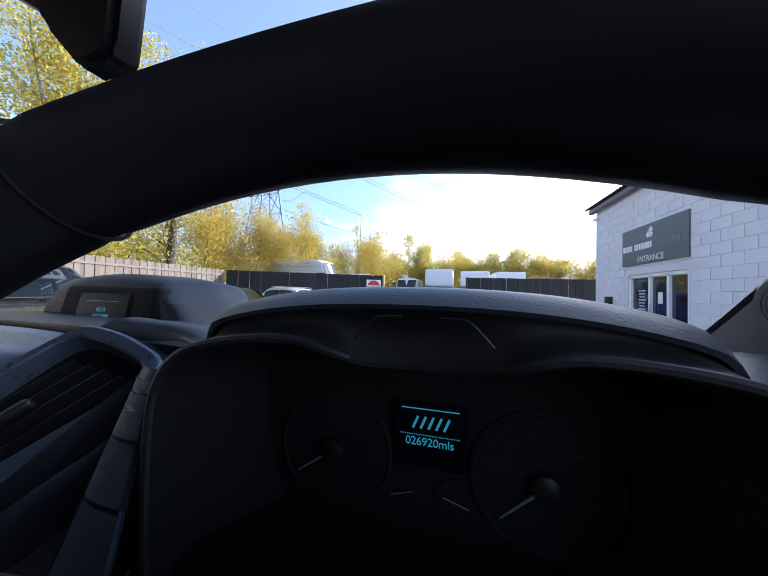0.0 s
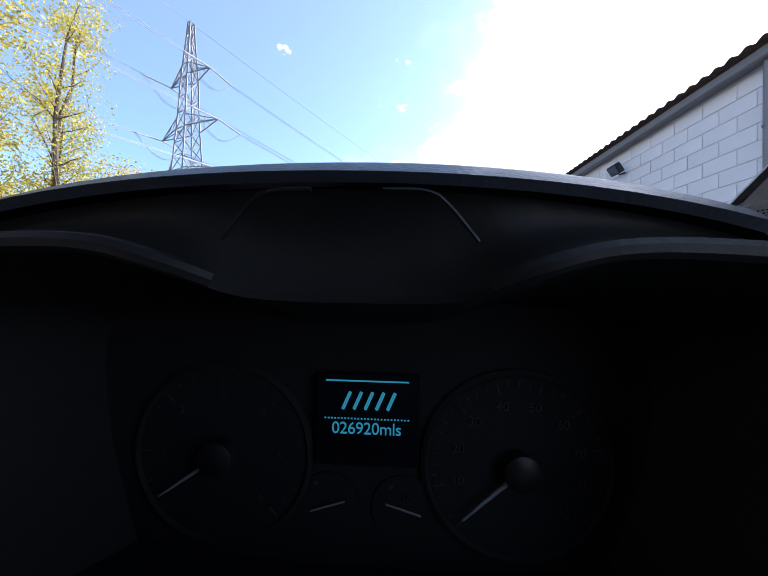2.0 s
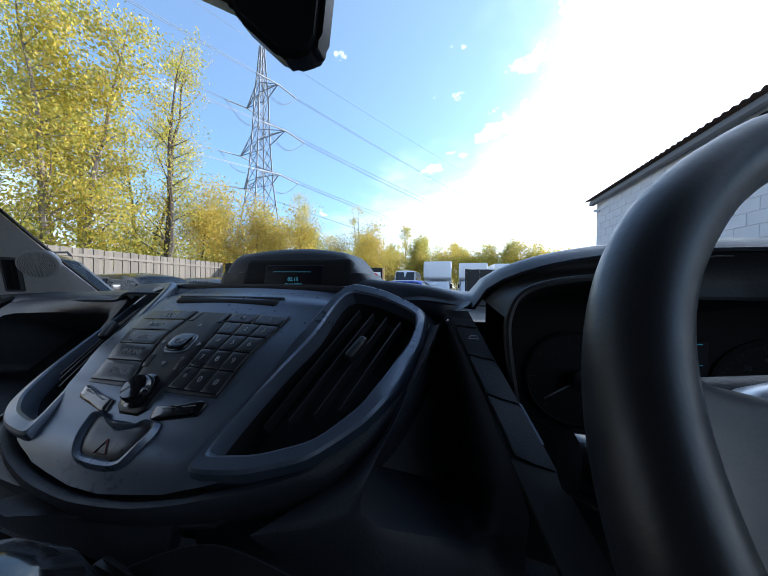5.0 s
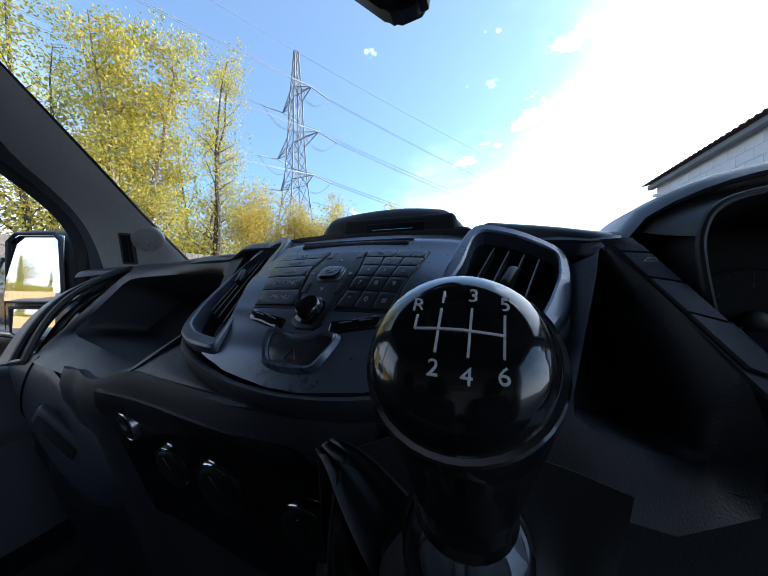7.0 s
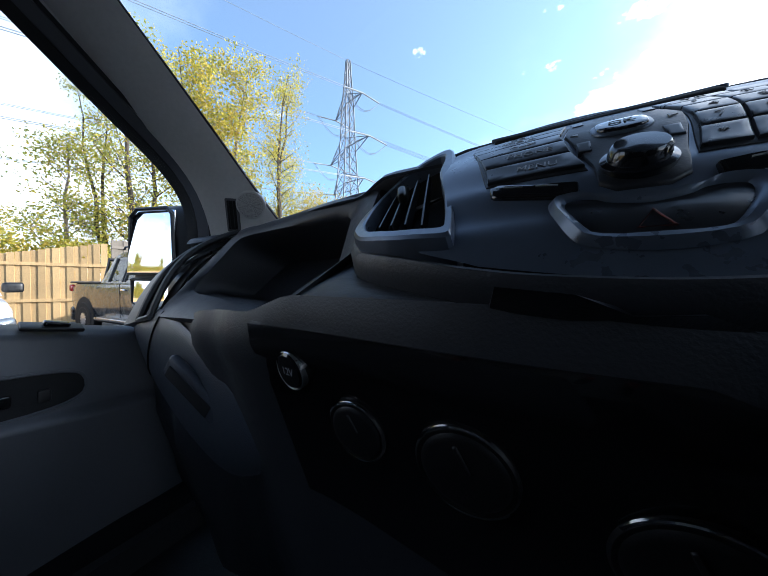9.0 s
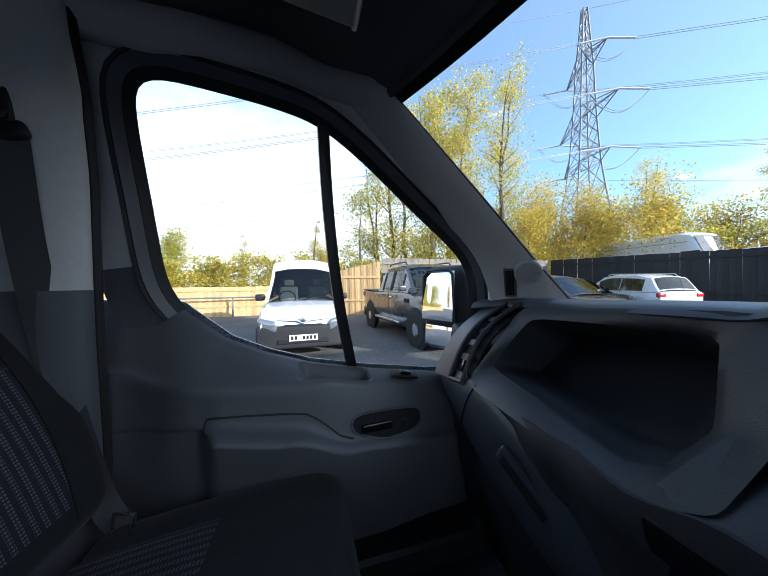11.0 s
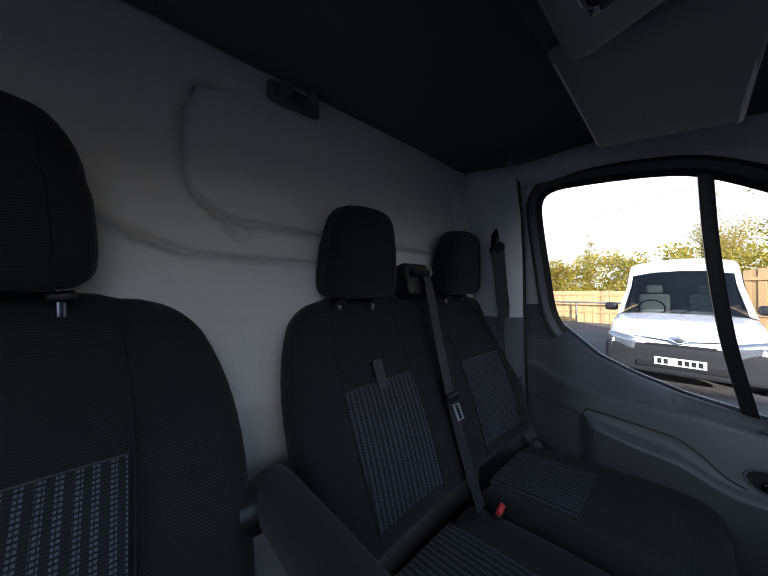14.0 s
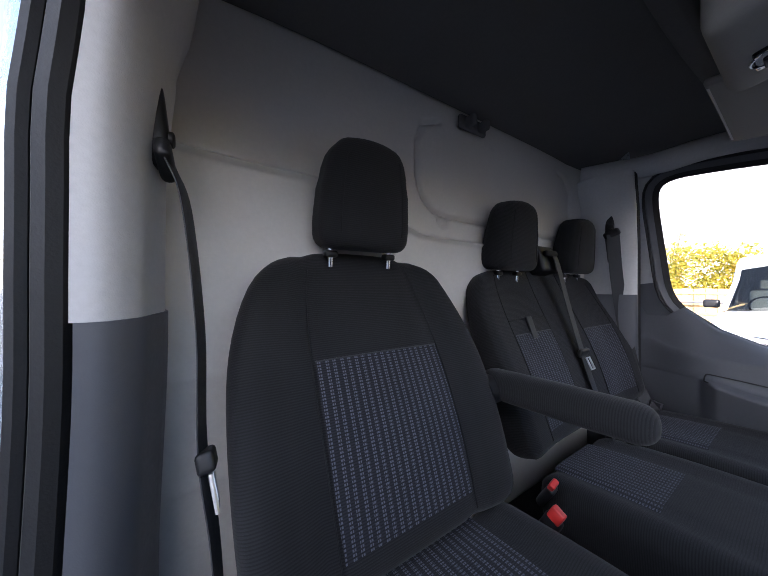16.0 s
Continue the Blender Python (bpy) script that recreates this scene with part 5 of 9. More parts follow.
        rings = [[bm.verts.new(on_face(p, -0.002)) for p in fine], [bm.verts.new(on_face(p, h - r * 0.8)) for p in fine], [bm.verts.new(on_face(shrink(p, r * 0.35), h - r * 0.2)) for p in fine],
                 [bm.verts.new(on_face(shrink(p, r), h)) for p in fine]]
        rings += [[bm.verts.new(on_face(shrink(p, r).lerp(c, t), h)) for p in fine] for t in (0.35, 0.7)]
        for x, y in zip(rings, rings[1:]):
            for i in range(len(fine)):
                j = (i + 1) % len(fine)
                bm.faces.new((x[i], x[j], y[j], y[i]))
        bm.faces.new(rings[-1])
        return part(name, bm, mt, par or stack, label, angle=40)

    def mark(body, u, v, size, h=0.0030, mt="dim_print"):
        dtext("print", body, size, mt, stack, frame_on(st(u, v, bulge(u, v) + h), SU, tilted(u, v + 0.0)), depth=0.0002)

    ll = lambda v: curve1([(-0.060, -0.0750), (0.050, -0.1015)], v)
    lr = lambda v: curve1([(-0.060, -0.0215), (-0.020, -0.0300), (0.0, -0.0335), (0.025, -0.0305), (0.050, -0.0275)], v)
    rl = lambda v: curve1([(-0.060, 0.0235), (-0.020, 0.0300), (0.0, 0.0320), (0.025, 0.0270), (0.050, 0.0235)], v)
    rt = lambda v: curve1([(-0.060, 0.0770), (0.050, 0.0965)], v)
    lv = [0.0445, 0.0275, 0.0085, -0.0120, -0.0325, -0.0545]
    slab("left_well", [(ll(0.046) - 0.002, 0.0465), (lr(0.045) + 0.002, 0.0455), (lr(0.0) + 0.002, 0.0), (lr(-0.02) + 0.002, -0.02), (lr(-0.056) + 0.001, -0.0575), (ll(-0.056) - 0.001, -0.0565)], 0.0008, "blackp", "black key well")
    slab("right_well", [(rl(0.045) - 0.002, 0.0455), (rt(0.046) + 0.002, 0.0455), (rt(-0.056) + 0.001, -0.0560), (rl(-0.056) - 0.001, -0.0575), (rl(-0.02) - 0.002, -0.02), (rl(0.0) - 0.002, 0.0)], 0.0008, "blackp", "black key well")
    for nm, v1, v0 in zip(("CD", "RADIO", "AUX", "PHONE", "MENU"), lv, lv[1:]):
        v0 += 0.0010
        slab("key", [(ll(v1), v1), (lr(v1), v1), (lr((v0 + v1) / 2), (v0 + v1) / 2), (lr(v0), v0), (ll(v0), v0)], 0.0030, "button")
        mark(nm, (ll(v0) + lr(v0)) / 2 + 0.002, (v0 + v1) / 2 - 0.001, 0.0085, 0.0034)
    for k, (row, v1, v0) in enumerate(zip((("TA", "J"), ("1", "2", "3"), ("4", "5", "6"), ("7", "8", "9"), ("*", "0", "#")), lv, lv[1:])):
        v0 += 0.0010
        n = len(row)
        for j, nm in enumerate(row):
            t0, t1 = j / n + (0.012 if j else 0), (j + 1) / n - (0.012 if j < n - 1 else 0)
            at = lambda t, v: (lerp(rl(v), rt(v), t), v)
            slab("key", [at(t0, v1), at(t1, v1), at(t1, v0), at(t0, v0)], 0.0030, "button")
            cu, cv = at((t0 + t1) / 2, (v0 + v1) / 2)
            mark(nm, cu, cv, 0.0085, 0.0034)
    slab("centre_well", [(-0.0250, 0.0445), (0.0205, 0.0445), (0.0290, 0.0), (0.0265, -0.0235), (0.0205, -0.052), (0.0175, -0.073), (0.010, -0.0785), (-0.010, -0.0785), (-0.0170, -0.073), (-0.0185, -0.055), (-0.0265, -0.0205), (-0.0305, 0.0)], 0.0022, "blackp", "black navigation pad", r=0.0018)
    ring = [(0.0155 * math.copysign(abs(math.cos(a)) ** 0.6, math.cos(a)) - 0.001, 0.0135 * math.copysign(abs(math.sin(a)) ** 0.6, math.sin(a)) - 0.007) for a in [2 * math.pi * (i + 0.5) / 20 for i in range(20)]]
    slab("ok_rim", ring, 0.0034, "silver", "satin rim of the OK key", r=0.0016)
    slab("ok_key", [((u + 0.001) * 0.84 - 0.001, (v + 0.007) * 0.84 - 0.007) for u, v in ring], 0.0048, "gloss", "gloss black OK key")
    mark("OK", -0.001, -0.007, 0.0090, 0.0053)
    for v1, v0 in ((0.0425, 0.0265), (-0.0230, -0.0370)):
        for s in (-1, 1):
            slab("corner_key", [(s * 0.0165 - 0.001, v1), (s * 0.0240 - 0.001, v1), (s * 0.0235 - 0.001, v0), (s * 0.0165 - 0.001, v0)], 0.0030, "button")
    for u, v, t in ((-0.001, 0.0200, 0), (-0.001, -0.0310, 180), (-0.0245, -0.007, 90), (0.0225, -0.007, -90)):
        ob = part("arrow", lathe([(0.0030, 0), (0.0028, 0.0006)], 3), "dim_print", stack)
        ob.matrix_basis = _di @ frame_on(st(u, v, bulge(u, v) + 0.0022), SU, tilted(u, v)) @ pose(0, 0, 0, 0, 0, t + 90)
    kb = part("volume_knob", lathe([(0.0158, 0.0), (0.0158, 0.0035), (0.0130, 0.0045), (0.0122, 0.0100), (0.0108, 0.0115), (0.004, 0.0120), (0.001, 0.0120)], 36), "gloss", stack, "round black volume knob")
    kb.matrix_basis = _di @ frame_on(st(-0.0005, -0.059, bulge(0, -0.059)), SU, tilted(0, -0.059))
    for s in (-1, 1):
        po = [(s * 0.0255, -0.0700), (s * 0.0480, -0.0655), (s * 0.0690, -0.0595), (s * 0.0730, -0.0615), (s * 0.0715, -0.0690), (s * 0.0690, -0.0715), (s * 0.0300, -0.0805), (s * 0.0255, -0.0790)]
        ph = slab("phone_keys", po, 0.0026, "gloss", "gloss black phone rocker", r=0.0022)
        for t in (0.30, 0.72):
            u, v = s * lerp(0.028, 0.071, t), lerp(-0.0725, -0.0635, t)
            w = 0.0055
            part("key_mark", tube([on_face(Vector((u - s * w, v - 0.0012)), 0.0030), on_face(Vector((u + s * w, v + 0.0012)), 0.0030)], 0.0005, 5), "dim_print", ph)
    # hazard recess: a trapezoid well with a raised rim
    rim = [(-0.0390, -0.0890), (-0.0310, -0.0865), (-0.0230, -0.0870), (-0.0170, -0.0925), (0.0170, -0.0925), (0.0230, -0.0870), (0.0310, -0.0865), (0.0390, -0.0890), (0.0310, -0.1120), (0.0220, -0.1215), (-0.0220, -0.1215), (-0.0310, -0.1120)]
    rim = [(u, v + 0.006) for u, v in rim]
    for _ in range(2):
        rim = [tuple(Vector(p).lerp(Vector(q), t)) for p, q in zip(rim, rim[1:] + rim[:1]) for t in (0.25, 0.75)]
    bm = bmesh.new()
    c = Vector((0, -0.099))
    rr = []
    for d, n in ((-0.003, 0.0006), (0.0, 0.0045), (0.003, 0.0035), (0.005, 0.0012)):
        rr.append([bm.verts.new(st(q.x, q.y, bulge(q.x, q.y) + n)) for q in (Vector(p) + (c - Vector(p)).normalized() * d for p in rim)])
    for a, b in zip(rr, rr[1:]):
        for i in range(len(rim)):
            j = (i + 1) % len(rim)
            bm.faces.new((a[i], a[j], b[j], b[i]))
    hz = dpart("hazard_rim", bm, "silver", "", stack)
    slab("hazard_panel", [tuple(Vector(p) + (c - Vector(p)).normalized() * 0.004) for p in rim], 0.0012, "button", "dark switch panel with a hazard button")
    bm = bmesh.new()
    tri = [Vector((0, -0.0985)), Vector((-0.006, -0.1085)), Vector((0.006, -0.1085))]
    dpart("hazard_mark", tube([st(p.x, p.y, bulge(0, p.y) + 0.0018) for p in tri], 0.0006, 5, closed=True), mat("dim red print", (0.12, 0.02, 0.015), 0.5), "small red hazard triangle", stack)


centre_stack()


def shoulder():
    """Padded dash between the driver's vent and the instrument hood."""
    a = smooth_line([st(0.140, 0.122, -0.010), st(0.212, 0.124, -0.012), st(0.256, 0.112, -0.014), st(0.250, 0.065, -0.018)], 5)
    b = smooth_line([(0.120, 0.225, 1.421), (0.195, 0.222, 1.416), (0.236, 0.186, 1.401), (0.213, 0.152, 1.386)], 5)
    dpart("shoulder", grid(list(range(len(a))), [i / 8 for i in range(9)], lambda i, v: a[int(i)].lerp(b[int(i)], v) + SN * (0.012 * math.sin(v * math.pi))), "dash_soft", "dark padding beside the vent", angle=70)


shoulder()


def clock_pod():
    pod = dpart("clock_hood", rbox((0.355, 0.20, 0.095), 0.022, 8, f=lambda x, y, z: (x * (1 - (2.6 if x < 0 else 4.4) * max(0, z + 0.0475) - 0.10 * max(0, y / 0.1)), y + 0.25 * max(0, z), z - 0.10 * max(0, y) * 1.0 - 0.35 * (x ** 2) * (z > 0)), at=(-0.070, 0.372, 1.438)), "dash", "arched dark clock hood", angle=60)
    rc = dpart("display_recess", rbox((0.215, 0.03, 0.055), 0.010, 4, f=lambda x, y, z: (x * (1 - 1.2 * z), y, z), at=(-0.058, 0.283, 1.436), rot=(-10, 0, 0)), "deep", "dark display recess", pod)
    dpart("display", rbox((0.115, 0.006, 0.042), 0.003, 2, at=(-0.060, 0.267, 1.431), rot=(-12, 0, 0)), "lcd", "dark display glass", pod)
    m = lambda x, z: frame_on((x, 0.2630 + (z - 1.431) * 0.21, z), (1, 0, 0), (0, 0.21, 1))
    dtext("print", "02:15", 0.0095, "cyan_dim", pod, m(-0.058, 1.426), depth=0.0002)
    dtext("print", "01.01.2000", 0.0075, "cyan_dim", pod, m(-0.056, 1.4165), depth=0.0002)
    dpart("display_line", box((0.075, 0.0004, 0.0006), (-0.062, 0.2645, 1.4395)), "cyan_dim", "", pod)


clock_pod()


def cluster():
    CX = 0.479
    before = set(DASH.children)
    # two lobes that sink into the tunnel roof towards the middle
    rim = [(0.163, 0.128, 1.211), (0.184, 0.138, 1.286), (0.193, 0.145, 1.351), (0.190, 0.149, 1.381), (0.177, 0.153, 1.399), (0.150, 0.157, 1.4085), (0.115, 0.161, 1.413), (0.085, 0.163, 1.413), (0.062, 0.166, 1.407), (0.043, 0.178, 1.399), (0.02, 0.185, 1.397), (0.0, 0.186, 1.397)]
    rim = [(CX + x, y, z) for x, y, z in rim] + [(CX - x, y, z) for x, y, z in reversed(rim[:-1])]
    pts = smooth_line(rim, 5)
    n = len(pts)
    shroud = dpart("binnacle_rim", tube([p for p in pts if p.x - CX > 0.050], 0.0035, 8), "rubber", "black instrument binnacle rim")
    dpart("binnacle_rim", tube([p for p in pts if CX - p.x > 0.050], 0.0035, 8), "rubber", "black instrument binnacle rim")
    dpart("binnacle", grid(list(range(n)), [i / 8 for i in range(9)], lambda i, v: (lerp(pts[int(i)].x, CX + (pts[int(i)].x - CX) * 0.93, v), lerp(pts[int(i)].y, 0.252, v), lerp(pts[int(i)].z, lerp(pts[int(i)].z, 1.30, 0.16), v)), thick=0.003), "deep", "deep black instrument tunnel", angle=60)
    up = [i for i in range(n) if pts[i].z > 1.37]

    def hood_face(i, v):
        p = pts[int(i)]
        d = p.x - CX
        x = 0.450 + d * 1.05
        top = Vector((x + 0.021, lin(REAR_Y, x) + 0.040, lin(REAR_Z, x) - 0.024))
        q = p.lerp(top, v)
        return (q.x, q.y + 0.008 * math.sin(v * math.pi), q.z)

    # darker than the charcoal dash: the shade on this face is in its colour
    dpart("hood_face", grid(up, [i / 6 for i in range(7)], hood_face, thick=0.003), "rubber", "matt face of the instrument hood, its shade put in as black", angle=60)
    face = dpart("dial_panel", box((0.40, 0.01, 0.22), (CX, 0.258, 1.305)), "deep", "black dial panel")
    dpart("lower_lip", rbox((0.43, 0.13, 0.10), 0.02, 5, f=lambda x, y, z: (x, y, z + 0.35 * x * x), at=(CX, 0.195, 1.185), rot=(-14, 0, 0)), "deep", "", shroud)
    # sculpted crease lines of the hood underside
    for s in (-1, 1):
        dpart("hood_crease", tube(smooth_line([(CX + s * 0.012, 0.166, 1.4325), (CX + s * 0.026, 0.166, 1.4320), (CX + s * 0.033, 0.166, 1.428), (CX + s * 0.044, 0.168, 1.416)], 4), 0.0008, 5), "blackp", "", shroud)
    # trip display
    lc = dpart("trip_display", box((0.066, 0.004, 0.058), (CX, 0.250, 1.318), bev=0.001), "lcd", "small dark display with cyan writing")
    dpart("display_line", box((0.052, 0.0006, 0.0008), (CX, 0.2472, 1.3425)), "cyan", "", lc)
    for k in range(26):
        dpart("display_dot", box((0.0010, 0.0006, 0.0008), (CX - 0.026 + 0.00208 * k, 0.2472, 1.3190)), "cyan", "", lc)
    # a plain slanted emblem of bars in the display's colour
    for k in range(5):
        dpart("emblem_bar", tube([(CX - 0.0150 + 0.007 * k, 0.2472, 1.3250), (CX - 0.0105 + 0.007 * k, 0.2472, 1.3355)], 0.0011, 6), "cyan", "plain slanted cyan bar", lc)
    dtext("print", "026920mls", 0.0105, "cyan", lc, frame_on((CX, 0.2470, 1.3128), (1, 0, 0), (0, 0, 1)), depth=0.0002, space=0.95)
    # dials with ticks, numbers and needles
    for cx, nums, na in ((0.385, ("1", "2", "3", "4", "5", "6"), 215), (0.573, ("10", "20", "30", "40", "50", "60", "70", "80", "90"), 222)):
        dl = dpart("dial", lathe([(0.060, 0), (0.060, 0.003), (0.057, 0.0045), (0.055, 0.003), (0.002, 0.003)], 48, (cx, 0.2535, 1.292), (90, 0, 0)), "deep", "black round dial")
        k = len(nums) * 4
        for i in range(k + 1):
            a = radians(225 - 270 * i / k)
            r0, r1 = (0.046, 0.053) if i % 4 == 0 else (0.050, 0.053)
            dpart("tick", tube([(cx + r0 * math.cos(a), 0.2492, 1.292 + r0 * math.sin(a)), (cx + r1 * math.cos(a), 0.2492, 1.292 + r1 * math.sin(a))], 0.0004, 4), "dial_print", "", dl)
        for i, nm in enumerate(nums):
            a = radians(225 - 270 * (i + 1) / len(nums))
            dtext("print", nm, 0.008, "dial_print", dl, frame_on((cx + 0.038 * math.cos(a), 0.2495, 1.292 + 0.038 * math.sin(a)), (1, 0, 0), (0, 0, 1)), depth=0.0002)
        a = radians(na)
        dpart("needle", tube([(cx - 0.004 * math.cos(a), 0.2455, 1.292 - 0.004 * math.sin(a)), (cx + 0.046 * math.cos(a), 0.2455, 1.292 + 0.046 * math.sin(a))], [0.0016, 0.0007], 6), "needle", "pale needle", dl)
        dpart("hub", lathe([(0.011, 0), (0.011, 0.008), (0.008, 0.010), (0.001, 0.010)], 20, (cx, 0.250, 1.292), (90, 0, 0)), "blackp", "", dl)
    for cx, a in ((0.455, 18), (0.503, -16)):
        dl = dpart("small_gauge", lathe([(0.020, 0), (0.020, 0.002), (0.002, 0.002)], 24, (cx, 0.2535, 1.262), (90, 0, 0)), "deep", "small black gauge")
        dpart("needle", tube([(cx - 0.011, 0.2495, 1.262 - 0.011 * math.tan(radians(a))), (cx + 0.011, 0.2495, 1.262 + 0.011 * math.tan(radians(a)))], 0.0006, 5), "needle", "pale needle", dl)
        dpart("mark", box((0.003, 0.0005, 0.003), (cx - 0.008, 0.2500, 1.276)), "dial_print", "", dl)
    dtext("print", "60", 0.006, "dial_print", face, frame_on((0.505, 0.2505, 1.268), (1, 0, 0), (0, 0, 1)), depth=0.0002)
    # the whole instrument unit stands a little towards the driver
    for ob in set(DASH.children) - before:
        ob.matrix_basis = Matrix.Translation((-0.021, -0.033, 0.014)) @ ob.matrix_basis


cluster()


def driver_switches():
    # slanting switch panel and open cubby between stack and instruments
    def f(u, v):
        a = Vector((0.208, 0.143, 1.385)).lerp(Vector((0.258, 0.060, 1.287)), v)
        b = Vector((0.234, 0.139, 1.384)).lerp(Vector((0.296, 0.068, 1.272)), v)
        p = a.lerp(b, u)
        return (p.x, p.y - 0.003 * math.sin(u * math.pi), p.z)

    dpart("switch_panel", grid([i / 6 for i in range(7)], [-0.06 + 1.7 * i / 16 for i in range(17)], f, thick=0.003), "blackp", "", angle=60)
    out = Vector((0.25, -0.75, 0.45)) * 0.003
    for k, (v0, v1) in enumerate(((0.02, 0.09), (0.11, 0.34), (0.36, 0.62), (0.64, 0.97))):
        sw = dpart("switch", grid([0.14, 0.5, 0.92], [v0, v1], lambda u, v: Vector(f(u, v)) + out, thick=0.004), "dash", "dark square switch")
        if k == 1:
            p = Vector(f(0.54, 0.20)) + out * 1.6
            dpart("switch_mark", tube([p + Vector((-0.005, 0, 0)), p + Vector((-0.003, -0.001, 0.003)), p + Vector((0.003, -0.001, 0.003)), p + Vector((0.005, 0, 0))], 0.0005, 5, closed=True), "dim_print", "", sw)
    dpart("bright_strip", grid([0.93, 1.0], [0.62, 0.84], lambda u, v: Vector(f(u, v)) + out, thick=0.003), "silver", "small bright strip")
    # face between vent and switches with a three-cornered open cubby
    rim = [Vector(p) for p in ((0.203, 0.148, 1.384), (0.190, 0.112, 1.352), (0.166, 0.058, 1.300), (0.151, 0.024, 1.268), (0.150, 0.018, 1.256), (0.165, 0.022, 1.246), (0.200, 0.042, 1.230), (0.230, 0.060, 1.217), (0.241, 0.070, 1.222), (0.246, 0.078, 1.240), (0.241, 0.088, 1.272), (0.226, 0.117, 1.335))]
    edge = [st(0.252, 0.075, -0.020), st(0.240, 0.020, -0.022), st(0.218, -0.035, -0.024), st(0.185, -0.088, -0.026), Vector((0.080, -0.006, 1.243)), Vector((0.150, 0.004, 1.205)), Vector((0.215, 0.035, 1.180)), Vector((0.268, 0.058, 1.190)), Vector((0.272, 0.058, 1.245)), Vector((0.259, 0.060, 1.287)), Vector((0.235, 0.098, 1.334)), Vector((0.211, 0.140, 1.382))]
    k = 6
    dr, de = [[q.lerp(L[(i + 1) % len(L)], j / k) for i, q in enumerate(L) for j in range(k)] for L in (rim, edge)]
    dr = [(dr[i - 1] + dr[i] * 2 + dr[(i + 1) % len(dr)]) / 4 for i in range(len(dr))]
    lift = Vector((0.35, -0.80, 0.30)) * 0.006
    deep = Vector((-0.020, 0.062, -0.006))
    mid = sum(dr, Vector()) / len(dr)
    rows = [de, [p.lerp(q, 0.5) + lift * 0.4 for p, q in zip(de, dr)], [p.lerp(q, 0.86) + lift for p, q in zip(de, dr)], [p + lift * 0.6 for p in dr], [p.lerp(mid, 0.04) - lift for p in dr], [p.lerp(mid, 0.10) + deep for p in dr]]
    bm = bmesh.new()
    vr = [[bm.verts.new(p) for p in r] for r in rows]
    n = len(dr)
    for r0, r1 in zip(vr, vr[1:]):
        for i in range(n):
            bm.faces.new((r0[i], r0[(i + 1) % n], r1[(i + 1) % n], r1[i]))
    bm.faces.new(vr[-1])
    dpart("cubby", bm, "dash", "dark three-cornered open cubby", angle=50)

    def g(u, v):
        a = Vector((0.02, 0.01, 1.242)).lerp(Vector((0.03, 0.075, 0.80)), v)
        b = Vector((0.285, 0.070, 1.20)).lerp(Vector((0.28, 0.11, 0.80)), v)
        return a.lerp(b, u) + Vector((0, 0.012 * math.sin(u * math.pi), 0))

    dpart("knee_panel", grid([i / 8 for i in range(9)], [i / 10 for i in range(11)], g, thick=0.01), "dash", "", angle=60)
    # driver's outer side: switches and tall vent
    def h(u, v):
        a = Vector((0.658, 0.165, 1.398)).lerp(Vector((0.640, 0.090, 1.13)), v)
        b = Vector((0.90, 0.245, 1.398)).lerp(Vector((0.945, 0.075, 1.13)), v)
        p = a.lerp(b, u)
        bow = math.sin(v * math.pi) * 0.022
        return (p.x, p.y - bow, p.z + bow * 0.6)

    dpart("driver_side_panel", grid([i / 10 for i in range(11)], [i / 14 for i in range(15)], h, thick=0.02), "dash", "dark panel beside the driver's door", angle=60)
    vt = dpart("side_vent", grid([0.30, 0.45, 0.62], [0.04 + 0.80 * i / 10 for i in range(11)], lambda u, v: Vector(h(u, v)) + Vector((0, -0.004, 0.002)), thick=0.004), "deep", "dark upright side air vent")
    for u in (0.28, 0.64):
        dpart("vent_rim", tube([Vector(h(u, 0.03 + 0.82 * i / 10)) + Vector((0, -0.005, 0)) for i in range(11)], 0.007, 6), "dash", "", vt)
    for v in (0.03, 0.24, 0.85):
        dpart("vent_bar", tube([Vector(h(0.28 + 0.36 * i / 4, v)) + Vector((0, -0.005, 0)) for i in range(5)], 0.006, 6), "dash_soft", "", vt)
    for k in range(4):
        u = 0.35 + 0.075 * k
        dpart("vane", tube([Vector(h(u, 0.06 + 0.76 * i / 8)) + Vector((0, -0.006, 0)) for i in range(9)], 0.0018, 5), "blackp", "", vt)
    for k in range(4):
        dpart("switch", grid([0.05, 0.15, 0.24], [0.22 + 0.17 * k, 0.36 + 0.17 * k], lambda u, v: Vector(h(u, v)) + Vector((0, -0.005, 0)), thick=0.005), "button", "dark square switch")


driver_switches()


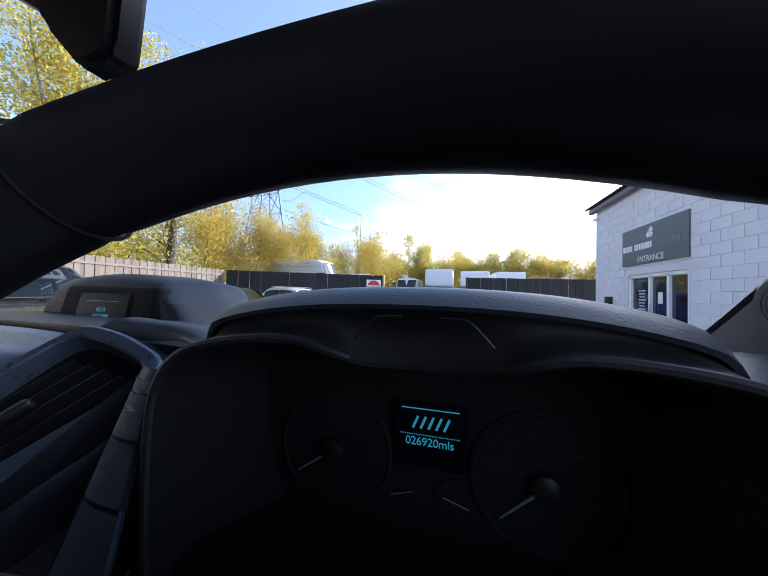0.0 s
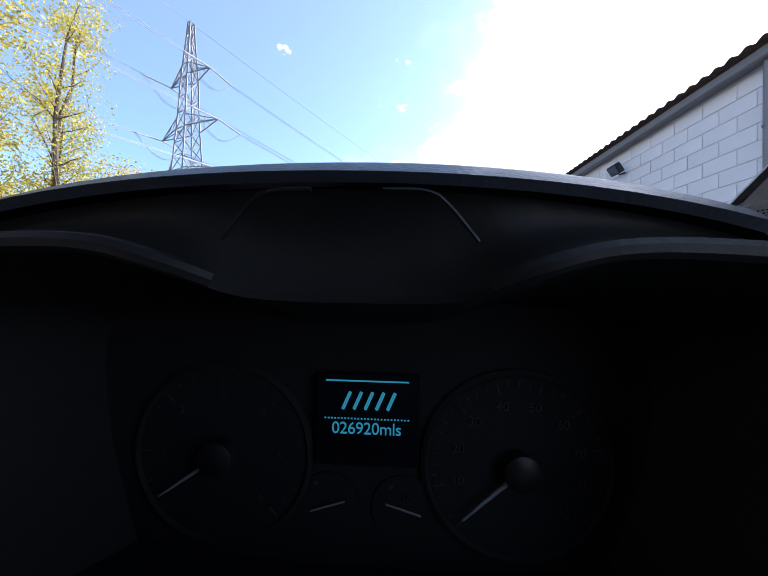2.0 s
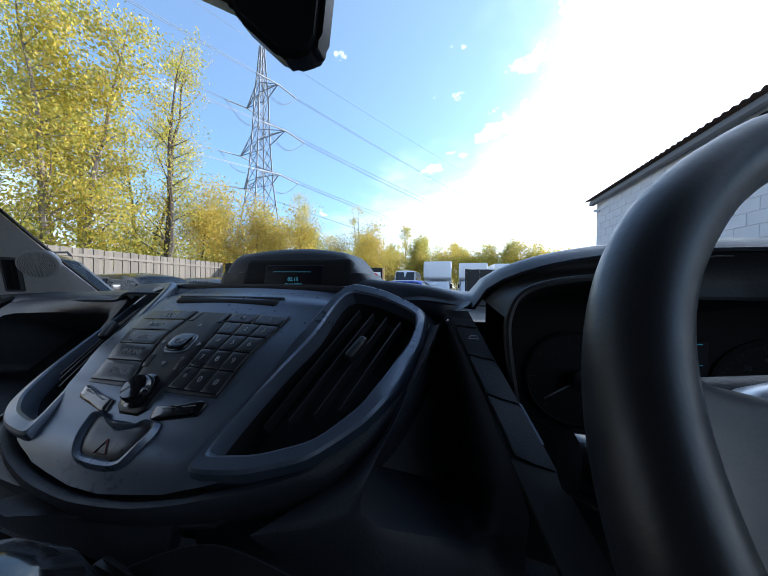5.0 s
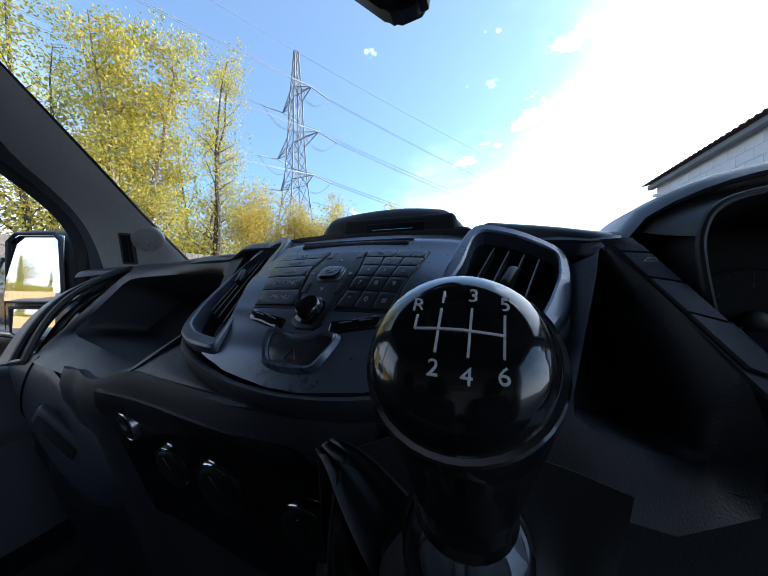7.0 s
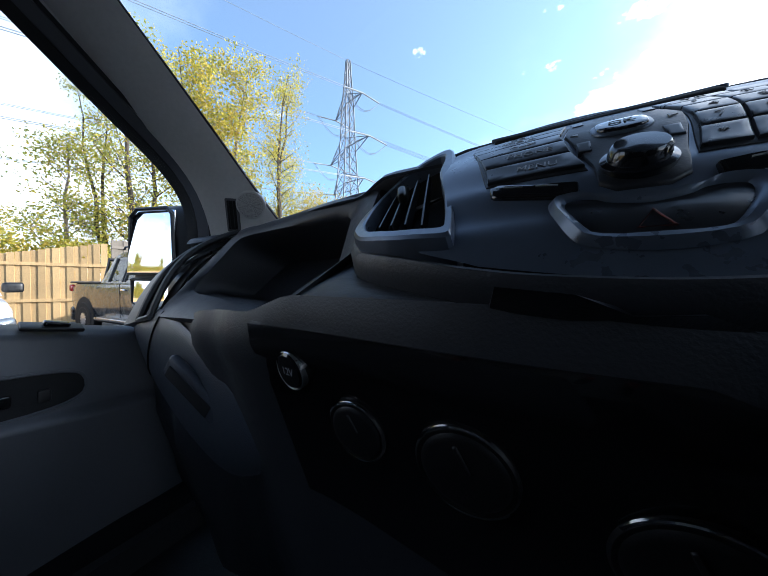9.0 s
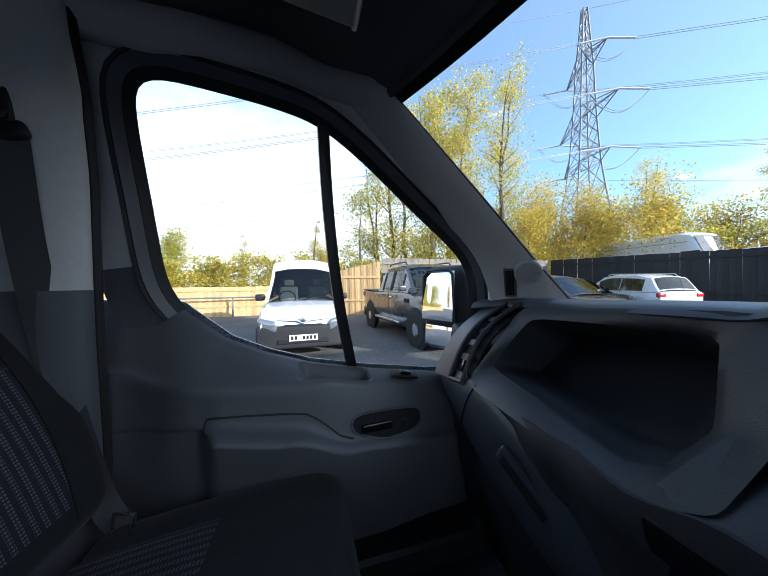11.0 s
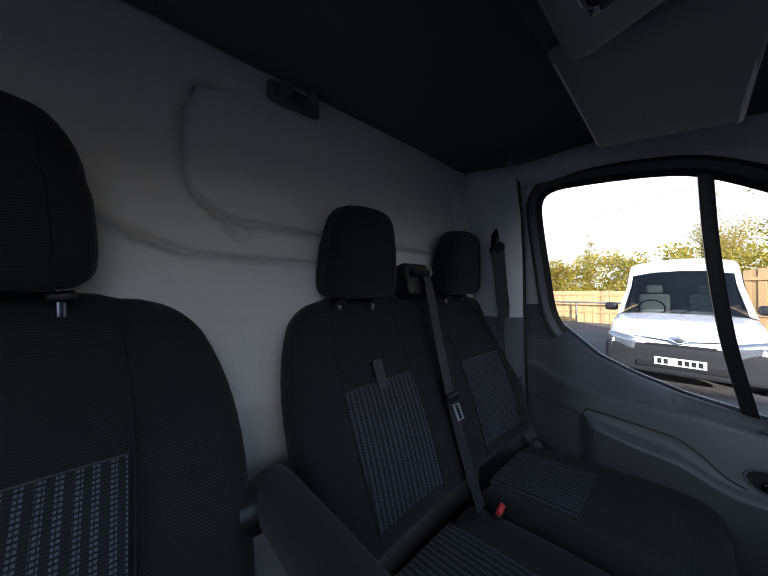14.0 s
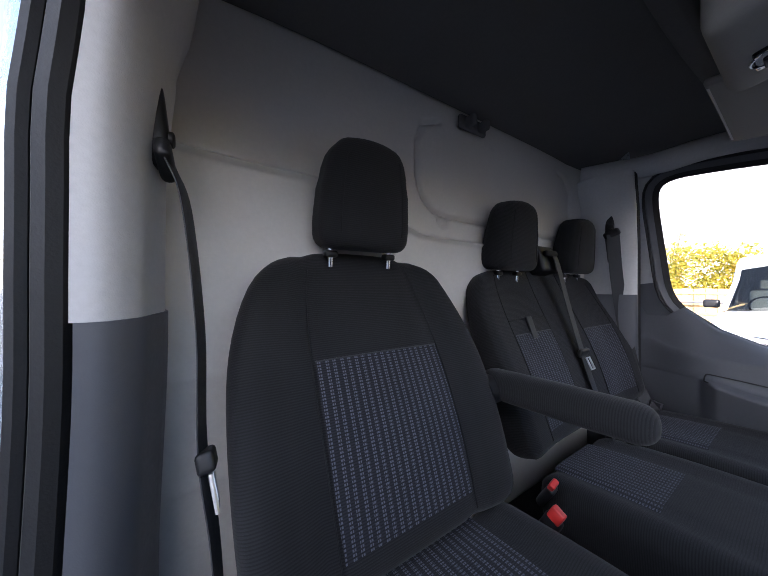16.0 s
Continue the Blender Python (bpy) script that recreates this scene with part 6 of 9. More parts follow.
def heater_panel():
    def face(x, z, out=0.006):
        q = dash_low(x, max(0.0, (1.235 - z) / 0.515))
        return Vector((x, q[1] - out, z))

    def sheet(u, v):
        x = lerp(-0.33, 0.005, u) + 0.03 * v * (1 - u)
        z = lerp(1.216, 1.05, v) - (0.03 * max(0, u - 0.85) / 0.15) * (1 - v)
        return face(x, z)

    pl = dpart("heater_panel", grid([i / 24 for i in range(25)], [i / 10 for i in range(11)], sheet, thick=0.006), "gloss", "gloss black heater panel", angle=60)
    rim = [sheet(0, 1), sheet(0, 0.5), sheet(0, 0.05)] + [sheet(i / 10, 0) for i in range(11)] + [sheet(1, 0.5), sheet(1, 1)]
    dpart("panel_edge", tube([p + Vector((0, -0.001, 0)) for p in rim], 0.0022, 6), "dash", "", pl)
    for cx, cz, r in ((-0.222, 1.142, 0.025), (-0.140, 1.146, 0.030), (-0.045, 1.130, 0.030)):
        c = face(cx, cz, 0.012)
        m = frame_on(c, (1, 0, 0), (0, -0.25, 0.97))
        kn = part("heater_knob", lathe([(r, -0.004), (r, 0.003), (r * 0.95, 0.0045), (r * 0.86, 0.004), (r * 0.80, 0.0055), (r * 0.72, 0.006), (0.001, 0.006)], 40), "blackp", pl, "round black heater knob")
        kn.matrix_basis = _di @ m
        for a0, a1 in ((60, 150), (240, 325)):
            part("knob_arc", tube([(r * 0.985 * math.cos(radians(lerp(a0, a1, k / 12))), r * 0.985 * math.sin(radians(lerp(a0, a1, k / 12))), 0.0035) for k in range(13)], 0.0011, 6), "chrome", kn, "thin chrome arc")
        part("knob_bar", rbox((r * 0.10, r * 0.6, 0.003), 0.001, 2, at=(0, r * 0.35, 0.0058), rot=(0, 0, 25)), "blackp", kn)
    c = face(-0.283, 1.180, 0.012)
    m = _di @ frame_on(c, (0.99, -0.12, 0), (0, -0.25, 0.97))
    sk = part("socket_cap", lathe([(0.0165, -0.004), (0.0165, 0.003), (0.0140, 0.0048), (0.001, 0.0048)], 36), "gloss", pl, "round 12V socket cap")
    sk.matrix_basis = m
    part("socket_ring", lathe([(0.0175, -0.003), (0.0177, 0.003), (0.0170, 0.0040), (0.0166, 0.003), (0.0166, -0.003)], 36), "steel", sk)
    text("print", "12V", 0.0095, "dim_print", sk, pose(0, 0, 0.0052), depth=0.0002)


heater_panel()


def gear_lever():
    g = thing("gear_lever", "black gear lever with a glossy knob and leather gaiter", "gear lever", (0.056, -0.054, 1.10))
    inv = Matrix.Translation((-0.10, 0.06, -1.10))

    def put(name, bm, mt, label="", par=None, angle=40):
        bmesh.ops.transform(bm, matrix=inv, verts=bm.verts[:])
        return part(name, bm, mt, par or g, label, angle=angle)

    axis = [Vector((0.10, 0.02, 1.06)), Vector((0.112, -0.055, 1.18)), Vector((0.133, -0.102, 1.25))]

    def gaiter(i, j):
        t = i / 24
        p = axis[0].lerp(axis[1], t) if t < 0.6 else axis[0].lerp(axis[1], 0.6).lerp(axis[2], (t - 0.6) / 0.4)
        a = 2 * math.pi * j / 48
        r = curve1([(0, 0.105), (0.25, 0.075), (0.6, 0.042), (1.0, 0.020)], t)
        r *= 1 + (0.16 * math.sin(a * 4 + 1.2 * t) + 0.06 * math.sin(a * 9 + t * 6)) * (1 - t) + 0.04 * math.sin(t * 40)
        return p + Vector((r * math.cos(a), r * math.sin(a) * 0.9, r * math.sin(a) * 0.35))

    put("gaiter", grid(list(range(25)), list(range(49)), gaiter), "leather", "folded black leather gaiter", angle=70)
    put("collar", lathe([(0.020, -0.010), (0.022, 0), (0.021, 0.012), (0.018, 0.020), (0.016, 0.024)], 28, (0.134, -0.105, 1.252), (20, 0, 0)), "chrome", "chrome collar")
    kn = put("knob", tube([(0.134, -0.108, 1.262), (0.134, -0.112, 1.280), (0.134, -0.118, 1.299), (0.134, -0.1265, 1.3145), (0.134, -0.134, 1.323), (0.1337, -0.1400, 1.3278)], [0.0140, 0.0165, 0.0200, 0.0222, 0.0222, 0.0202], 32), "gloss", "glossy black knob", None, 70)
    fm = inv @ frame_on(Vector((0.1337, -0.1403, 1.3280)), (1.0, -0.05, 0.0), Vector((0.03, 0.62, 0.78))) @ Matrix.Scale(0.83, 4)
    cap = part("knob_cap", lathe([(0.0240, -0.012), (0.0243, 0.0), (0.0232, 0.0050), (0.0205, 0.0088), (0.0150, 0.0118), (0.0080, 0.0133), (0.001, 0.0137)], 40), "gloss", kn, "domed gloss black shift pattern cap", angle=70)
    cap.matrix_basis = fm
    ring = part("knob_ring", tube([(0.0246 * math.cos(a), 0.0246 * math.sin(a), 0.0002) for a in [2 * math.pi * i / 40 for i in range(40)]], 0.0013, 6, closed=True), "chrome", kn, "thin chrome ring")
    ring.matrix_basis = fm

    def dome(u, v):
        r = math.hypot(u, v)
        return Vector((u, v, 0.0141 - 0.0024 * (r / 0.015) ** 2))

    for nm, u, v in (("1", -0.0065, 0.0105), ("3", 0.0015, 0.0115), ("5", 0.0095, 0.0095), ("2", -0.0065, -0.0105), ("4", 0.0015, -0.0115), ("6", 0.0095, -0.0100), ("R", -0.0135, 0.0080)):
        text("print", nm, 0.0055, "white", kn, fm @ Matrix.Translation(dome(u * 0.9 + 0.003, v * 0.9)), depth=0.0003)
    for pts in ([(-0.0065, 0.0065), (-0.0065, -0.0065)], [(0.0015, 0.007), (0.0015, -0.007)], [(0.0095, 0.006), (0.0095, -0.006)], [(-0.0130, 0.0045), (-0.0130, 0.0)], [(-0.0130, 0.0), (-0.006, 0.0), (0.0, 0.0), (0.0095, 0.0)]):
        ln = part("pattern_line", tube([dome(u * 0.9 + 0.003, v * 0.9) for u, v in pts], 0.0004, 4), "white", kn)
        ln.matrix_basis = fm


def gaiter_skirt():
    """Soft leather hung from the edge of the opening to the lever."""
    edge = smooth_line([(0.165, -0.030, 1.240), (0.127, -0.025, 1.246), (0.067, -0.022, 1.248), (0.030, -0.033, 1.241), (0.012, -0.046, 1.229), (0.018, -0.072, 1.190), (0.032, -0.100, 1.140), (0.050, -0.125, 1.100)], 6)
    top = Vector((0.090, -0.097, 1.238))
    n = len(edge) - 1

    def f(i, v):
        p = edge[int(i)]
        q = top + (p - top).normalized() * 0.020
        r = p.lerp(q, v)
        fold = (0.011 * abs(math.sin(i / n * 13)) + 0.003 * math.sin(i / n * 43 + 5 * v)) * math.sin(v * math.pi) ** 0.6
        return r + Vector((-0.5 * fold, -0.5 * fold, -0.060 * math.sin(v * math.pi) ** 0.7 + fold))

    # the peak of the leather and its two creased edges
    e1 = smooth_line([(-0.004, -0.048, 1.238), (0.006, -0.050, 1.2255), (0.016, -0.054, 1.212), (0.032, -0.060, 1.196), (0.060, -0.067, 1.168), (0.085, -0.074, 1.140)], 5)
    e2 = smooth_line([(-0.006, -0.047, 1.236), (-0.002, -0.050, 1.215), (0.004, -0.056, 1.190), (0.018, -0.064, 1.165), (0.040, -0.072, 1.140), (0.060, -0.078, 1.115)], 5)
    e3 = smooth_line([(0.004, -0.040, 1.243), (0.024, -0.040, 1.238), (0.045, -0.043, 1.228), (0.070, -0.048, 1.212), (0.095, -0.055, 1.190), (0.115, -0.062, 1.165)], 5)

    def drape(i, v):
        a, b, c = e2[int(i)], e1[int(i)], e3[int(i)]
        t = i / (len(e1) - 1)
        p = a.lerp(b, v) if v <= 1 else b.lerp(c, v - 1)
        dip = math.sin((v % 1.0) * math.pi) * (0.014 * t + 0.002)
        ripple = 0.0022 * math.sin(v * 16) * (1 - t) if v > 1 else 0.0
        return p + Vector((0, 1, -0.4)) * dip + Vector((0, -1, 0.6)) * ripple

    dpart("gaiter_peak", grid(list(range(len(e1))), [i / 12 for i in range(25)], drape, thick=0.0015), "skirt", "creased black leather peak", angle=70)
    dpart("gaiter_skirt", grid(list(range(n + 1)), [i / 16 for i in range(17)], f, thick=0.0015), "skirt", "soft black leather skirt round the lever", angle=70)


gear_lever()
gaiter_skirt()
dpart("lever_shelf", rbox((0.34, 0.16, 0.05), 0.018, 5, at=(0.14, 0.050, 1.08), rot=(8, 0, 6)), "deep", "charcoal shelf round the gear lever", angle=60)


def steering_wheel():
    C = Vector((0.454, -0.066, 1.354))
    tilt = 30.7
    w = thing("steering_wheel", "black leather steering wheel with silver spokes", "steering wheel")
    w.matrix_basis = pose(*C, 90 - tilt, 0, 0)   # local x right, y up the wheel, z towards the driver
    R, r = 0.180, 0.0160
    bm = bmesh.new()
    N = 128
    rings = []
    for i in range(N):
        a = 2 * math.pi * i / N
        rr = r * (1 + 0.10 * math.exp(-(((math.degrees(a) - 35) % 360) / 14) ** 2) + 0.10 * math.exp(-(((math.degrees(a) - 145)) / 14) ** 2))
        seam = min(abs(math.degrees(a) - d) for d in (62, 118, 200, 340))
        if seam < 1.6:
            rr *= 0.95
        ring = []
        for j in range(20):
            b = 2 * math.pi * j / 20
            q = (R + rr * math.cos(b) * 0.95)
            ring.append(bm.verts.new((q * math.cos(a), q * math.sin(a), rr * 1.12 * math.sin(b))))
        rings.append(ring)
    for i in range(N):
        for j in range(20):
            bm.faces.new((rings[i][j], rings[(i + 1) % N][j], rings[(i + 1) % N][(j + 1) % 20], rings[i][(j + 1) % 20]))
    part("rim", bm, "leather", w, "black stitched leather rim", angle=70)
    for d in (62, 118, 200, 340):
        a = radians(d)
        part("rim_seam", tube([((R + 1.005 * r * math.cos(b) * 0.95) * math.cos(a), (R + 1.005 * r * math.cos(b) * 0.95) * math.sin(a), r * 1.125 * math.sin(b)) for b in [2 * math.pi * j / 24 for j in range(24)]], 0.0007, 5, closed=True), "deep", w, "stitched seam")
    # the hub is dished below the rim
    part("airbag_pad", rbox((0.125, 0.155, 0.07), 0.024, 8, f=lambda x, y, z: (x * (1 - 3.6 * max(0, y) - 0.6 * min(0, y)), y - 0.9 * x * x, z + 0.010 - 1.4 * (x * x + y * y)), at=(0, -0.016, -0.034)), "pad", w, "black grained airbag pad", angle=70)
    part("emblem", rbox((0.062, 0.026, 0.006), 0.003, 3, f=lambda x, y, z: (x, y * math.sqrt(max(0, 1 - (x / 0.032) ** 2)), z), at=(0, -0.01, 0.010)), "chrome", w, "plain oval emblem")
    part("hub", lathe([(0.06, -0.10), (0.07, -0.06), (0.07, -0.04)], 32), "blackp", w)
    for s in (-1, 1):
        sp = part("spoke", rbox((0.100, 0.100, 0.024), 0.010, 8, f=lambda x, y, z: (s * x, y * (1 - 2.6 * x) * (1 - 0.35 * max(0, x / 0.05) ** 4), z - 0.06 * max(0, x)), at=(s * 0.084, 0.002, -0.040), k=4), "bright", w, "bright satin silver spoke", angle=70)
        part("spoke_back", rbox((0.110, 0.108, 0.030), 0.012, 6, f=lambda x, y, z: (s * x, y * (1 - 2.4 * x), z), at=(s * 0.086, 0.004, -0.060), k=3), "pad", sp, "black grained spoke backing", angle=70)
        part("switch_pod", lathe([(0.036, -0.004), (0.036, 0.003), (0.033, 0.007), (0.023, 0.009), (0.001, 0.009)], 32, (s * 0.080, 0.002, -0.028)), "gloss", sp, "round gloss black switch pod", angle=50)
        part("switch_key", lathe([(0.012, 0), (0.012, 0.003), (0.010, 0.0045), (0.001, 0.0045)], 24, (s * 0.080, 0.002, -0.0195)), "button", sp)
        for dx, dy in ((-0.021, 0), (0.021, 0), (0, 0.021), (0, -0.021)):
            part("switch_mark", rbox((0.007, 0.0014, 0.0012), 0.0004, 1, at=(s * 0.080 + dx, 0.002 + dy, -0.0188), rot=(0, 0, 90 if dx else 0)), "dim_print", sp)
        text("print", "OK", 0.008, "dim_print", sp, pose(s * 0.080, 0.002, -0.0148), depth=0.0002)
        part("grip_web", rbox((0.074, 0.070, 0.028), 0.013, 6, f=lambda x, y, z: (x, y * (1 + 8 * max(0, x * s)), z + 0.50 * x * s), at=(s * 0.146, 0.004, -0.018), k=4), "leather", w, "", angle=70)
    part("lower_spoke", rbox((0.075, 0.10, 0.026), 0.011, 4, f=lambda x, y, z: (x, y, z - 0.25 * y), at=(0, -0.132, -0.018)), "bright", w, "satin silver lower spoke", angle=70)


steering_wheel()


def column():
    c = thing("steering_column", "black steering column shroud with two stalks", "steering column", (0.455, 0.035, 1.275))
    part("shroud", rbox((0.13, 0.17, 0.10), 0.03, 5, at=(0, 0.0, 0.0), rot=(-24, 0, 0)), "dash", c, "", angle=70)
    for s in (-1, 1):
        stalk = part("stalk", tube([(s * 0.05, -0.035, 0.03), (s * 0.10, -0.045, 0.045), (s * 0.17, -0.050, 0.055), (s * 0.185, -0.050, 0.057)], [0.010, 0.012, 0.016, 0.010], 10), "blackp", c, "black control stalk", angle=70)
        part("stalk_end", lathe([(0.016, 0), (0.017, 0.004), (0.014, 0.014), (0.001, 0.015)], 16, (s * 0.172, -0.050, 0.055), (0, s * 80, 0)), "gloss", stalk)
        part("stalk_mark", rbox((0.022, 0.002, 0.008), 0.0008, 1, at=(s * 0.135, -0.064, 0.054), rot=(0, -s * 8, 0)), "dim_print", stalk, "small grey symbol")
    part("ignition", lathe([(0.014, 0), (0.014, 0.014), (0.011, 0.017), (0.001, 0.017)], 20, (0.07, -0.055, -0.005), (75, 0, 25)), "steel", c, "steel ignition barrel")


column()


# ---- seats ----
def back_shape(w, h, t, narrow=0.66, bol=0.030, groove=0.010):
    def f(x, y, z):
        s = z / h
        ws = 1.02 - (1.02 - narrow) * (max(0, s + 0.05) / 0.55) ** 2.6 - 0.07 * (max(0, -s) / 0.5) ** 2
        e = min(1, abs(x) / (w / 2))
        Y = y * (1 - 0.22 * (s + 0.5))
        if y > 0:
            Y += bol * max(0, (e - 0.55) / 0.45) ** 1.3 * (0.4 + 0.6 * math.cos(min(1, max(0, s + 0.2)) * 1.5))
            Y += 0.012 * math.cos(s * 5 + 0.8) - groove * math.exp(-((e - 0.60) / 0.035) ** 2)
        return (x * ws, Y, z - 0.055 * e ** 3 * max(0, s * 2))

    return f


def patch(us, vs, f, lift):
    """A cloth panel that follows a shaped surface, a little proud of it."""
    return grid(us, vs, lambda u, v: Vector(f(u, v)) + Vector(lift), thick=0.0)


def headrest(par, x, z, y, s=1.0, gap=0.077):
    def shape(x, y, z):
        t = z / 0.240
        k = curve1([(-0.5, 0.97), (-0.25, 1.0), (0.0, 0.97), (0.25, 0.88), (0.5, 0.74)], t)
        return (x * k, y * (1 - 0.30 * (t + 0.5)) + (0.012 * (1 - (x / 0.11) ** 2) if y > 0 else 0) + 0.015 * z, z - 0.010 * (x / 0.11) ** 2 * max(0, t) * 2)

    hr = part("headrest", rbox((0.226 * s, 0.108, 0.240), 0.032, 7, f=shape, k=4), "cloth", par, "black ribbed cloth headrest", angle=70)
    for e in (-1, 1):
        part("headrest_seam", tube([Vector(shape(e * 0.076, 0.054, -0.085 + 0.170 * i / 12)) + Vector((0, 0.0005, 0)) for i in range(13)], 0.0013, 5), "deep", hr)
    uv_planar(hr, (1, 0, 0), (0, 0.2, 1))
    hr.matrix_basis = pose(x, y, z + 0.133, -6, 0, 0)
    for k in (-1, 1):
        part("post", tube([(k * gap, 0, -0.16), (k * gap, 0, -0.09)], 0.0065, 12), "chrome", hr, "chrome headrest post")
        part("post_guide", rbox((0.030, 0.024, 0.016), 0.006, 2, at=(k * gap, 0, -0.131), k=3), "blackp", hr, "black plastic post guide")
    return hr


def seat_back(par, w, h, t, base, lean, inserts, narrow, seams, groove=0.010):
    """base: foot of the backrest in the thing's frame; inserts: (x0, x1, z0, z1) from the middle of the panel."""
    holder = part("backrest", rbox((w, t, h), 0.05, 14, f=back_shape(w, h, t, narrow, 0.030, groove), k=4), "cloth", par, "black ribbed cloth backrest", angle=70)
    uv_planar(holder, (1, 0, 0), (0, 0, 1))
    holder.matrix_basis = Matrix.Translation(base) @ pose(0, 0, 0, lean, 0, 0) @ Matrix.Translation((0, 0, h / 2))
    sh = back_shape(w, h, t, narrow, 0.030, groove)
    front = lambda x, z: sh(x, t / 2, z)
    for x0, x1, z0, z1 in inserts:
        us = [lerp(x0, x1, i / 12) for i in range(13)]
        vs = [lerp(z0, z1, i / 16) for i in range(17)]
        ins = part("insert", patch(us, vs, front, (0, 0.0025, 0)), "cloth_dash", holder, "dark cloth insert with rows of pale dashes", angle=70)
        uv_planar(ins, (1, 0, 0), (0, 0, 1))
        loop = [front(u, z1) for u in us] + [front(x1, v) for v in reversed(vs)][1:] + [front(u, z0) for u in reversed(us)][1:]
        part("piping", tube([Vector(p) + Vector((0, 0.003, 0)) for p in [front(u, z1) for u in us]], 0.0016, 5), "webbing", holder)
    for x, z0, z1 in seams:
        part("seam", tube([Vector(front(x, lerp(z0, z1, i / 14))) + Vector((0, 0.001, 0)) for i in range(15)], 0.0012, 5), "deep", holder)
    return holder, front


def cushion(par, w, d, h, at, ins, pitch=4):
    def f(x, y, z):
        e = min(1, abs(x) / (w / 2))
        Z = z
        if z > 0:
            Z += 0.020 * max(0, (e - 0.6) / 0.4) ** 1.5 - 0.006 * math.exp(-((e - 0.62) / 0.05) ** 2) + 0.012 * math.cos(y / d * 3)
            Z -= 0.05 * max(0, y / d - 0.30) ** 1.5 * 3
        return (x * (1 + 0.04 * y / d), y, Z)

    cs = part("seat_cushion", rbox((w, d, h), 0.055, 10, f=f, k=4), "cloth", par, "black ribbed cloth seat cushion", angle=70)
    uv_planar(cs, (1, 0, 0), (0, 1, 0))
    cs.matrix_basis = pose(*at, pitch, 0, 0)
    x0, x1, y0, y1 = ins
    us = [lerp(x0, x1, i / 10) for i in range(11)]
    vs = [lerp(y0, y1, i / 12) for i in range(13)]
    q = part("insert", patch(us, vs, lambda u, v: f(u, v, h / 2), (0, 0, 0.0025)), "cloth_dash", cs, "dark cloth insert with rows of pale dashes", angle=70)
    uv_planar(q, (1, 0, 0), (0, 1, 0))
    return cs


def driver_seat():
    s = thing("driver_seat", "black cloth driver's seat with a folding armrest", "van seat", (0.425, -0.62, 0.63))
    bk, fr = seat_back(s, 0.56, 0.62, 0.106, (0.006, -0.088, 0.345), 22.5, [(-0.143, 0.143, -0.25, 0.052)], 0.80, [(-0.149, -0.28, 0.255), (0.149, -0.28, 0.255)])
    headrest(s, 0.008, 0.906, -0.258)
    cushion(s, 0.54, 0.52, 0.15, (0, 0.155, 0.285), (-0.15, 0.15, -0.24, 0.06))
    arm = part("armrest", rbox((0.068, 0.34, 0.075), 0.030, 6, f=lambda x, y, z: (x, y, z * (1 - 0.5 * max(0, y))), at=(-0.312, 0.005, 0.592), rot=(3, 0, 0), k=4), "cloth", s, "black cloth armrest", angle=70)
    uv_planar(arm, (1, 0, 0), (0, 1, 0))
    part("arm_hinge", lathe([(0.035, -0.03), (0.037, 0), (0.035, 0.03)], 20, (-0.285, -0.135, 0.575), (0, 90, 0)), "blackp", s)
    part("seat_base", rbox((0.46, 0.46, 0.26), 0.03, 4, at=(0, 0.14, 0.13)), "blackp", s, "black seat base")
    part("side_cover", rbox((0.035, 0.44, 0.14), 0.015, 4, at=(0.265, 0.10, 0.265)), "blackp", s, "black plastic side cover")
    part("recline_knob", lathe([(0.03, 0), (0.03, 0.015), (0.025, 0.02), (0.001, 0.02)], 20, (0.285, -0.03, 0.29), (0, 90, 0)), "blackp", s)
    bs = part("buckle_stalk", rbox((0.022, 0.035, 0.12), 0.009, 3, at=(-0.285, 0.0, 0.305), rot=(-25, -6, 0)), "blackp", s, "black belt buckle")
    part("buckle_button", rbox((0.016, 0.026, 0.030), 0.004, 2, at=(-0.286, 0.028, 0.366), rot=(-25, -6, 0)), "red", bs, "red release button")
    return s


driver_seat()


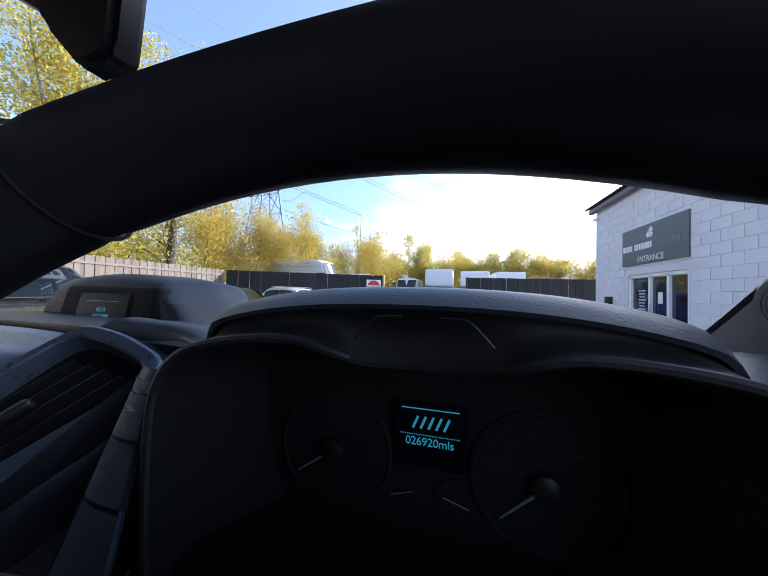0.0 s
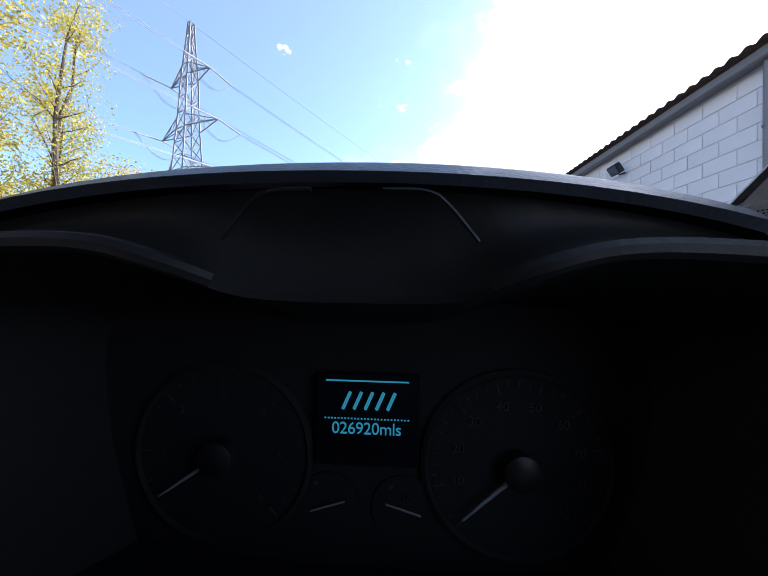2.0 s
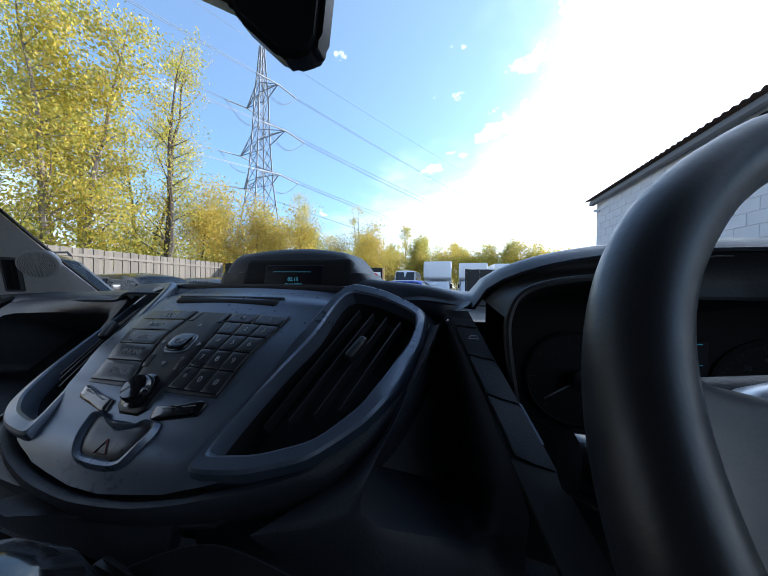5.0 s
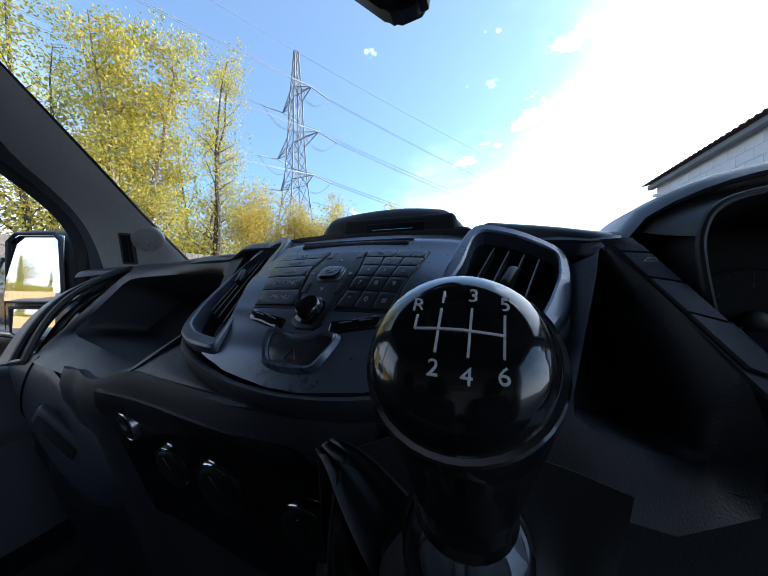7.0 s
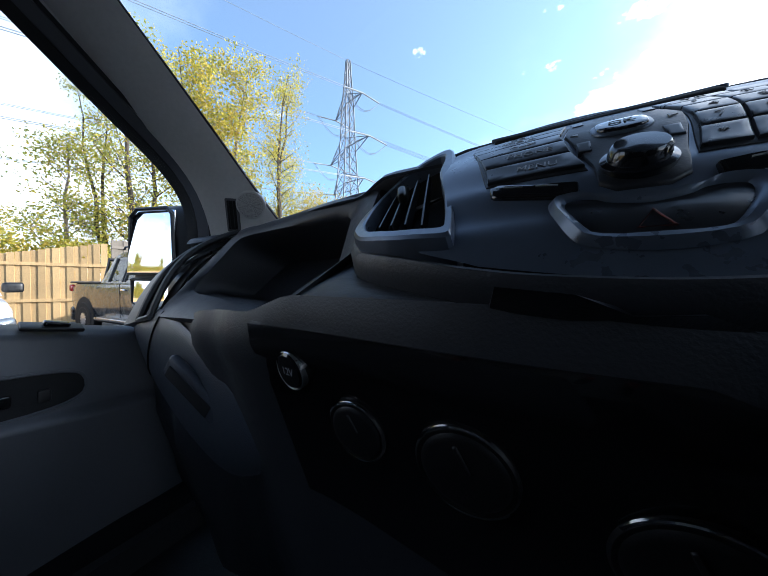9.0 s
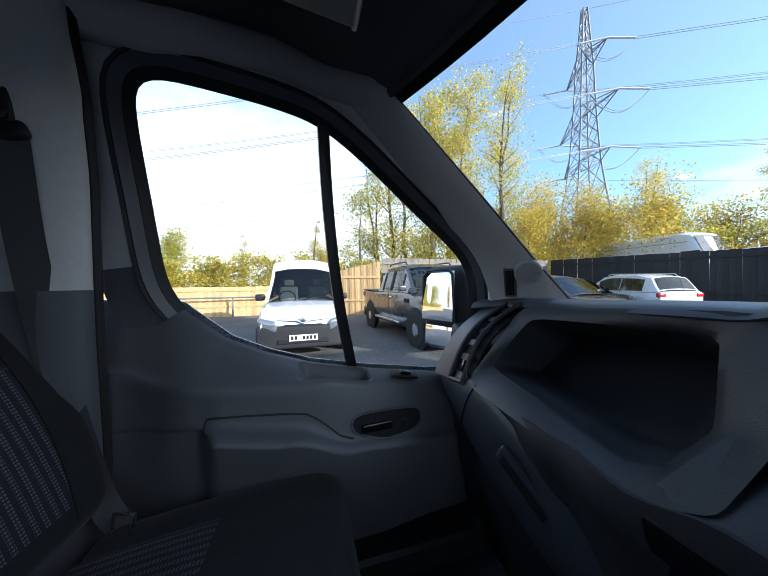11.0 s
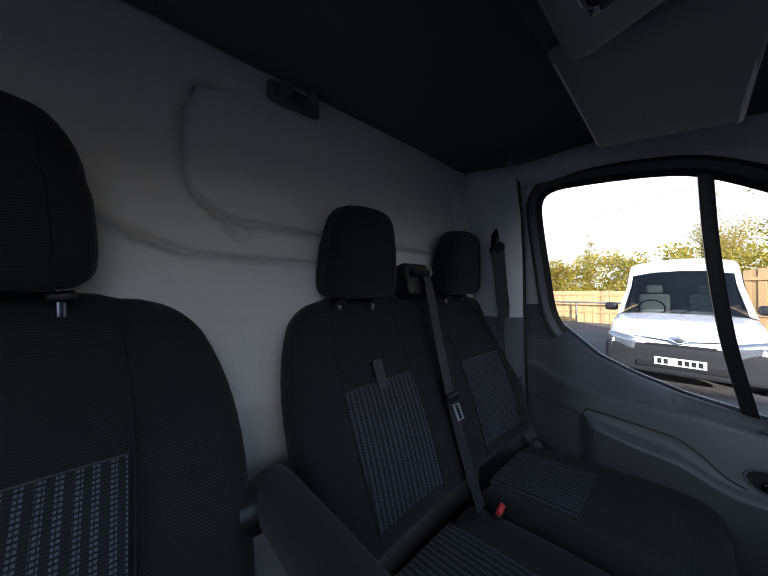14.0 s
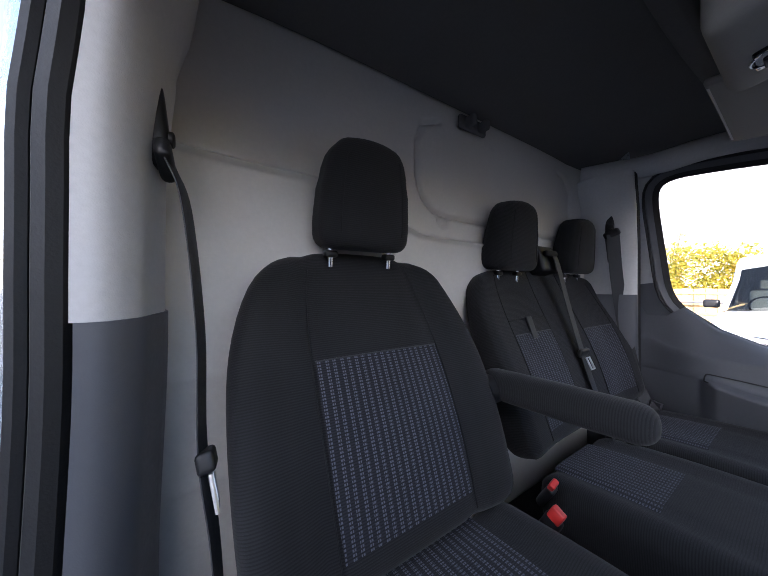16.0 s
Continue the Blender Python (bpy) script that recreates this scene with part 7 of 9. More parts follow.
def bench():
    s = thing("passenger_bench", "black cloth double passenger bench seat", "van seat", (-0.445, -0.64, 0.63))
    bk, fr = seat_back(s, 0.90, 0.60, 0.085, (0.040, -0.105, 0.350), 20.6, [(0.106, 0.332, -0.245, 0.036), (-0.360, -0.128, -0.245, 0.018)], 0.90,
                       [(0.336, -0.27, 0.27), (0.102, -0.27, 0.27), (-0.124, -0.27, 0.27), (-0.364, -0.27, 0.24)], 0.0)
    headrest(s, 0.268, 0.879, -0.258, 1.02, 0.0565)
    headrest(s, -0.2075, 0.879, -0.258, 1.02, 0.0565)
    # fold-down flap with a pull loop
    part("flap_line", tube([Vector(fr(u, 0.088)) + Vector((0, 0.002, 0)) for u in [0.105 + 0.23 * i / 10 for i in range(11)]], 0.002, 5), "deep", bk)
    part("pull_loop", rbox((0.030, 0.006, 0.075), 0.002, 2, at=(0.222, fr(0.222, 0.055)[1] + 0.006, 0.052)), "webbing", bk, "black webbing pull loop")
    c1 = cushion(s, 0.42, 0.50, 0.15, (0.222, 0.165, 0.253), (-0.090, 0.130, -0.23, -0.01))
    c2 = cushion(s, 0.40, 0.50, 0.15, (-0.197, 0.165, 0.258), (-0.115, 0.120, -0.23, 0.0))
    part("seat_base", rbox((0.76, 0.44, 0.24), 0.03, 4, at=(0, 0.14, 0.12)), "blackp", s, "black bench base")
    bx = part("belt_box", rbox((0.125, 0.085, 0.11), 0.014, 4, at=(0.035, -0.285, 0.935), rot=(18, 0, 0), k=3), "blackp", s, "black belt outlet box")
    part("belt_mouth", rbox((0.085, 0.020, 0.022), 0.008, 2, at=(0.035, -0.240, 0.965), rot=(18, 0, 0)), "deep", bx)
    for x, y in ((0.030, 0.0), (0.470, -0.03)):
        bs = part("buckle_stalk", rbox((0.030, 0.020, 0.09), 0.008, 3, at=(x, y, 0.312), rot=(-30, 20, 0)), "blackp", s, "black belt buckle")
        part("buckle_button", rbox((0.026, 0.014, 0.022), 0.004, 2, at=(x + 0.014, y + 0.022, 0.355), rot=(-30, 20, 0)), "red", bs, "red release button")
    return s


bench()


def ribbon(points, width, side, bm=None, thick=0.0016):
    pts = smooth_line(points, 6)
    sd = Vector(side).normalized()
    return grid(list(range(len(pts))), [-0.5, -0.25, 0, 0.25, 0.5], lambda i, v: pts[int(i)] + sd * (v * width), thick=thick)


def belts():
    b = thing("seat_belt", "grey webbing centre seat belt with a steel tongue", "seat belt", (-0.41, -0.8, 1.6), group="seat belts")
    inv = Matrix.Translation((0.41, 0.8, -1.6))

    def put(name, bm, mt, par, label="", iv=inv):
        bmesh.ops.transform(bm, matrix=iv, verts=bm.verts[:])
        return part(name, bm, mt, par, label, angle=50)

    put("webbing", ribbon([(-0.432, -0.890, 1.588), (-0.432, -0.868, 1.572), (-0.418, -0.818, 1.40), (-0.404, -0.766, 1.235), (-0.400, -0.722, 1.10), (-0.395, -0.665, 0.96)], 0.046, (1, 0.12, 0)), "webbing", b)
    tg = put("tongue_grip", rbox((0.062, 0.016, 0.030), 0.006, 3, at=(-0.403, -0.761, 1.225), rot=(-20, 0, 0)), "blackp", b, "black plastic belt grip")
    put("tongue", tube([(-0.415, -0.747, 1.210), (-0.417, -0.731, 1.172), (-0.394, -0.731, 1.172), (-0.392, -0.747, 1.210)], 0.0034, 6, closed=True), "bright", tg, "bright steel tongue")
    for s, lab in ((-1, "black webbing belt on the passenger door pillar"), (1, "black webbing belt on the driver's door pillar")):
        o = (s * 0.82, -0.81, 1.75)
        iv = Matrix.Translation((-o[0], -o[1], -o[2]))
        b = thing("seat_belt", lab, "seat belt", o, group="seat belts")
        up = 1.75 if s < 0 else 1.695
        put("height_slider", rbox((0.026, 0.034, 0.12), 0.010, 3, f=lambda x, y, z: (x, y * (1 - 3 * max(0, z)), z), at=(s * 0.800, -0.815, up), rot=(0, s * 6, 0)), "blackp", b, "black belt height slider", iv)
        put("guide_loop", rbox((0.020, 0.062, 0.034), 0.012, 3, at=(s * 0.790, -0.806, up - 0.050), rot=(25, s * 6, 0)), "blackp", b, "black belt guide", iv)
        put("guide_bolt", lathe([(0.011, 0), (0.011, 0.005), (0.008, 0.007), (0.001, 0.007)], 16, (s * 0.786, -0.808, up - 0.018), (0, -s * 90, 0)), "blackp", b, "", iv)
        if s < 0:
            put("webbing", ribbon([(-0.786, -0.800, 1.695), (-0.800, -0.790, 1.50), (-0.822, -0.765, 1.25), (-0.835, -0.72, 1.02), (-0.815, -0.665, 0.94)], 0.047, (0.53, -0.85, 0)), "webbing", b, "", iv)
            put("webbing", ribbon([(-0.800, -0.812, 1.700), (-0.822, -0.800, 1.50), (-0.838, -0.790, 1.25), (-0.845, -0.780, 1.00), (-0.845, -0.775, 0.80)], 0.047, (0.53, -0.85, 0)), "webbing", b, "", iv)
            put("tongue", tube([(-0.80, -0.650, 0.945), (-0.795, -0.640, 0.99), (-0.80, -0.675, 0.995), (-0.805, -0.685, 0.95)], 0.004, 6, closed=True), "steel", b, "steel tongue", iv)
        else:
            put("webbing", ribbon([(0.786, -0.802, 1.645), (0.766, -0.798, 1.58), (0.750, -0.790, 1.40), (0.748, -0.768, 1.24), (0.733, -0.735, 1.12), (0.725, -0.69, 0.96)], 0.047, (0.20, 0.98, 0)), "webbing", b, "", iv)
            tg = put("tongue_grip", rbox((0.022, 0.060, 0.028), 0.006, 3, at=(0.742, -0.762, 1.225), rot=(20, 10, 0)), "blackp", b, "black plastic belt grip", iv)
            put("tongue", tube([(0.738, -0.738, 1.215), (0.730, -0.720, 1.175), (0.730, -0.750, 1.170), (0.738, -0.772, 1.210)], 0.0032, 6, closed=True), "steel", tg, "steel tongue", iv)
    bx = thing("belt_reel_cover", "black plastic cover at the foot of the driver's pillar", "cover", (0.80, -0.84, 0.63))
    part("cover", rbox((0.14, 0.15, 0.30), 0.02, 3, at=(0, 0, 0.15)), "blackp", bx)


belts()


# ---- overhead ----
def overhead():
    for x0, x1, lab, grp in ((-0.640, -0.245, "pale grey passenger sun visor folded up", "sun visors"), (0.245, 0.640, "pale grey driver's sun visor folded up", "sun visors")):
        cx, w = (x0 + x1) / 2, x1 - x0
        v = thing("sun_visor", lab, "sun visor", (cx, -0.337, 1.931), group=grp)
        part("panel", rbox((w, 0.240, 0.020), 0.009, 6, f=lambda x, y, z: (x, y, z - 0.15 * y - 0.035 * (abs(x + cx) / 0.75) ** 2), k=3), "sun_visor", v, "", angle=60)
        part("edge_seam", tube([(x, -0.114, 0.009 - 0.035 * (abs(x + cx) / 0.75) ** 2) for x in [-w / 2 + 0.02 + (w - 0.04) * i / 12 for i in range(13)]], 0.003, 5), "pillar", v)
        part("pivot_rod", tube([(-w / 2 * (1 if cx < 0 else -1), 0.113, -0.048), (w / 2 * (1 if cx < 0 else -1), 0.113, -0.020)], 0.005, 8), "pillar", v)
        sgn = 1 if cx < 0 else -1
        part("clip", rbox((0.030, 0.035, 0.030), 0.008, 2, at=(sgn * (w / 2 + 0.012), 0.110, -0.012)), "doorp", v, "grey visor clip")
    c = thing("overhead_console", "grey overhead console with a glossy reading lamp", "overhead console", (-0.062, -0.285, 1.898))
    part("housing", rbox((0.30, 0.30, 0.12), 0.035, 6, f=lambda x, y, z: (x * (1 - 0.5 * max(0, -z)), y, z + 0.25 * y * (z < 0)), at=(0.0, 0.02, 0.055), k=4), "sun_visor", c, "", angle=60)
    lm = part("lamp_unit", rbox((0.075, 0.125, 0.016), 0.007, 4, at=(-0.03, -0.03, -0.012), rot=(14, 0, 0)), "gloss", c, "glossy dark reading lamp")
    part("lamp_lens", rbox((0.034, 0.100, 0.008), 0.003, 2, at=(-0.044, -0.03, -0.020), rot=(14, 0, 0)), "lcd", lm, "smoked lamp lens")
    for k in range(3):
        part("lamp_key", rbox((0.016, 0.018, 0.008), 0.003, 2, at=(-0.012, -0.052 + 0.026 * k, -0.0245 + 0.0062 * k), rot=(14, 0, 0)), "silver", lm, "small grey lamp key")
    part("lamp_ring", tube([(-0.03 + 0.037 * math.cos(a), -0.03 + 0.062 * math.sin(a), -0.0195 + 0.25 * 0.062 * math.sin(a)) for a in [2 * math.pi * i / 30 for i in range(30)]], 0.002, 6, closed=True), "chrome", lm)
    for x in (-0.09, 0.05):
        part("microphone_grille", rbox((0.022, 0.012, 0.004), 0.0018, 2, at=(x, -0.085 + 0.03 * (x > 0), -0.024)), "blackp", c, "small dark grille")
    # storage lip of the headliner
    sh = thing("overhead_shelf", "grey moulded overhead shelf above the windscreen", "overhead shelf", (0, -0.2, 2.02))
    part("lip", rbox((1.40, 0.06, 0.045), 0.02, 12, f=lambda x, y, z: (x, y + 0.06 * (x / 0.7) ** 2, z - 0.06 * (x / 0.7) ** 2), at=(0, -0.27, 0.025)), "liner", sh, "", angle=60)
    hk = thing("coat_hooks", "grey moulded coat hooks on the bulkhead", "coat hook", (-0.012, -0.935, 2.005))
    part("plate", rbox((0.13, 0.016, 0.045), 0.008, 3), "liner", hk)
    for x in (-0.032, 0.032):
        part("hook", rbox((0.024, 0.040, 0.034), 0.010, 3, at=(x, 0.022, -0.002)), "liner", hk, "rounded grey hook")


overhead()


def interior_mirror():
    m = thing("interior_mirror", "black interior mirror housing on the windscreen", "interior mirror", (-0.088, 0.240, 1.897))
    poly = [(-0.30, 0.17), (-0.20, 0.075), (-0.075, 0.0), (-0.06, -0.03), (0.02, -0.108), (0.04, -0.118), (0.082, -0.114), (0.096, -0.095), (0.108, 0.02), (0.118, 0.17)]
    part("housing", prism([(x, z) for x, z in poly], 0.045, (0, -0.02, 0), bev=0.010), "blackp", m, "", angle=60)
    part("stem", tube([(-0.02, 0.02, 0.05), (-0.02, 0.07, 0.08)], 0.02, 10), "blackp", m)
    part("glass", box((0.20, 0.004, 0.055), (0.0, -0.025, 0.10)), "mirror", m, "mirror glass")


interior_mirror()


# ---- wing mirror outside the passenger window ----
def wing_mirror():
    m = thing("wing_mirror", "black wing mirror with a main and a wide-angle glass", "wing mirror", (-1.165, 0.235, 1.325))
    hs = part("housing", rbox((0.215, 0.14, 0.36), 0.045, 6, f=lambda x, y, z: (x * (1 - 0.25 * max(0, z)), y + 0.364 * x, z), at=(-0.03, 0.060, 0.0), k=4), "blackp", m, "", angle=60)
    rot = (-5, 0, 20)
    part("main_glass", rbox((0.172, 0.006, 0.205), 0.0028, 3, f=lambda x, y, z: (x * (1 - 0.5 * max(0, z)), y, z), at=(-0.032, -0.018, 0.055), rot=rot), "mirror", m, "clear main mirror glass")
    part("main_rim", tube([Vector((-0.032, -0.0195, 0.055)) + Matrix.Rotation(radians(20), 3, "Z") @ Vector((x, 0, z)) for x, z in ((-0.088, -0.104), (0.088, -0.104), (0.080, 0.085), (0.062, 0.106), (-0.055, 0.106), (-0.082, 0.080))], 0.006, 6, closed=True), "blackp", m)
    part("lower_glass", rbox((0.165, 0.006, 0.088), 0.0028, 3, at=(-0.030, -0.012, -0.112), rot=(-3, 0, 22)), "mirror", m, "small wide-angle glass")
    part("lower_rim", tube([Vector((-0.030, -0.0155, -0.112)) + Matrix.Rotation(radians(20), 3, "Z") @ Vector((x, 0, z)) for x, z in ((-0.084, 0.046), (0.084, 0.046), (0.084, -0.03), (0.05, -0.050), (-0.05, -0.050), (-0.080, -0.03))], 0.006, 6, closed=True), "blackp", m)
    part("arm", rbox((0.19, 0.07, 0.09), 0.025, 3, at=(0.145, 0.02, -0.105), rot=(0, 14, 0)), "blackp", m, "black mirror arm")


wing_mirror()


# ---- the driver's door, standing open ----
def open_door():
    d = thing("door_2", "open driver's door with silver blue painted edge", "van door", (1.00, 0.34, 0.65), kind="structure")
    d.matrix_basis = pose(1.00, 0.36, 0.65, 0, 0, 68)
    # local: -y runs from the hinge to the latch edge, x outwards
    part("skin", grid([-0.95 + 0.95 * i / 16 for i in range(17)], [0, 0.3, 0.6, 1], lambda y, v: (0.07 + 0.02 * math.sin(v * 3), y, lerp(-0.10, 0.50 + 0.06 * (y < -0.6), v)), thick=0.01), "paint_grey", d, "silver blue outer skin", angle=50)
    part("lining", grid([-0.93 + 0.91 * i / 20 for i in range(21)], [i / 14 for i in range(15)], lambda y, v: (-0.03 - 0.05 * math.exp(-((v - 0.85) / 0.12) ** 2), y, lerp(0.0, 0.50, v)), thick=0.02), "doorp", d, "mid grey door lining", angle=50)
    jb = part("hinge_edge", rbox((0.13, 0.05, 1.05), 0.02, 5, at=(0.015, -0.01, 0.35)), "paint_grey", d, "painted hinge edge")
    part("grommet", lathe([(0.038, 0), (0.038, 0.006), (0.030, 0.012), (0.012, 0.012), (0.001, 0.008)], 24, (0.015, 0.014, 0.78), (-90, 0, 0)), "rubber", jb, "black rubber grommet")
    part("hinge", rbox((0.05, 0.05, 0.09), 0.012, 3, at=(0.0, 0.03, 0.62)), "paint_grey", jb, "painted steel hinge")
    part("hinge", rbox((0.05, 0.05, 0.09), 0.012, 3, at=(0.0, 0.03, 0.20)), "paint_grey", jb, "painted steel hinge")
    fr = [(0.02, 0.0, 0.50), (0.01, -0.02, 0.78), (-0.02, -0.30, 1.10), (-0.05, -0.50, 1.26), (-0.055, -0.88, 1.25), (-0.04, -0.93, 1.15), (0.0, -0.94, 0.55)]
    part("window_frame", tube(smooth_line(fr, 5), 0.028, 8), "blackp", d, "black window frame", angle=60)
    pn = part("pane", grid([0, 0.25, 0.5, 0.75, 1], [0, 0.5, 1], lambda u, v: (-0.02 * v, lerp(-0.02, -0.92, u), lerp(0.50, lerp(0.72, 1.24, min(1, u * 1.8)), v))), "glass", d, "clear door glass")
    pn.visible_shadow = False


open_door()


# ---- trees, hedge, pylon ----
def leaf_mesh(name, clumps, count, size, mt, seed):
    """Many small leaves scattered in clumps (centre, radius)."""
    rs = np.random.RandomState(seed)
    w = np.array([c[1] ** 2 for c in clumps])
    pick = rs.choice(len(clumps), count, p=w / w.sum())
    cen = np.array([c[0] for c in clumps])[pick]
    rad = np.array([c[1] for c in clumps])[pick]
    d = rs.normal(size=(count, 3))
    d /= np.linalg.norm(d, axis=1)[:, None]
    pos = cen + d * (rad * 1.22 * rs.uniform(0, 1, count) ** 0.42)[:, None] * np.array([1, 1, 0.85])
    a = rs.normal(size=(count, 3)); a /= np.linalg.norm(a, axis=1)[:, None]
    b = np.cross(a, rs.normal(size=(count, 3))); b /= np.linalg.norm(b, axis=1)[:, None]
    s = size * rs.uniform(0.6, 1.3, count)[:, None]
    quad = np.stack([pos - a * s, pos + b * s * 0.55, pos + a * s, pos - b * s * 0.55], 1).reshape(-1, 3)
    me = bpy.data.meshes.new(name)
    me.vertices.add(count * 4); me.vertices.foreach_set("co", quad.ravel())
    me.loops.add(count * 4); me.loops.foreach_set("vertex_index", np.arange(count * 4))
    me.polygons.add(count)
    me.polygons.foreach_set("loop_start", np.arange(0, count * 4, 4))
    me.update(calc_edges=True)
    me.validate()
    me.materials.append(M[mt])
    return me


def tree(name, label, at, height, spread, leaves, size, mt, bark, seed, group="", bare=0.3, loose=1.0):
    rnd = random.Random(seed)
    t = thing(name, label, "tree", at, group=group)
    bm = bmesh.new()
    clumps = []
    stems = rnd.choice((1, 2, 3))
    for k in range(stems):
        lean = Vector((rnd.uniform(-0.12, 0.12), rnd.uniform(-0.12, 0.12), 1))
        h = height * rnd.uniform(0.8, 1.0)
        base = Vector((rnd.uniform(-0.3, 0.3) * (stems > 1), rnd.uniform(-0.3, 0.3) * (stems > 1), -0.1))
        pts = [base]
        for i in range(1, 9):
            pts.append(pts[-1] + (lean + Vector((rnd.uniform(-0.12, 0.12), rnd.uniform(-0.12, 0.12), 0))) * (h / 8))
        r0 = 0.010 * height + 0.03
        tube(pts, [r0 * (1 - 0.92 * i / 8) for i in range(9)], 7, bm)
        for i in range(2, 9):
            for _ in range(3 if i < 8 else 2):
                p = pts[i].lerp(pts[i - 1], rnd.random())
                an = rnd.uniform(0, 2 * math.pi)
                ln = spread * rnd.uniform(0.45, 1.0) * (1.05 - 0.085 * i)
                d = Vector((math.cos(an), math.sin(an), rnd.uniform(0.35, 1.0))).normalized()
                e1 = p + d * ln * 0.5 + Vector((0, 0, 0.08 * ln))
                e2 = p + d * ln + Vector((rnd.uniform(-0.2, 0.2), rnd.uniform(-0.2, 0.2), rnd.uniform(0, 0.3))) * ln
                rr = r0 * (1 - 0.9 * i / 9) * 0.42
                tube([p, e1, e2], [rr, rr * 0.6, rr * 0.18], 5, bm)
                for q, s in ((e2, 1.0), (e1, 0.8)):
                    clumps.append((tuple(q), spread * rnd.uniform(0.20, 0.36) * s * loose))
                    for _ in range(2):
                        tw = q + Vector((rnd.uniform(-1, 1), rnd.uniform(-1, 1), rnd.uniform(-0.2, 1))) * ln * 0.35
                        tube([q, tw], [rr * 0.25, 0.006], 4, bm)
                        if rnd.random() > bare:
                            clumps.append((tuple(tw), spread * rnd.uniform(0.12, 0.24) * loose))
    part("trunk", bm, bark, t, "branching trunk")
    cr = new("crown", leaf_mesh("crown", clumps, leaves, size, mt, seed))
    cr.parent = t
    cr["label"] = "loose autumn leaves"
    return t


TREES = "trees behind the fence"
T1 = tree("tree", "tall birch with thin yellow autumn leaves", (-14.6, 7.2, 0), 13.4, 3.0, 20000, 0.068, "leaf_yellow", "bark_pale", 11, TREES)
T2 = tree("tree", "tall tree with green and yellow leaves", (-15.4, 5.0, 0), 12.4, 2.6, 9500, 0.062, "leaf_green", "bark", 12, TREES)
T3 = tree("tree", "half bare tree with sparse yellow leaves", (-14.0, 10.2, 0), 14.4, 2.5, 9500, 0.055, "leaf_yellow", "bark", 13, TREES, bare=0.7)
T4 = tree("tree", "bushy tree with russet and gold leaves", (-15.5, 14.0, 0), 7.4, 3.2, 13000, 0.065, "leaf_brown", "bark", 14, TREES, loose=1.25)
T5 = tree("tree", "leafy yellow green tree", (-16.5, 2.6, 0), 9.0, 2.2, 4500, 0.06, "leaf_green", "bark_pale", 15, TREES, bare=0.5)
for src, x, y, s, rz in ((T3, -18.2, 0.0, 0.40, 50), (T3, -19.0, -4.2, 0.33, 90), (T3, -17.5, 4.4, 0.72, 130), (T1, -17.8, 9.0, 1.0, 200), (T2, -16.8, 11.8, 0.93, 80), (T4, -13.8, 16.8, 1.0, 70), (T4, -11.0, 19.5, 1.0, 160), (T4, -16.8, 17.5, 1.15, 250),
                         (T3, -13.2, 22.0, 0.70, 30), (T4, -7.5, 25.0, 1.0, 300), (T3, -9.5, 27.0, 0.66, 200)):
    o = copy_thing(src, pose(x, y, 0, 0, 0, rz))
    o.scale = (s, s, s)
    if src is T4 and y > 15:
        o["label"] = "bushy gold and russet tree behind the black fence"
FAR = "trees along the far edge of the yard"
F1 = tree("tree", "distant bushy tree with green gold leaves", (-4.0, 36, 0), 8.5, 2.6, 9000, 0.10, "leaf_green", "bark", 21, FAR, loose=1.7)
F2 = tree("tree", "distant slender tree with thin yellow leaves", (-6.0, 40, 0), 12.0, 2.2, 5000, 0.09, "leaf_yellow", "bark", 22, FAR, bare=0.5, loose=1.4)
F3 = tree("tree", "distant russet bushy tree", (-10.5, 36, 0), 8.8, 2.8, 9000, 0.10, "leaf_brown", "bark", 23, FAR, loose=1.7)
for src, x, y, s, rz in ((F3, -14.5, 34, 0.95, 40), (F1, -18, 33, 1.1, 90), (F3, -22, 30, 1.2, 150), (F1, -8.0, 37, 0.9, 10), (F2, -3.5, 42, 0.85, 70), (F3, -0.8, 38, 0.84, 220), (F1, 2.0, 38, 0.82, 100), (F2, 1.0, 43, 0.80, 10),
                         (F1, 4.6, 37, 0.86, 200), (F1, 7.0, 36, 0.90, 320), (F3, 9.4, 36, 0.82, 70), (F1, 11.8, 35, 0.72, 20), (F3, 14.5, 34, 0.66, 130), (F1, 18, 34, 0.66, 250), (F2, -26, 26, 0.9, 10),
                         (F1, -34, -14, 0.9, 20), (F3, -36, 2, 0.8, 10), (F1, -20, -24, 0.8, 40), (F3, -24, -32, 0.9, 70), (F1, -19, -38, 0.9, 200), (F3, -12, -46, 1.0, 130), (F1, -4, -50, 1.0, 50), (F3, 20, -50, 1.0, 10), (F1, 12, -52, 1.1, 80), (F3, 28, -46, 1.0, 160), (F1, 34, -40, 1.1, 30)):
    o = copy_thing(src, pose(x, y, 0, 0, 0, rz))
    o.scale = (s, s, s)


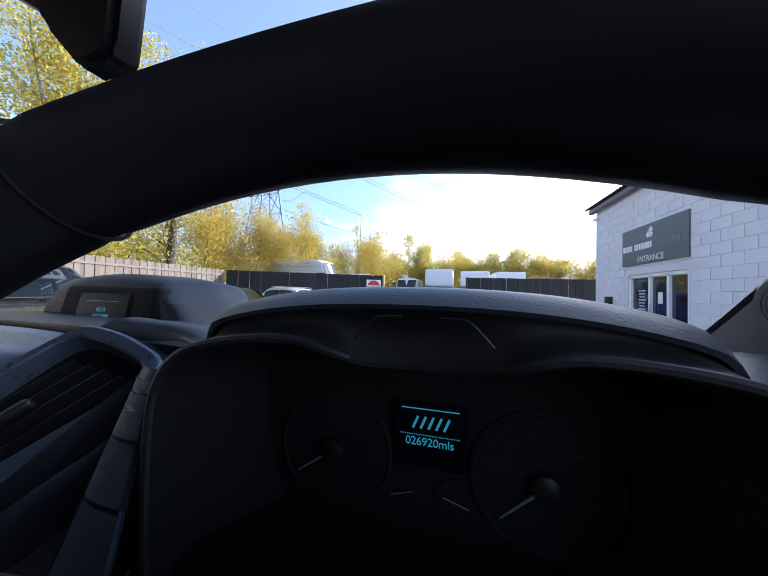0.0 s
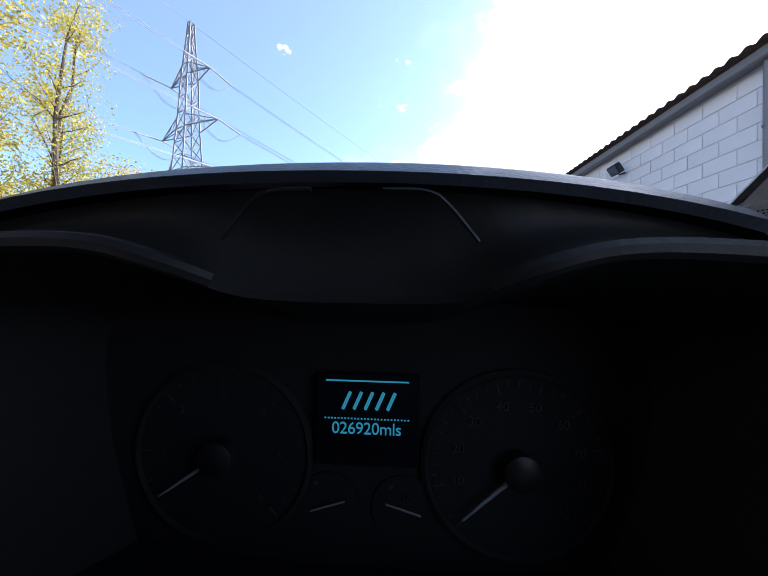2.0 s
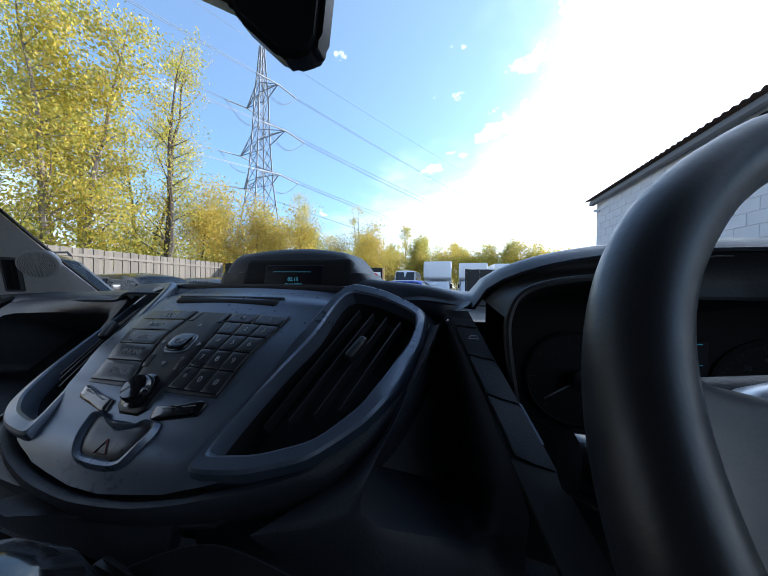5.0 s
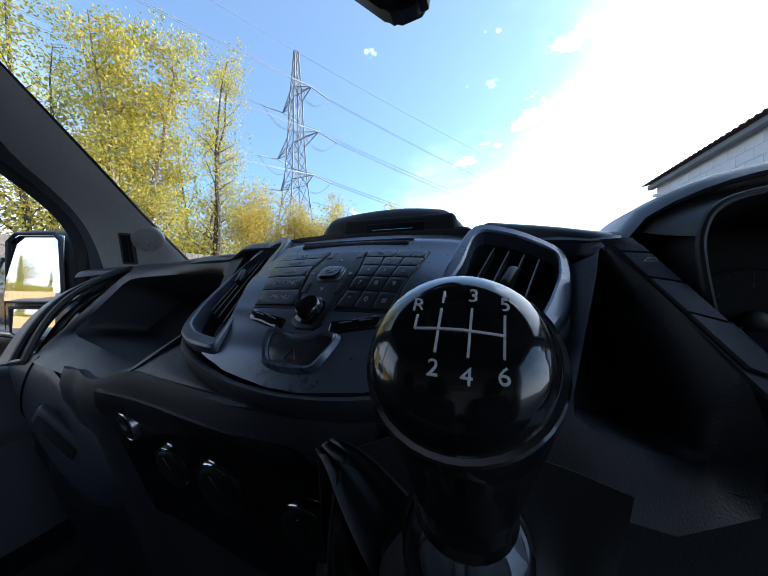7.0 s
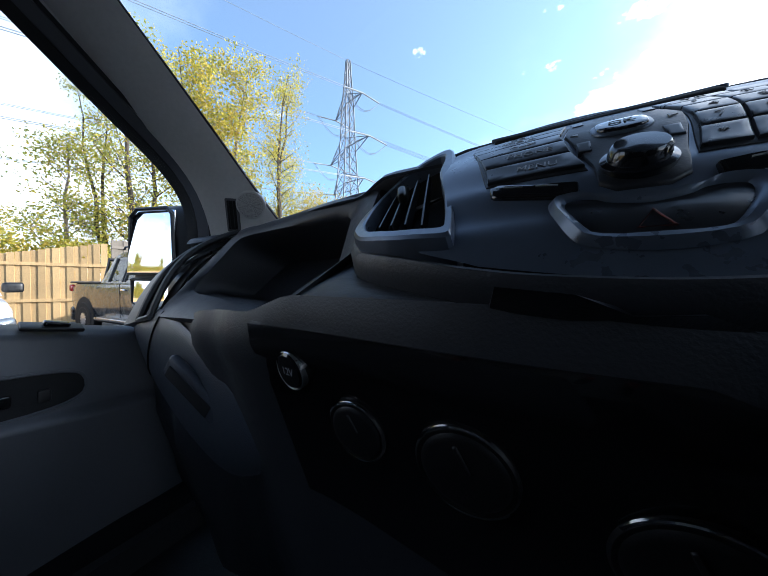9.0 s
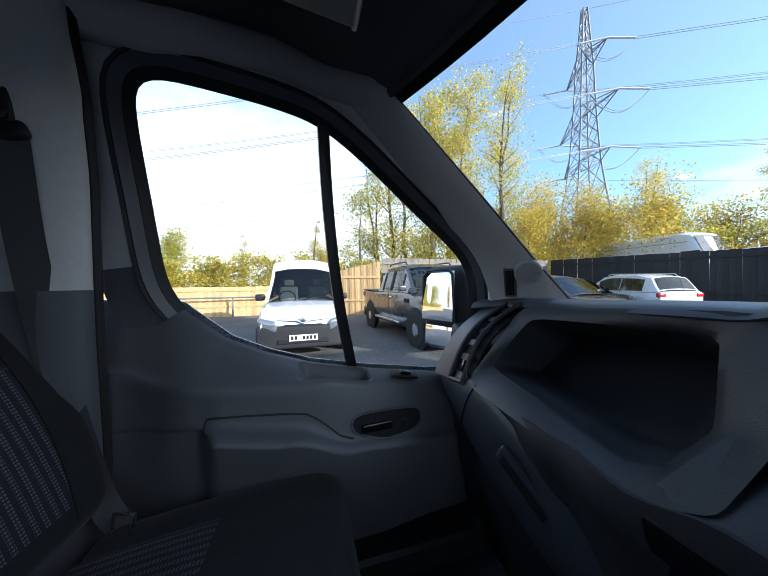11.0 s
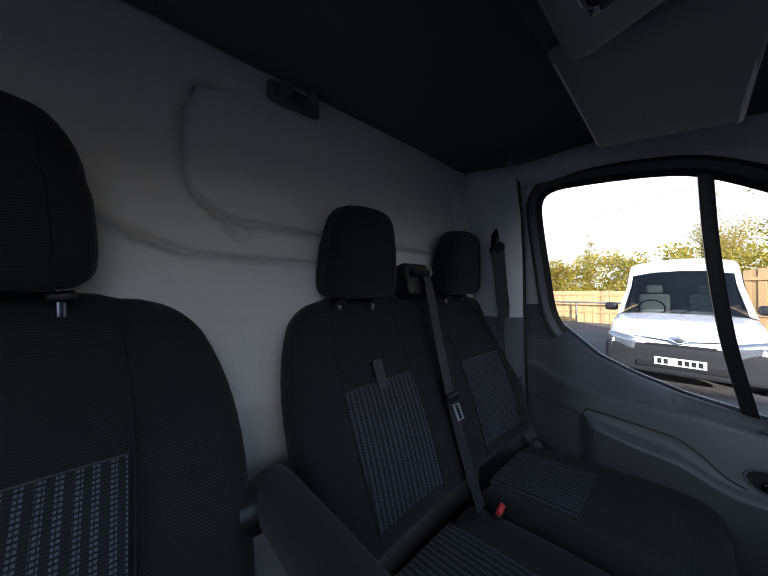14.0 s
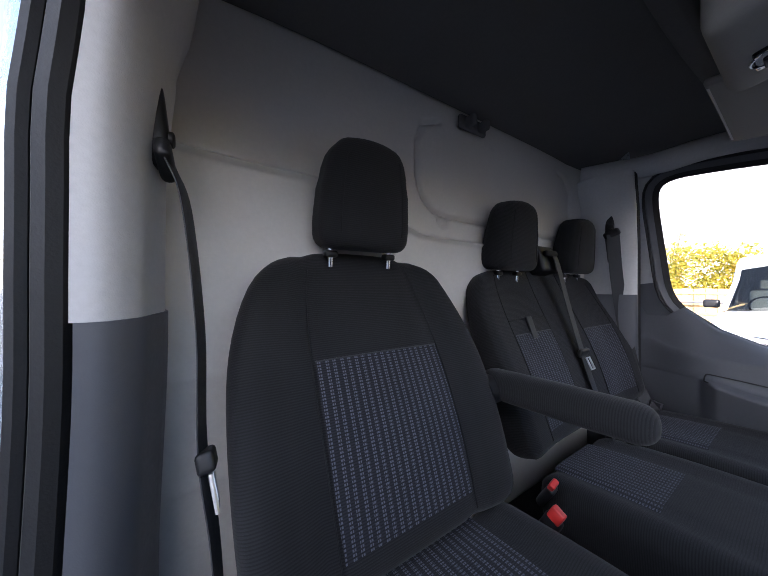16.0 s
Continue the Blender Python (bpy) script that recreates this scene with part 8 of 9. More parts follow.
def hedge():
    rs = random.Random(5)
    clumps = []
    for i in range(700):
        t = i / 700
        x = lerp(-14.9, -16.2, rs.random())
        y = lerp(-34, 3.2, t)
        top = 2.75 + 0.5 * noise.noise((y * 0.5, 0, 1))
        clumps.append(((x, y, rs.uniform(0.3, top)), rs.uniform(0.28, 0.52)))
    ob = new("hedge", leaf_mesh("hedge", clumps, 110000, 0.068, "leaf_yellow", 31))
    tagged(ob, "yellow green autumn hedge behind the low fence", "hedge", kind="stuff")
    # low scrub under the trees
    cl = []
    for i in range(150):
        t = i / 330
        x, y = -13.6 - rs.random() * 2.5, lerp(3, 14, t / 0.45)
        cl.append(((x, y, rs.uniform(0.3, 3.4)), rs.uniform(0.6, 1.3)))
    ob = new("scrub", leaf_mesh("scrub", cl, 14000, 0.070, "leaf_green", 32))
    tagged(ob, "tangled green gold scrub under the trees", "scrub", kind="stuff")
    # thicket along the far side of the yard, with ragged tops
    for nm, mt, lo, hi, sd in (("thicket", "leaf_brown", -20, 20, 33), ("thicket", "leaf_green", -16, 22, 34)):
        cl = []
        for i in range(230):
            x = lerp(lo, hi, i / 229) + rs.uniform(-0.8, 0.8)
            y = 33.5 + rs.uniform(-2, 3.5) - 11 * max(0, -x - 9) / 11
            h = 5.3 + 1.5 * noise.noise((x * 0.30, sd, 0)) + 0.9 * noise.noise((x * 1.1, sd, 4))
            cl.append(((x, y, h * rs.random() ** 0.6), rs.uniform(0.45, 1.0)))
        ob = new(nm, leaf_mesh(nm, cl, 42000, 0.095, mt, sd))
        tagged(ob, "ragged autumn thicket along the far edge of the yard", "scrub", kind="stuff")


hedge()


def pylon():
    C = Vector((-38.2, 48.25, 0))
    arm = Vector((-0.92, 0.39, 0)).normalized()
    cross = Vector((0.39, 0.92, 0)).normalized()
    p = thing("pylon", "grey lattice steel electricity pylon", "pylon", tuple(C))
    wid = [(0, 4.6), (14, 2.6), (22, 1.75), (31, 1.25), (40, 0.95), (46, 0.55), (50, 0.35)]

    def w(z):
        for (a, va), (b, vb) in zip(wid, wid[1:]):
            if z <= b:
                return lerp(va, vb, (z - a) / (b - a))
        return wid[-1][1]

    def corner(k, z):
        sx, sy = ((-1, -1), (1, -1), (1, 1), (-1, 1))[k % 4]
        return arm * (sx * w(z)) + cross * (sy * w(z)) + Vector((0, 0, z))

    levels = [0, 7, 13, 18, 22.3, 25, 27.5, 30, 33, 36, 39.5, 42, 44.5, 47, 50]
    for k in range(4):
        part("leg", tube([corner(k, z) for z in levels], 0.14, 5), "galv", p)
    bm = bmesh.new()
    for z0, z1 in zip(levels, levels[1:]):
        for k in range(4):
            tube([corner(k, z0), corner(k + 1, z1)], 0.07, 4, bm)
            tube([corner(k + 1, z0), corner(k, z1)], 0.07, 4, bm)
            tube([corner(k, z1), corner(k + 1, z1)], 0.06, 4, bm)
    part("bracing", bm, "galv", p, "crossed lattice bracing")
    tips = []
    for z, L in ((39.8, 6.0), (30.1, 8.6), (22.4, 6.8)):
        for s in (-1, 1):
            bm = bmesh.new()
            tip = arm * (s * L) + Vector((0, 0, z))
            for e in (-1, 1):
                a = arm * (s * w(z)) + cross * (e * w(z)) + Vector((0, 0, z))
                b = arm * (s * w(z + 2.2)) + cross * (e * w(z + 2.2)) + Vector((0, 0, z + 2.2))
                tube([a, tip], 0.09, 4, bm); tube([b, tip], 0.08, 4, bm)
                for t in (0.3, 0.6):
                    tube([a.lerp(tip, t), b.lerp(tip, t)], 0.05, 4, bm)
                    tube([a.lerp(tip, t), b.lerp(tip, max(0, t - 0.3))], 0.05, 4, bm)
            part("cross_arm", bm, "galv", p, "lattice cross arm")
            tips.append((tip, s))
            for e in (-1, 1):
                q = tip + cross * (e * 4.2) + Vector((0, 0, -0.5))
                part("insulator", tube([tip, q], 0.14, 6), "insul", p, "slender insulator string")
    # conductors: down both spans, with a jumper loop under each arm
    for tip, s in tips:
        ln = thing("power_line", "twin overhead power cable on the pylon", "power line", tuple(C), group="power lines")
        for off in (-0.22, 0.22):
            a1 = tip + cross * 4.2 + Vector((0, 0, -0.5)) + arm * off
            a2 = tip - cross * 4.2 + Vector((0, 0, -0.5)) + arm * off
            d1, d2 = Vector((0.62, 0.78, 0)), Vector((-0.33, -0.94, 0))
            part("cable", tube([a1 + d1 * (300 * t) + Vector((0, 0, -44 * t * (1 - t) - 6 * t)) for t in [i / 20 for i in range(21)]], 0.045, 4), "cable", ln)
            part("cable", tube([a2 + d2 * (300 * t) + Vector((0, 0, -44 * t * (1 - t) + 4 * t)) for t in [i / 20 for i in range(21)]], 0.045, 4), "cable", ln)
            part("jumper", tube([a2.lerp(a1, t) + Vector((0, 0, -3.0 * math.sin(t * math.pi))) for t in [i / 10 for i in range(11)]], 0.045, 4), "cable", ln)
    ln = thing("earth_wire", "thin earth wire from the pylon peak", "power line", tuple(C), group="power lines")
    top = Vector((0, 0, 50))
    part("cable", tube([top + Vector((0.62, 0.78, 0)) * (300 * t) + Vector((0, 0, -36 * t * (1 - t) - 6 * t)) for t in [i / 20 for i in range(21)]], 0.035, 4), "cable", ln)
    part("cable", tube([top + Vector((-0.33, -0.94, 0)) * (300 * t) + Vector((0, 0, -36 * t * (1 - t))) for t in [i / 20 for i in range(21)]], 0.035, 4), "cable", ln)


pylon()


# ---- vehicles: local y ahead, x to the right, origin on the ground under the middle ----
def car_paint(name, col, metal=0.2, rough=0.25):
    return mat(name, col, rough, metal=metal, coat=0.6, var=0.04, dirt=((col[0] * 0.6 + 0.03, col[1] * 0.6 + 0.028, col[2] * 0.6 + 0.025), 1.4, 0.66, 0.35))


M["p_white"] = car_paint("white car paint", (0.64, 0.65, 0.67), 0.0)
M["p_black"] = car_paint("black car paint", (0.012, 0.012, 0.014))
M["p_grey"] = car_paint("dark bronze grey car paint", (0.085, 0.085, 0.088), 0.6)
M["p_blue"] = car_paint("bright blue van paint", (0.010, 0.045, 0.36), 0.2)
M["tyre"] = mat("tyre rubber", (0.018, 0.018, 0.018), 0.8, bump=0.4, bumpscale=80)
M["alloy"] = mat("alloy wheel", (0.55, 0.56, 0.58), 0.3, metal=0.8)
M["bumper"] = mat("grey bumper plastic", (0.024, 0.025, 0.027), 0.65, spec=0.2, bump=0.3, bumpscale=300)
M["lamp"] = mat("clear headlamp", (0.22, 0.24, 0.26), 0.10, metal=0.5, coat=1.0, var=0.3, scale=18)
M["lamp_red"] = mat("red tail lamp", (0.42, 0.02, 0.02), 0.15, coat=0.8)
M["plate_y"] = mat("yellow number plate", (0.70, 0.52, 0.04), 0.4)
M["seat_grey"] = mat("pale grey car seat", (0.30, 0.30, 0.29), 0.9)
M["canvas"] = mat("white box body panel", (0.74, 0.75, 0.76), 0.4, var=0.05, dirt=((0.5, 0.5, 0.48), 1.0, 0.62, 0.4))


def pl(keys, y):
    for (a, va), (b, vb) in zip(keys, keys[1:]):
        if y <= b:
            return va + (vb - va) * max(0.0, min(1.0, (y - a) / (b - a) if b > a else 0))
    return keys[-1][1]


def wheel(par, x, y, r, w, spokes, name="wheel"):
    s = 1 if x > 0 else -1
    h = new(name)
    h.parent = par
    h.matrix_basis = Matrix.Translation((x, y, r)) @ pose(0, 0, 0, 0, 90 * s, 0)
    part("tyre", lathe([(r * 0.66, -w / 2), (r * 0.90, -w / 2), (r * 0.985, -w * 0.36), (r, 0), (r * 0.985, w * 0.36), (r * 0.90, w / 2), (r * 0.68, w / 2)], 28), "tyre", h)
    part("rim", lathe([(r * 0.69, w * 0.30), (r * 0.69, w * 0.5), (r * 0.63, w * 0.50), (r * 0.60, w * 0.2), (0.01, w * 0.15)], 28), "blackp", h)
    bm = bmesh.new()
    for k in range(spokes):
        box((r * 0.62, r * 0.13, 0.03), (r * 0.33, 0, w * 0.43), (0, 5, 0), bev=0.006, bm=bm)
        bmesh.ops.rotate(bm, cent=(0, 0, 0), matrix=Matrix.Rotation(2 * math.pi / spokes, 3, "Z"), verts=bm.verts[:])
    part("spokes", bm, "alloy", h, "silver alloy spokes")
    part("hub_cap", lathe([(r * 0.16, w * 0.4), (r * 0.14, w * 0.5), (0.002, w * 0.51)], 16), "alloy", h)
    return h


def vehicle(name, label, cat, paint, at, rz, L, W, belt_z, roof, cowl, sill=0.28, wheels=(), wr=0.31, spokes=7, panes=(), screens=(), bumper="bumper", hood=None, group="", bed=None, crown=0.03, tuck=0.90, lamps=(0.70, 0.52), tail=True, seats=(), plate=None, nose=0.0, fbz=(0.26, 0.62), plate_z=0.56):
    """belt_z: (y, z) keys of the waist; roof: (y, z) keys of the roofline, from tail to nose; panes: side windows (y0, y1, slope0, slope1); screens: (y0, y1) glass stretches of the roofline."""
    v = thing(name, label, cat, at, rz, group)
    hw = lambda y: W / 2 * (1 - 0.10 * max(0, (abs(y) - L * 0.36) / (L * 0.14)) ** 2)
    # lower body
    ys = [-L / 2 + L * i / 40 for i in range(41)]
    prof = [(0.90, 0.0), (0.975, 0.10), (1.0, 0.35), (1.0, 0.62), (0.985, 0.86), (0.95, 0.96), (0.86, 1.0), (0.45, 1.02), (0, 1.03)]
    prof = [(-a, b) for a, b in prof] + [(a, b) for a, b in reversed(prof[:-1])]

    def body(y, j):
        a, b = prof[int(j)]
        zb = pl(belt_z, y)
        z0 = sill + 0.10 * max(0, (abs(y) - L * 0.44) / (L * 0.06))
        yy = y * (1 - 0.015 * abs(b - 0.5) * 2 * (abs(y) > L * 0.4))
        return (a * hw(y), yy, lerp(z0, zb, b))

    bm = grid(ys, list(range(len(prof))), body)
    # close nose and tail
    for e in (ys[0], ys[-1]):
        vs = [bm.verts.new(body(e, j)) for j in range(len(prof))]
        bm.faces.new(vs)
    part("body", bm, paint, v, "", angle=40)
    # cabin: skip the faces where glass sits
    r0, r1 = roof[0][0], roof[-1][0]
    cuts = sorted({r0, r1, *[k[0] for k in roof], *[p[0] for p in panes], *[p[1] for p in panes], *[s for q in screens for s in q]})
    dense = []
    for a, b in zip(cuts, cuts[1:]):
        k = max(1, int((b - a) / 0.12))
        dense += [a + (b - a) * i / k for i in range(k)]
    dense.append(cuts[-1])
    lev = [0, 0.07, 0.5, 0.86, 1.0]

    def side(y, t, s):
        zb, zt = pl(belt_z, y) - 0.01, pl(roof, y) - 0.05
        zt = max(zt, zb + 0.005)
        x = lerp(hw(y) * 0.965, hw(y) * tuck, min(1, (lerp(zb, zt, t) - zb) / 0.55) if zt > zb else 0) - 0.012 * t
        return Vector((s * x, y, lerp(zb, zt, t)))

    def top(y, u):
        e = side(y, 1.0, 1)
        return Vector((e.x * u, y, e.z + 0.05 * (1 - abs(u) ** 6) + crown * (1 - u * u)))

    bm = bmesh.new()
    for a, b in zip(dense, dense[1:]):
        m = (a + b) / 2
        for s in (-1, 1):
            for t0, t1 in zip(lev, lev[1:]):
                tm = (t0 + t1) / 2
                if any(p[0] < m < p[1] for p in panes) and 0.07 < tm < 0.86:
                    continue
                bm.faces.new([bm.verts.new(side(y, t, s)) for y, t in ((a, t0), (b, t0), (b, t1), (a, t1))])
        us = [-1, -0.9, -0.5, 0, 0.5, 0.9, 1]
        for u0, u1 in zip(us, us[1:]):
            if any(q[0] < m < q[1] for q in screens) and abs((u0 + u1) / 2) < 0.9:
                continue
            bm.faces.new([bm.verts.new(top(y, u)) for y, u in ((a, u0), (b, u0), (b, u1), (a, u1))])
    for e in (dense[0], dense[-1]):
        if pl(roof, e) - pl(belt_z, e) > 0.15:
            bm.faces.new([bm.verts.new(p) for p in [side(e, t, -1) for t in lev] + [top(e, u) for u in (-0.9, 0, 0.9)] + [side(e, t, 1) for t in reversed(lev)]])
    bmesh.ops.remove_doubles(bm, verts=bm.verts[:], dist=0.002)
    part("cabin", bm, paint, v, "", angle=40)
    for p in panes:
        for s in (-1, 1):
            k = [lerp(p[0], p[1], i / 4) for i in range(5)]
            part("side_window", grid(k, [0.07, 0.45, 0.86], lambda y, t: side(y, t, s) + Vector((-s * 0.006, 0, 0))), "glass_car", v, "tinted side window")
        for y in (p[0], p[1]):
            for s in (-1, 1):
                part("pillar", tube([side(y, t, s) + Vector((s * 0.002, 0, 0)) for t in (0.05, 0.45, 0.88)], 0.022, 5), "blackp", v)
    for q in screens:
        k = [lerp(q[0], q[1], i / 8) for i in range(9)]
        part("windscreen" if q[0] > 0 else "rear_window", grid(k, [-0.9, -0.45, 0, 0.45, 0.9], lambda y, u: top(y, u) - Vector((0, 0, 0.006))), "glass_car", v, "tinted glass")
    part("cabin_floor", box((W * 0.84, (r1 - r0) * 0.8, 0.05), (0, (r0 + r1) / 2, pl(belt_z, (r0 + r1) / 2) - 0.25)), "deep", v)
    for sx, sy in seats:
        st_ = part("seat", rbox((0.46, 0.16, 0.62), 0.06, 3, at=(sx, sy, pl(belt_z, sy) + 0.02), rot=(12, 0, 0)), "seat_grey", v, "pale grey seat")
        part("headrest", rbox((0.24, 0.08, 0.17), 0.035, 3, at=(sx, sy - 0.07, pl(belt_z, sy) + 0.43)), "seat_grey", st_)
    # wheels and arches
    for y in wheels:
        for s in (-1, 1):
            part("wheel_arch", lathe([(wr * 1.22, -0.02), (wr * 1.22, 0.016), (wr * 1.16, 0.020), (wr * 0.6, 0.020), (0.02, 0.018)], 28, (s * (W / 2 - 0.012), y, wr * 1.02), (0, 90 * s, 0)), "bumper", v, "dark wheel arch")
            wheel(v, s * (W / 2 - 0.075), y, wr, 0.20, spokes)
    # bumpers, lamps, grille, sills
    fy = L / 2
    fb = part("front_bumper", rbox((W * 1.0, 0.26, fbz[1] - fbz[0]), 0.06, 6, f=lambda x, y, z: (x, y - 0.06 * (x / (W / 2)) ** 2, z), at=(0, fy - 0.09, (fbz[0] + fbz[1]) / 2)), bumper, v, "front bumper", angle=60)
    part("rear_bumper", rbox((W * 0.97, 0.20, 0.34), 0.07, 6, f=lambda x, y, z: (x, y + 0.12 * (x / (W / 2)) ** 2, z), at=(0, -fy + 0.08, 0.48)), bumper, v, "rear bumper", angle=60)
    part("air_intake", rbox((W * 0.55, 0.05, 0.09), 0.02, 3, at=(0, fy + 0.022, 0.36)), "deep", fb, "dark air intake")
    lx, lz = lamps
    for s in (-1, 1):
        part("headlamp", rbox((0.36, 0.20, 0.22), 0.07, 4, f=lambda x, y, z: (x, y - 0.30 * s * x * 1.0, z + 0.20 * s * x), at=(s * W / 2 * lx, fy - 0.100, lz + 0.18)), "lamp", v, "clear headlamp", angle=60)
        if tail:
            part("tail_lamp", rbox((0.30, 0.14, 0.17), 0.05, 4, at=(s * W / 2 * 0.80, -fy + 0.075, pl(belt_z, -fy) - 0.12)), "lamp_red", v, "red tail lamp", angle=60)
        mr = part("door_mirror", rbox((0.20, 0.12, 0.15), 0.04, 3, at=(s * (W / 2 + 0.09), cowl - 0.28, pl(belt_z, cowl - 0.3) + 0.10)), "blackp" if bumper == "bumper" else paint, v, "door mirror", angle=60)
        part("sill", rbox((0.05, L * 0.42, 0.10), 0.02, 2, at=(s * (W / 2 - 0.03), 0, sill + 0.01)), "bumper", v)
        part("door_line", tube([(s * (W / 2 + 0.001), 0.02, sill + 0.1), (s * (W / 2 + 0.001), 0.0, pl(belt_z, 0) - 0.03)], 0.005, 4), "deep", v)
        part("door_handle", rbox((0.03, 0.17, 0.035), 0.012, 2, at=(s * (W / 2 + 0.006), 0.14, pl(belt_z, 0) - 0.14)), "blackp" if bumper == "bumper" else "chrome", v, "door handle")
    part("grille", rbox((W * 0.42, 0.06, 0.10), 0.02, 4, at=(0, fy - 0.012, lz + 0.135)), "deep", v, "dark front grille")
    for y, col in ((fy + 0.048, "sign_white"), (-fy - 0.026, "plate_y")):
        pz = plate_z if y > 0 else 0.62
        np_ = part("number_plate", box((0.52, 0.012, 0.112), (0, y, pz), bev=0.002), col, v, "number plate with plain dark bars")
        for k in range(7):
            if k != 4:
                part("plate_bar", box((0.044, 0.004, 0.072), (-0.205 + 0.066 * k + (0.012 if k > 4 else 0), y + (0.007 if y > 0 else -0.007), pz)), "blackp", np_)
    for s in (-1, 1):
        part("wiper", tube([(s * 0.12 + 0.1, cowl - 0.01, pl(belt_z, cowl) + 0.035), (s * 0.12 - 0.42, cowl - 0.10, pl(roof, cowl - 0.10) + 0.045)], 0.010, 5), "blackp", v)
    return v


COMBO = dict(fbz=(0.22, 0.66), L=4.32, W=1.70, belt_z=[(-2.16, 1.06), (0.55, 1.05), (1.10, 1.04), (1.70, 0.97), (2.00, 0.88), (2.16, 0.74)], cowl=1.10, wheels=(-1.36, 1.36), wr=0.31,
             seats=((-0.36, 0.0), (0.36, 0.0)), crown=0.06, tuck=0.84)
combo = vehicle("panel_van", "small white panel van with a grey bumper", "van", "p_white", (-7.74, -0.40, 0), -89.5,
                roof=[(-2.14, 1.94), (-1.9, 2.02), (0.0, 2.02), (0.32, 1.93), (0.58, 1.76), (1.14, 1.06)], panes=((-0.25, 0.44),), screens=((0.58, 1.14),), lamps=(0.76, 0.49), plate_z=0.43, **COMBO)
# the chrome wedge badge bar and a steering wheel behind the glass
part("badge_bar", tube([(-0.46, 2.135, 0.775), (-0.10, 2.165, 0.745), (0, 2.17, 0.70), (0.10, 2.165, 0.745), (0.46, 2.135, 0.775)], 0.018, 6), "chrome", combo, "chrome grille bar with a plain emblem")
part("emblem", lathe([(0.055, 0), (0.055, 0.015), (0.045, 0.02), (0.002, 0.02)], 20, (0, 2.17, 0.765), (-90, 0, 0)), "steel", combo, "plain round emblem")
part("cabin_wheel", tube([(0.36 + 0.18 * math.cos(a), 0.72 + 0.05 * math.sin(a), 1.12 + 0.16 * math.sin(a)) for a in [2 * math.pi * i / 20 for i in range(20)]], 0.014, 5, closed=True), "deep", combo, "dark steering wheel")
part("aerial", tube([(0, 0.30, 1.86), (0, 0.22, 2.0)], 0.008, 5), "blackp", combo)

blue = vehicle("panel_van", "bright blue panel van parked beyond the gate", "van", "p_blue", (-2.15, 19.25, 0), -106,
               roof=[(-2.14, 1.74), (-1.9, 1.83), (0.0, 1.84), (0.32, 1.80), (0.55, 1.70), (1.12, 1.08)], panes=((-0.25, 0.45),), screens=((0.48, 1.08),), lamps=(0.74, 0.56), **COMBO)
far_van = vehicle("panel_van", "white panel van parked along the road", "van", "p_white", (12.0, -26.5, 0), -60,
                  roof=[(-2.14, 1.76), (-1.9, 1.82), (0.0, 1.84), (0.32, 1.80), (0.55, 1.70), (1.12, 1.08)], panes=((-0.25, 0.45),), screens=((0.48, 1.08),), lamps=(0.74, 0.56), **COMBO)


def pickup():
    v = vehicle("pickup_truck", "dark bronze grey double-cab pickup truck", "pickup truck", "p_grey", (-7.45, 2.80, 0), -85, 5.30, 1.90,
                [(-2.65, 1.20), (1.0, 1.22), (1.35, 1.20), (2.2, 1.14), (2.55, 1.0), (2.65, 0.85)],
                [(-0.95, 1.24), (-0.70, 1.82), (-0.4, 1.90), (0.45, 1.92), (0.70, 1.84), (1.38, 1.24)], 1.36, sill=0.42, wheels=(-1.62, 1.60), wr=0.40, spokes=12,
                panes=((-0.55, 0.02), (0.10, 0.78)), screens=((-0.93, -0.72), (0.72, 1.36)), bumper="p_grey", tuck=0.80, lamps=(0.76, 0.82), seats=((-0.38, 0.1), (0.38, 0.1)))
    for s in (-1, 1):
        part("side_step", rbox((0.16, 1.75, 0.06), 0.02, 4, at=(s * 0.97, 0.0, 0.47)), "steel", v, "bright side step")
        part("roof_rail", tube([(s * 0.66, -0.55, 1.93), (s * 0.66, -0.48, 1.985), (s * 0.66, 0.50, 1.985), (s * 0.66, 0.58, 1.92)], 0.022, 6), "blackp", v, "black roof rail")
        part("wing_vent", rbox((0.02, 0.24, 0.10), 0.008, 2, at=(s * 0.955, 1.12, 1.02)), "deep", v, "dark wing vent")
    part("bed_rail", box((1.80, 1.60, 0.05), (0, -1.78, 1.215), bev=0.02), "blackp", v, "black load bed cover")
    part("roll_bar", tube([(-0.80, -1.05, 1.22), (-0.74, -1.0, 1.72), (0.74, -1.0, 1.72), (0.80, -1.05, 1.22)], 0.04, 8), "blackp", v, "black roll bar")
    part("price_board", box((1.05, 0.02, 0.26), (0.0, 0.78, 1.69), (48, 0, 0)), "sign_white", v, "white board behind the windscreen with plain bars")
    for k in range(8):
        part("board_bar", box((0.07, 0.004, 0.10), (-0.42 + 0.12 * k, 0.802, 1.705), (48, 0, 0)), "blackp", v)


pickup()


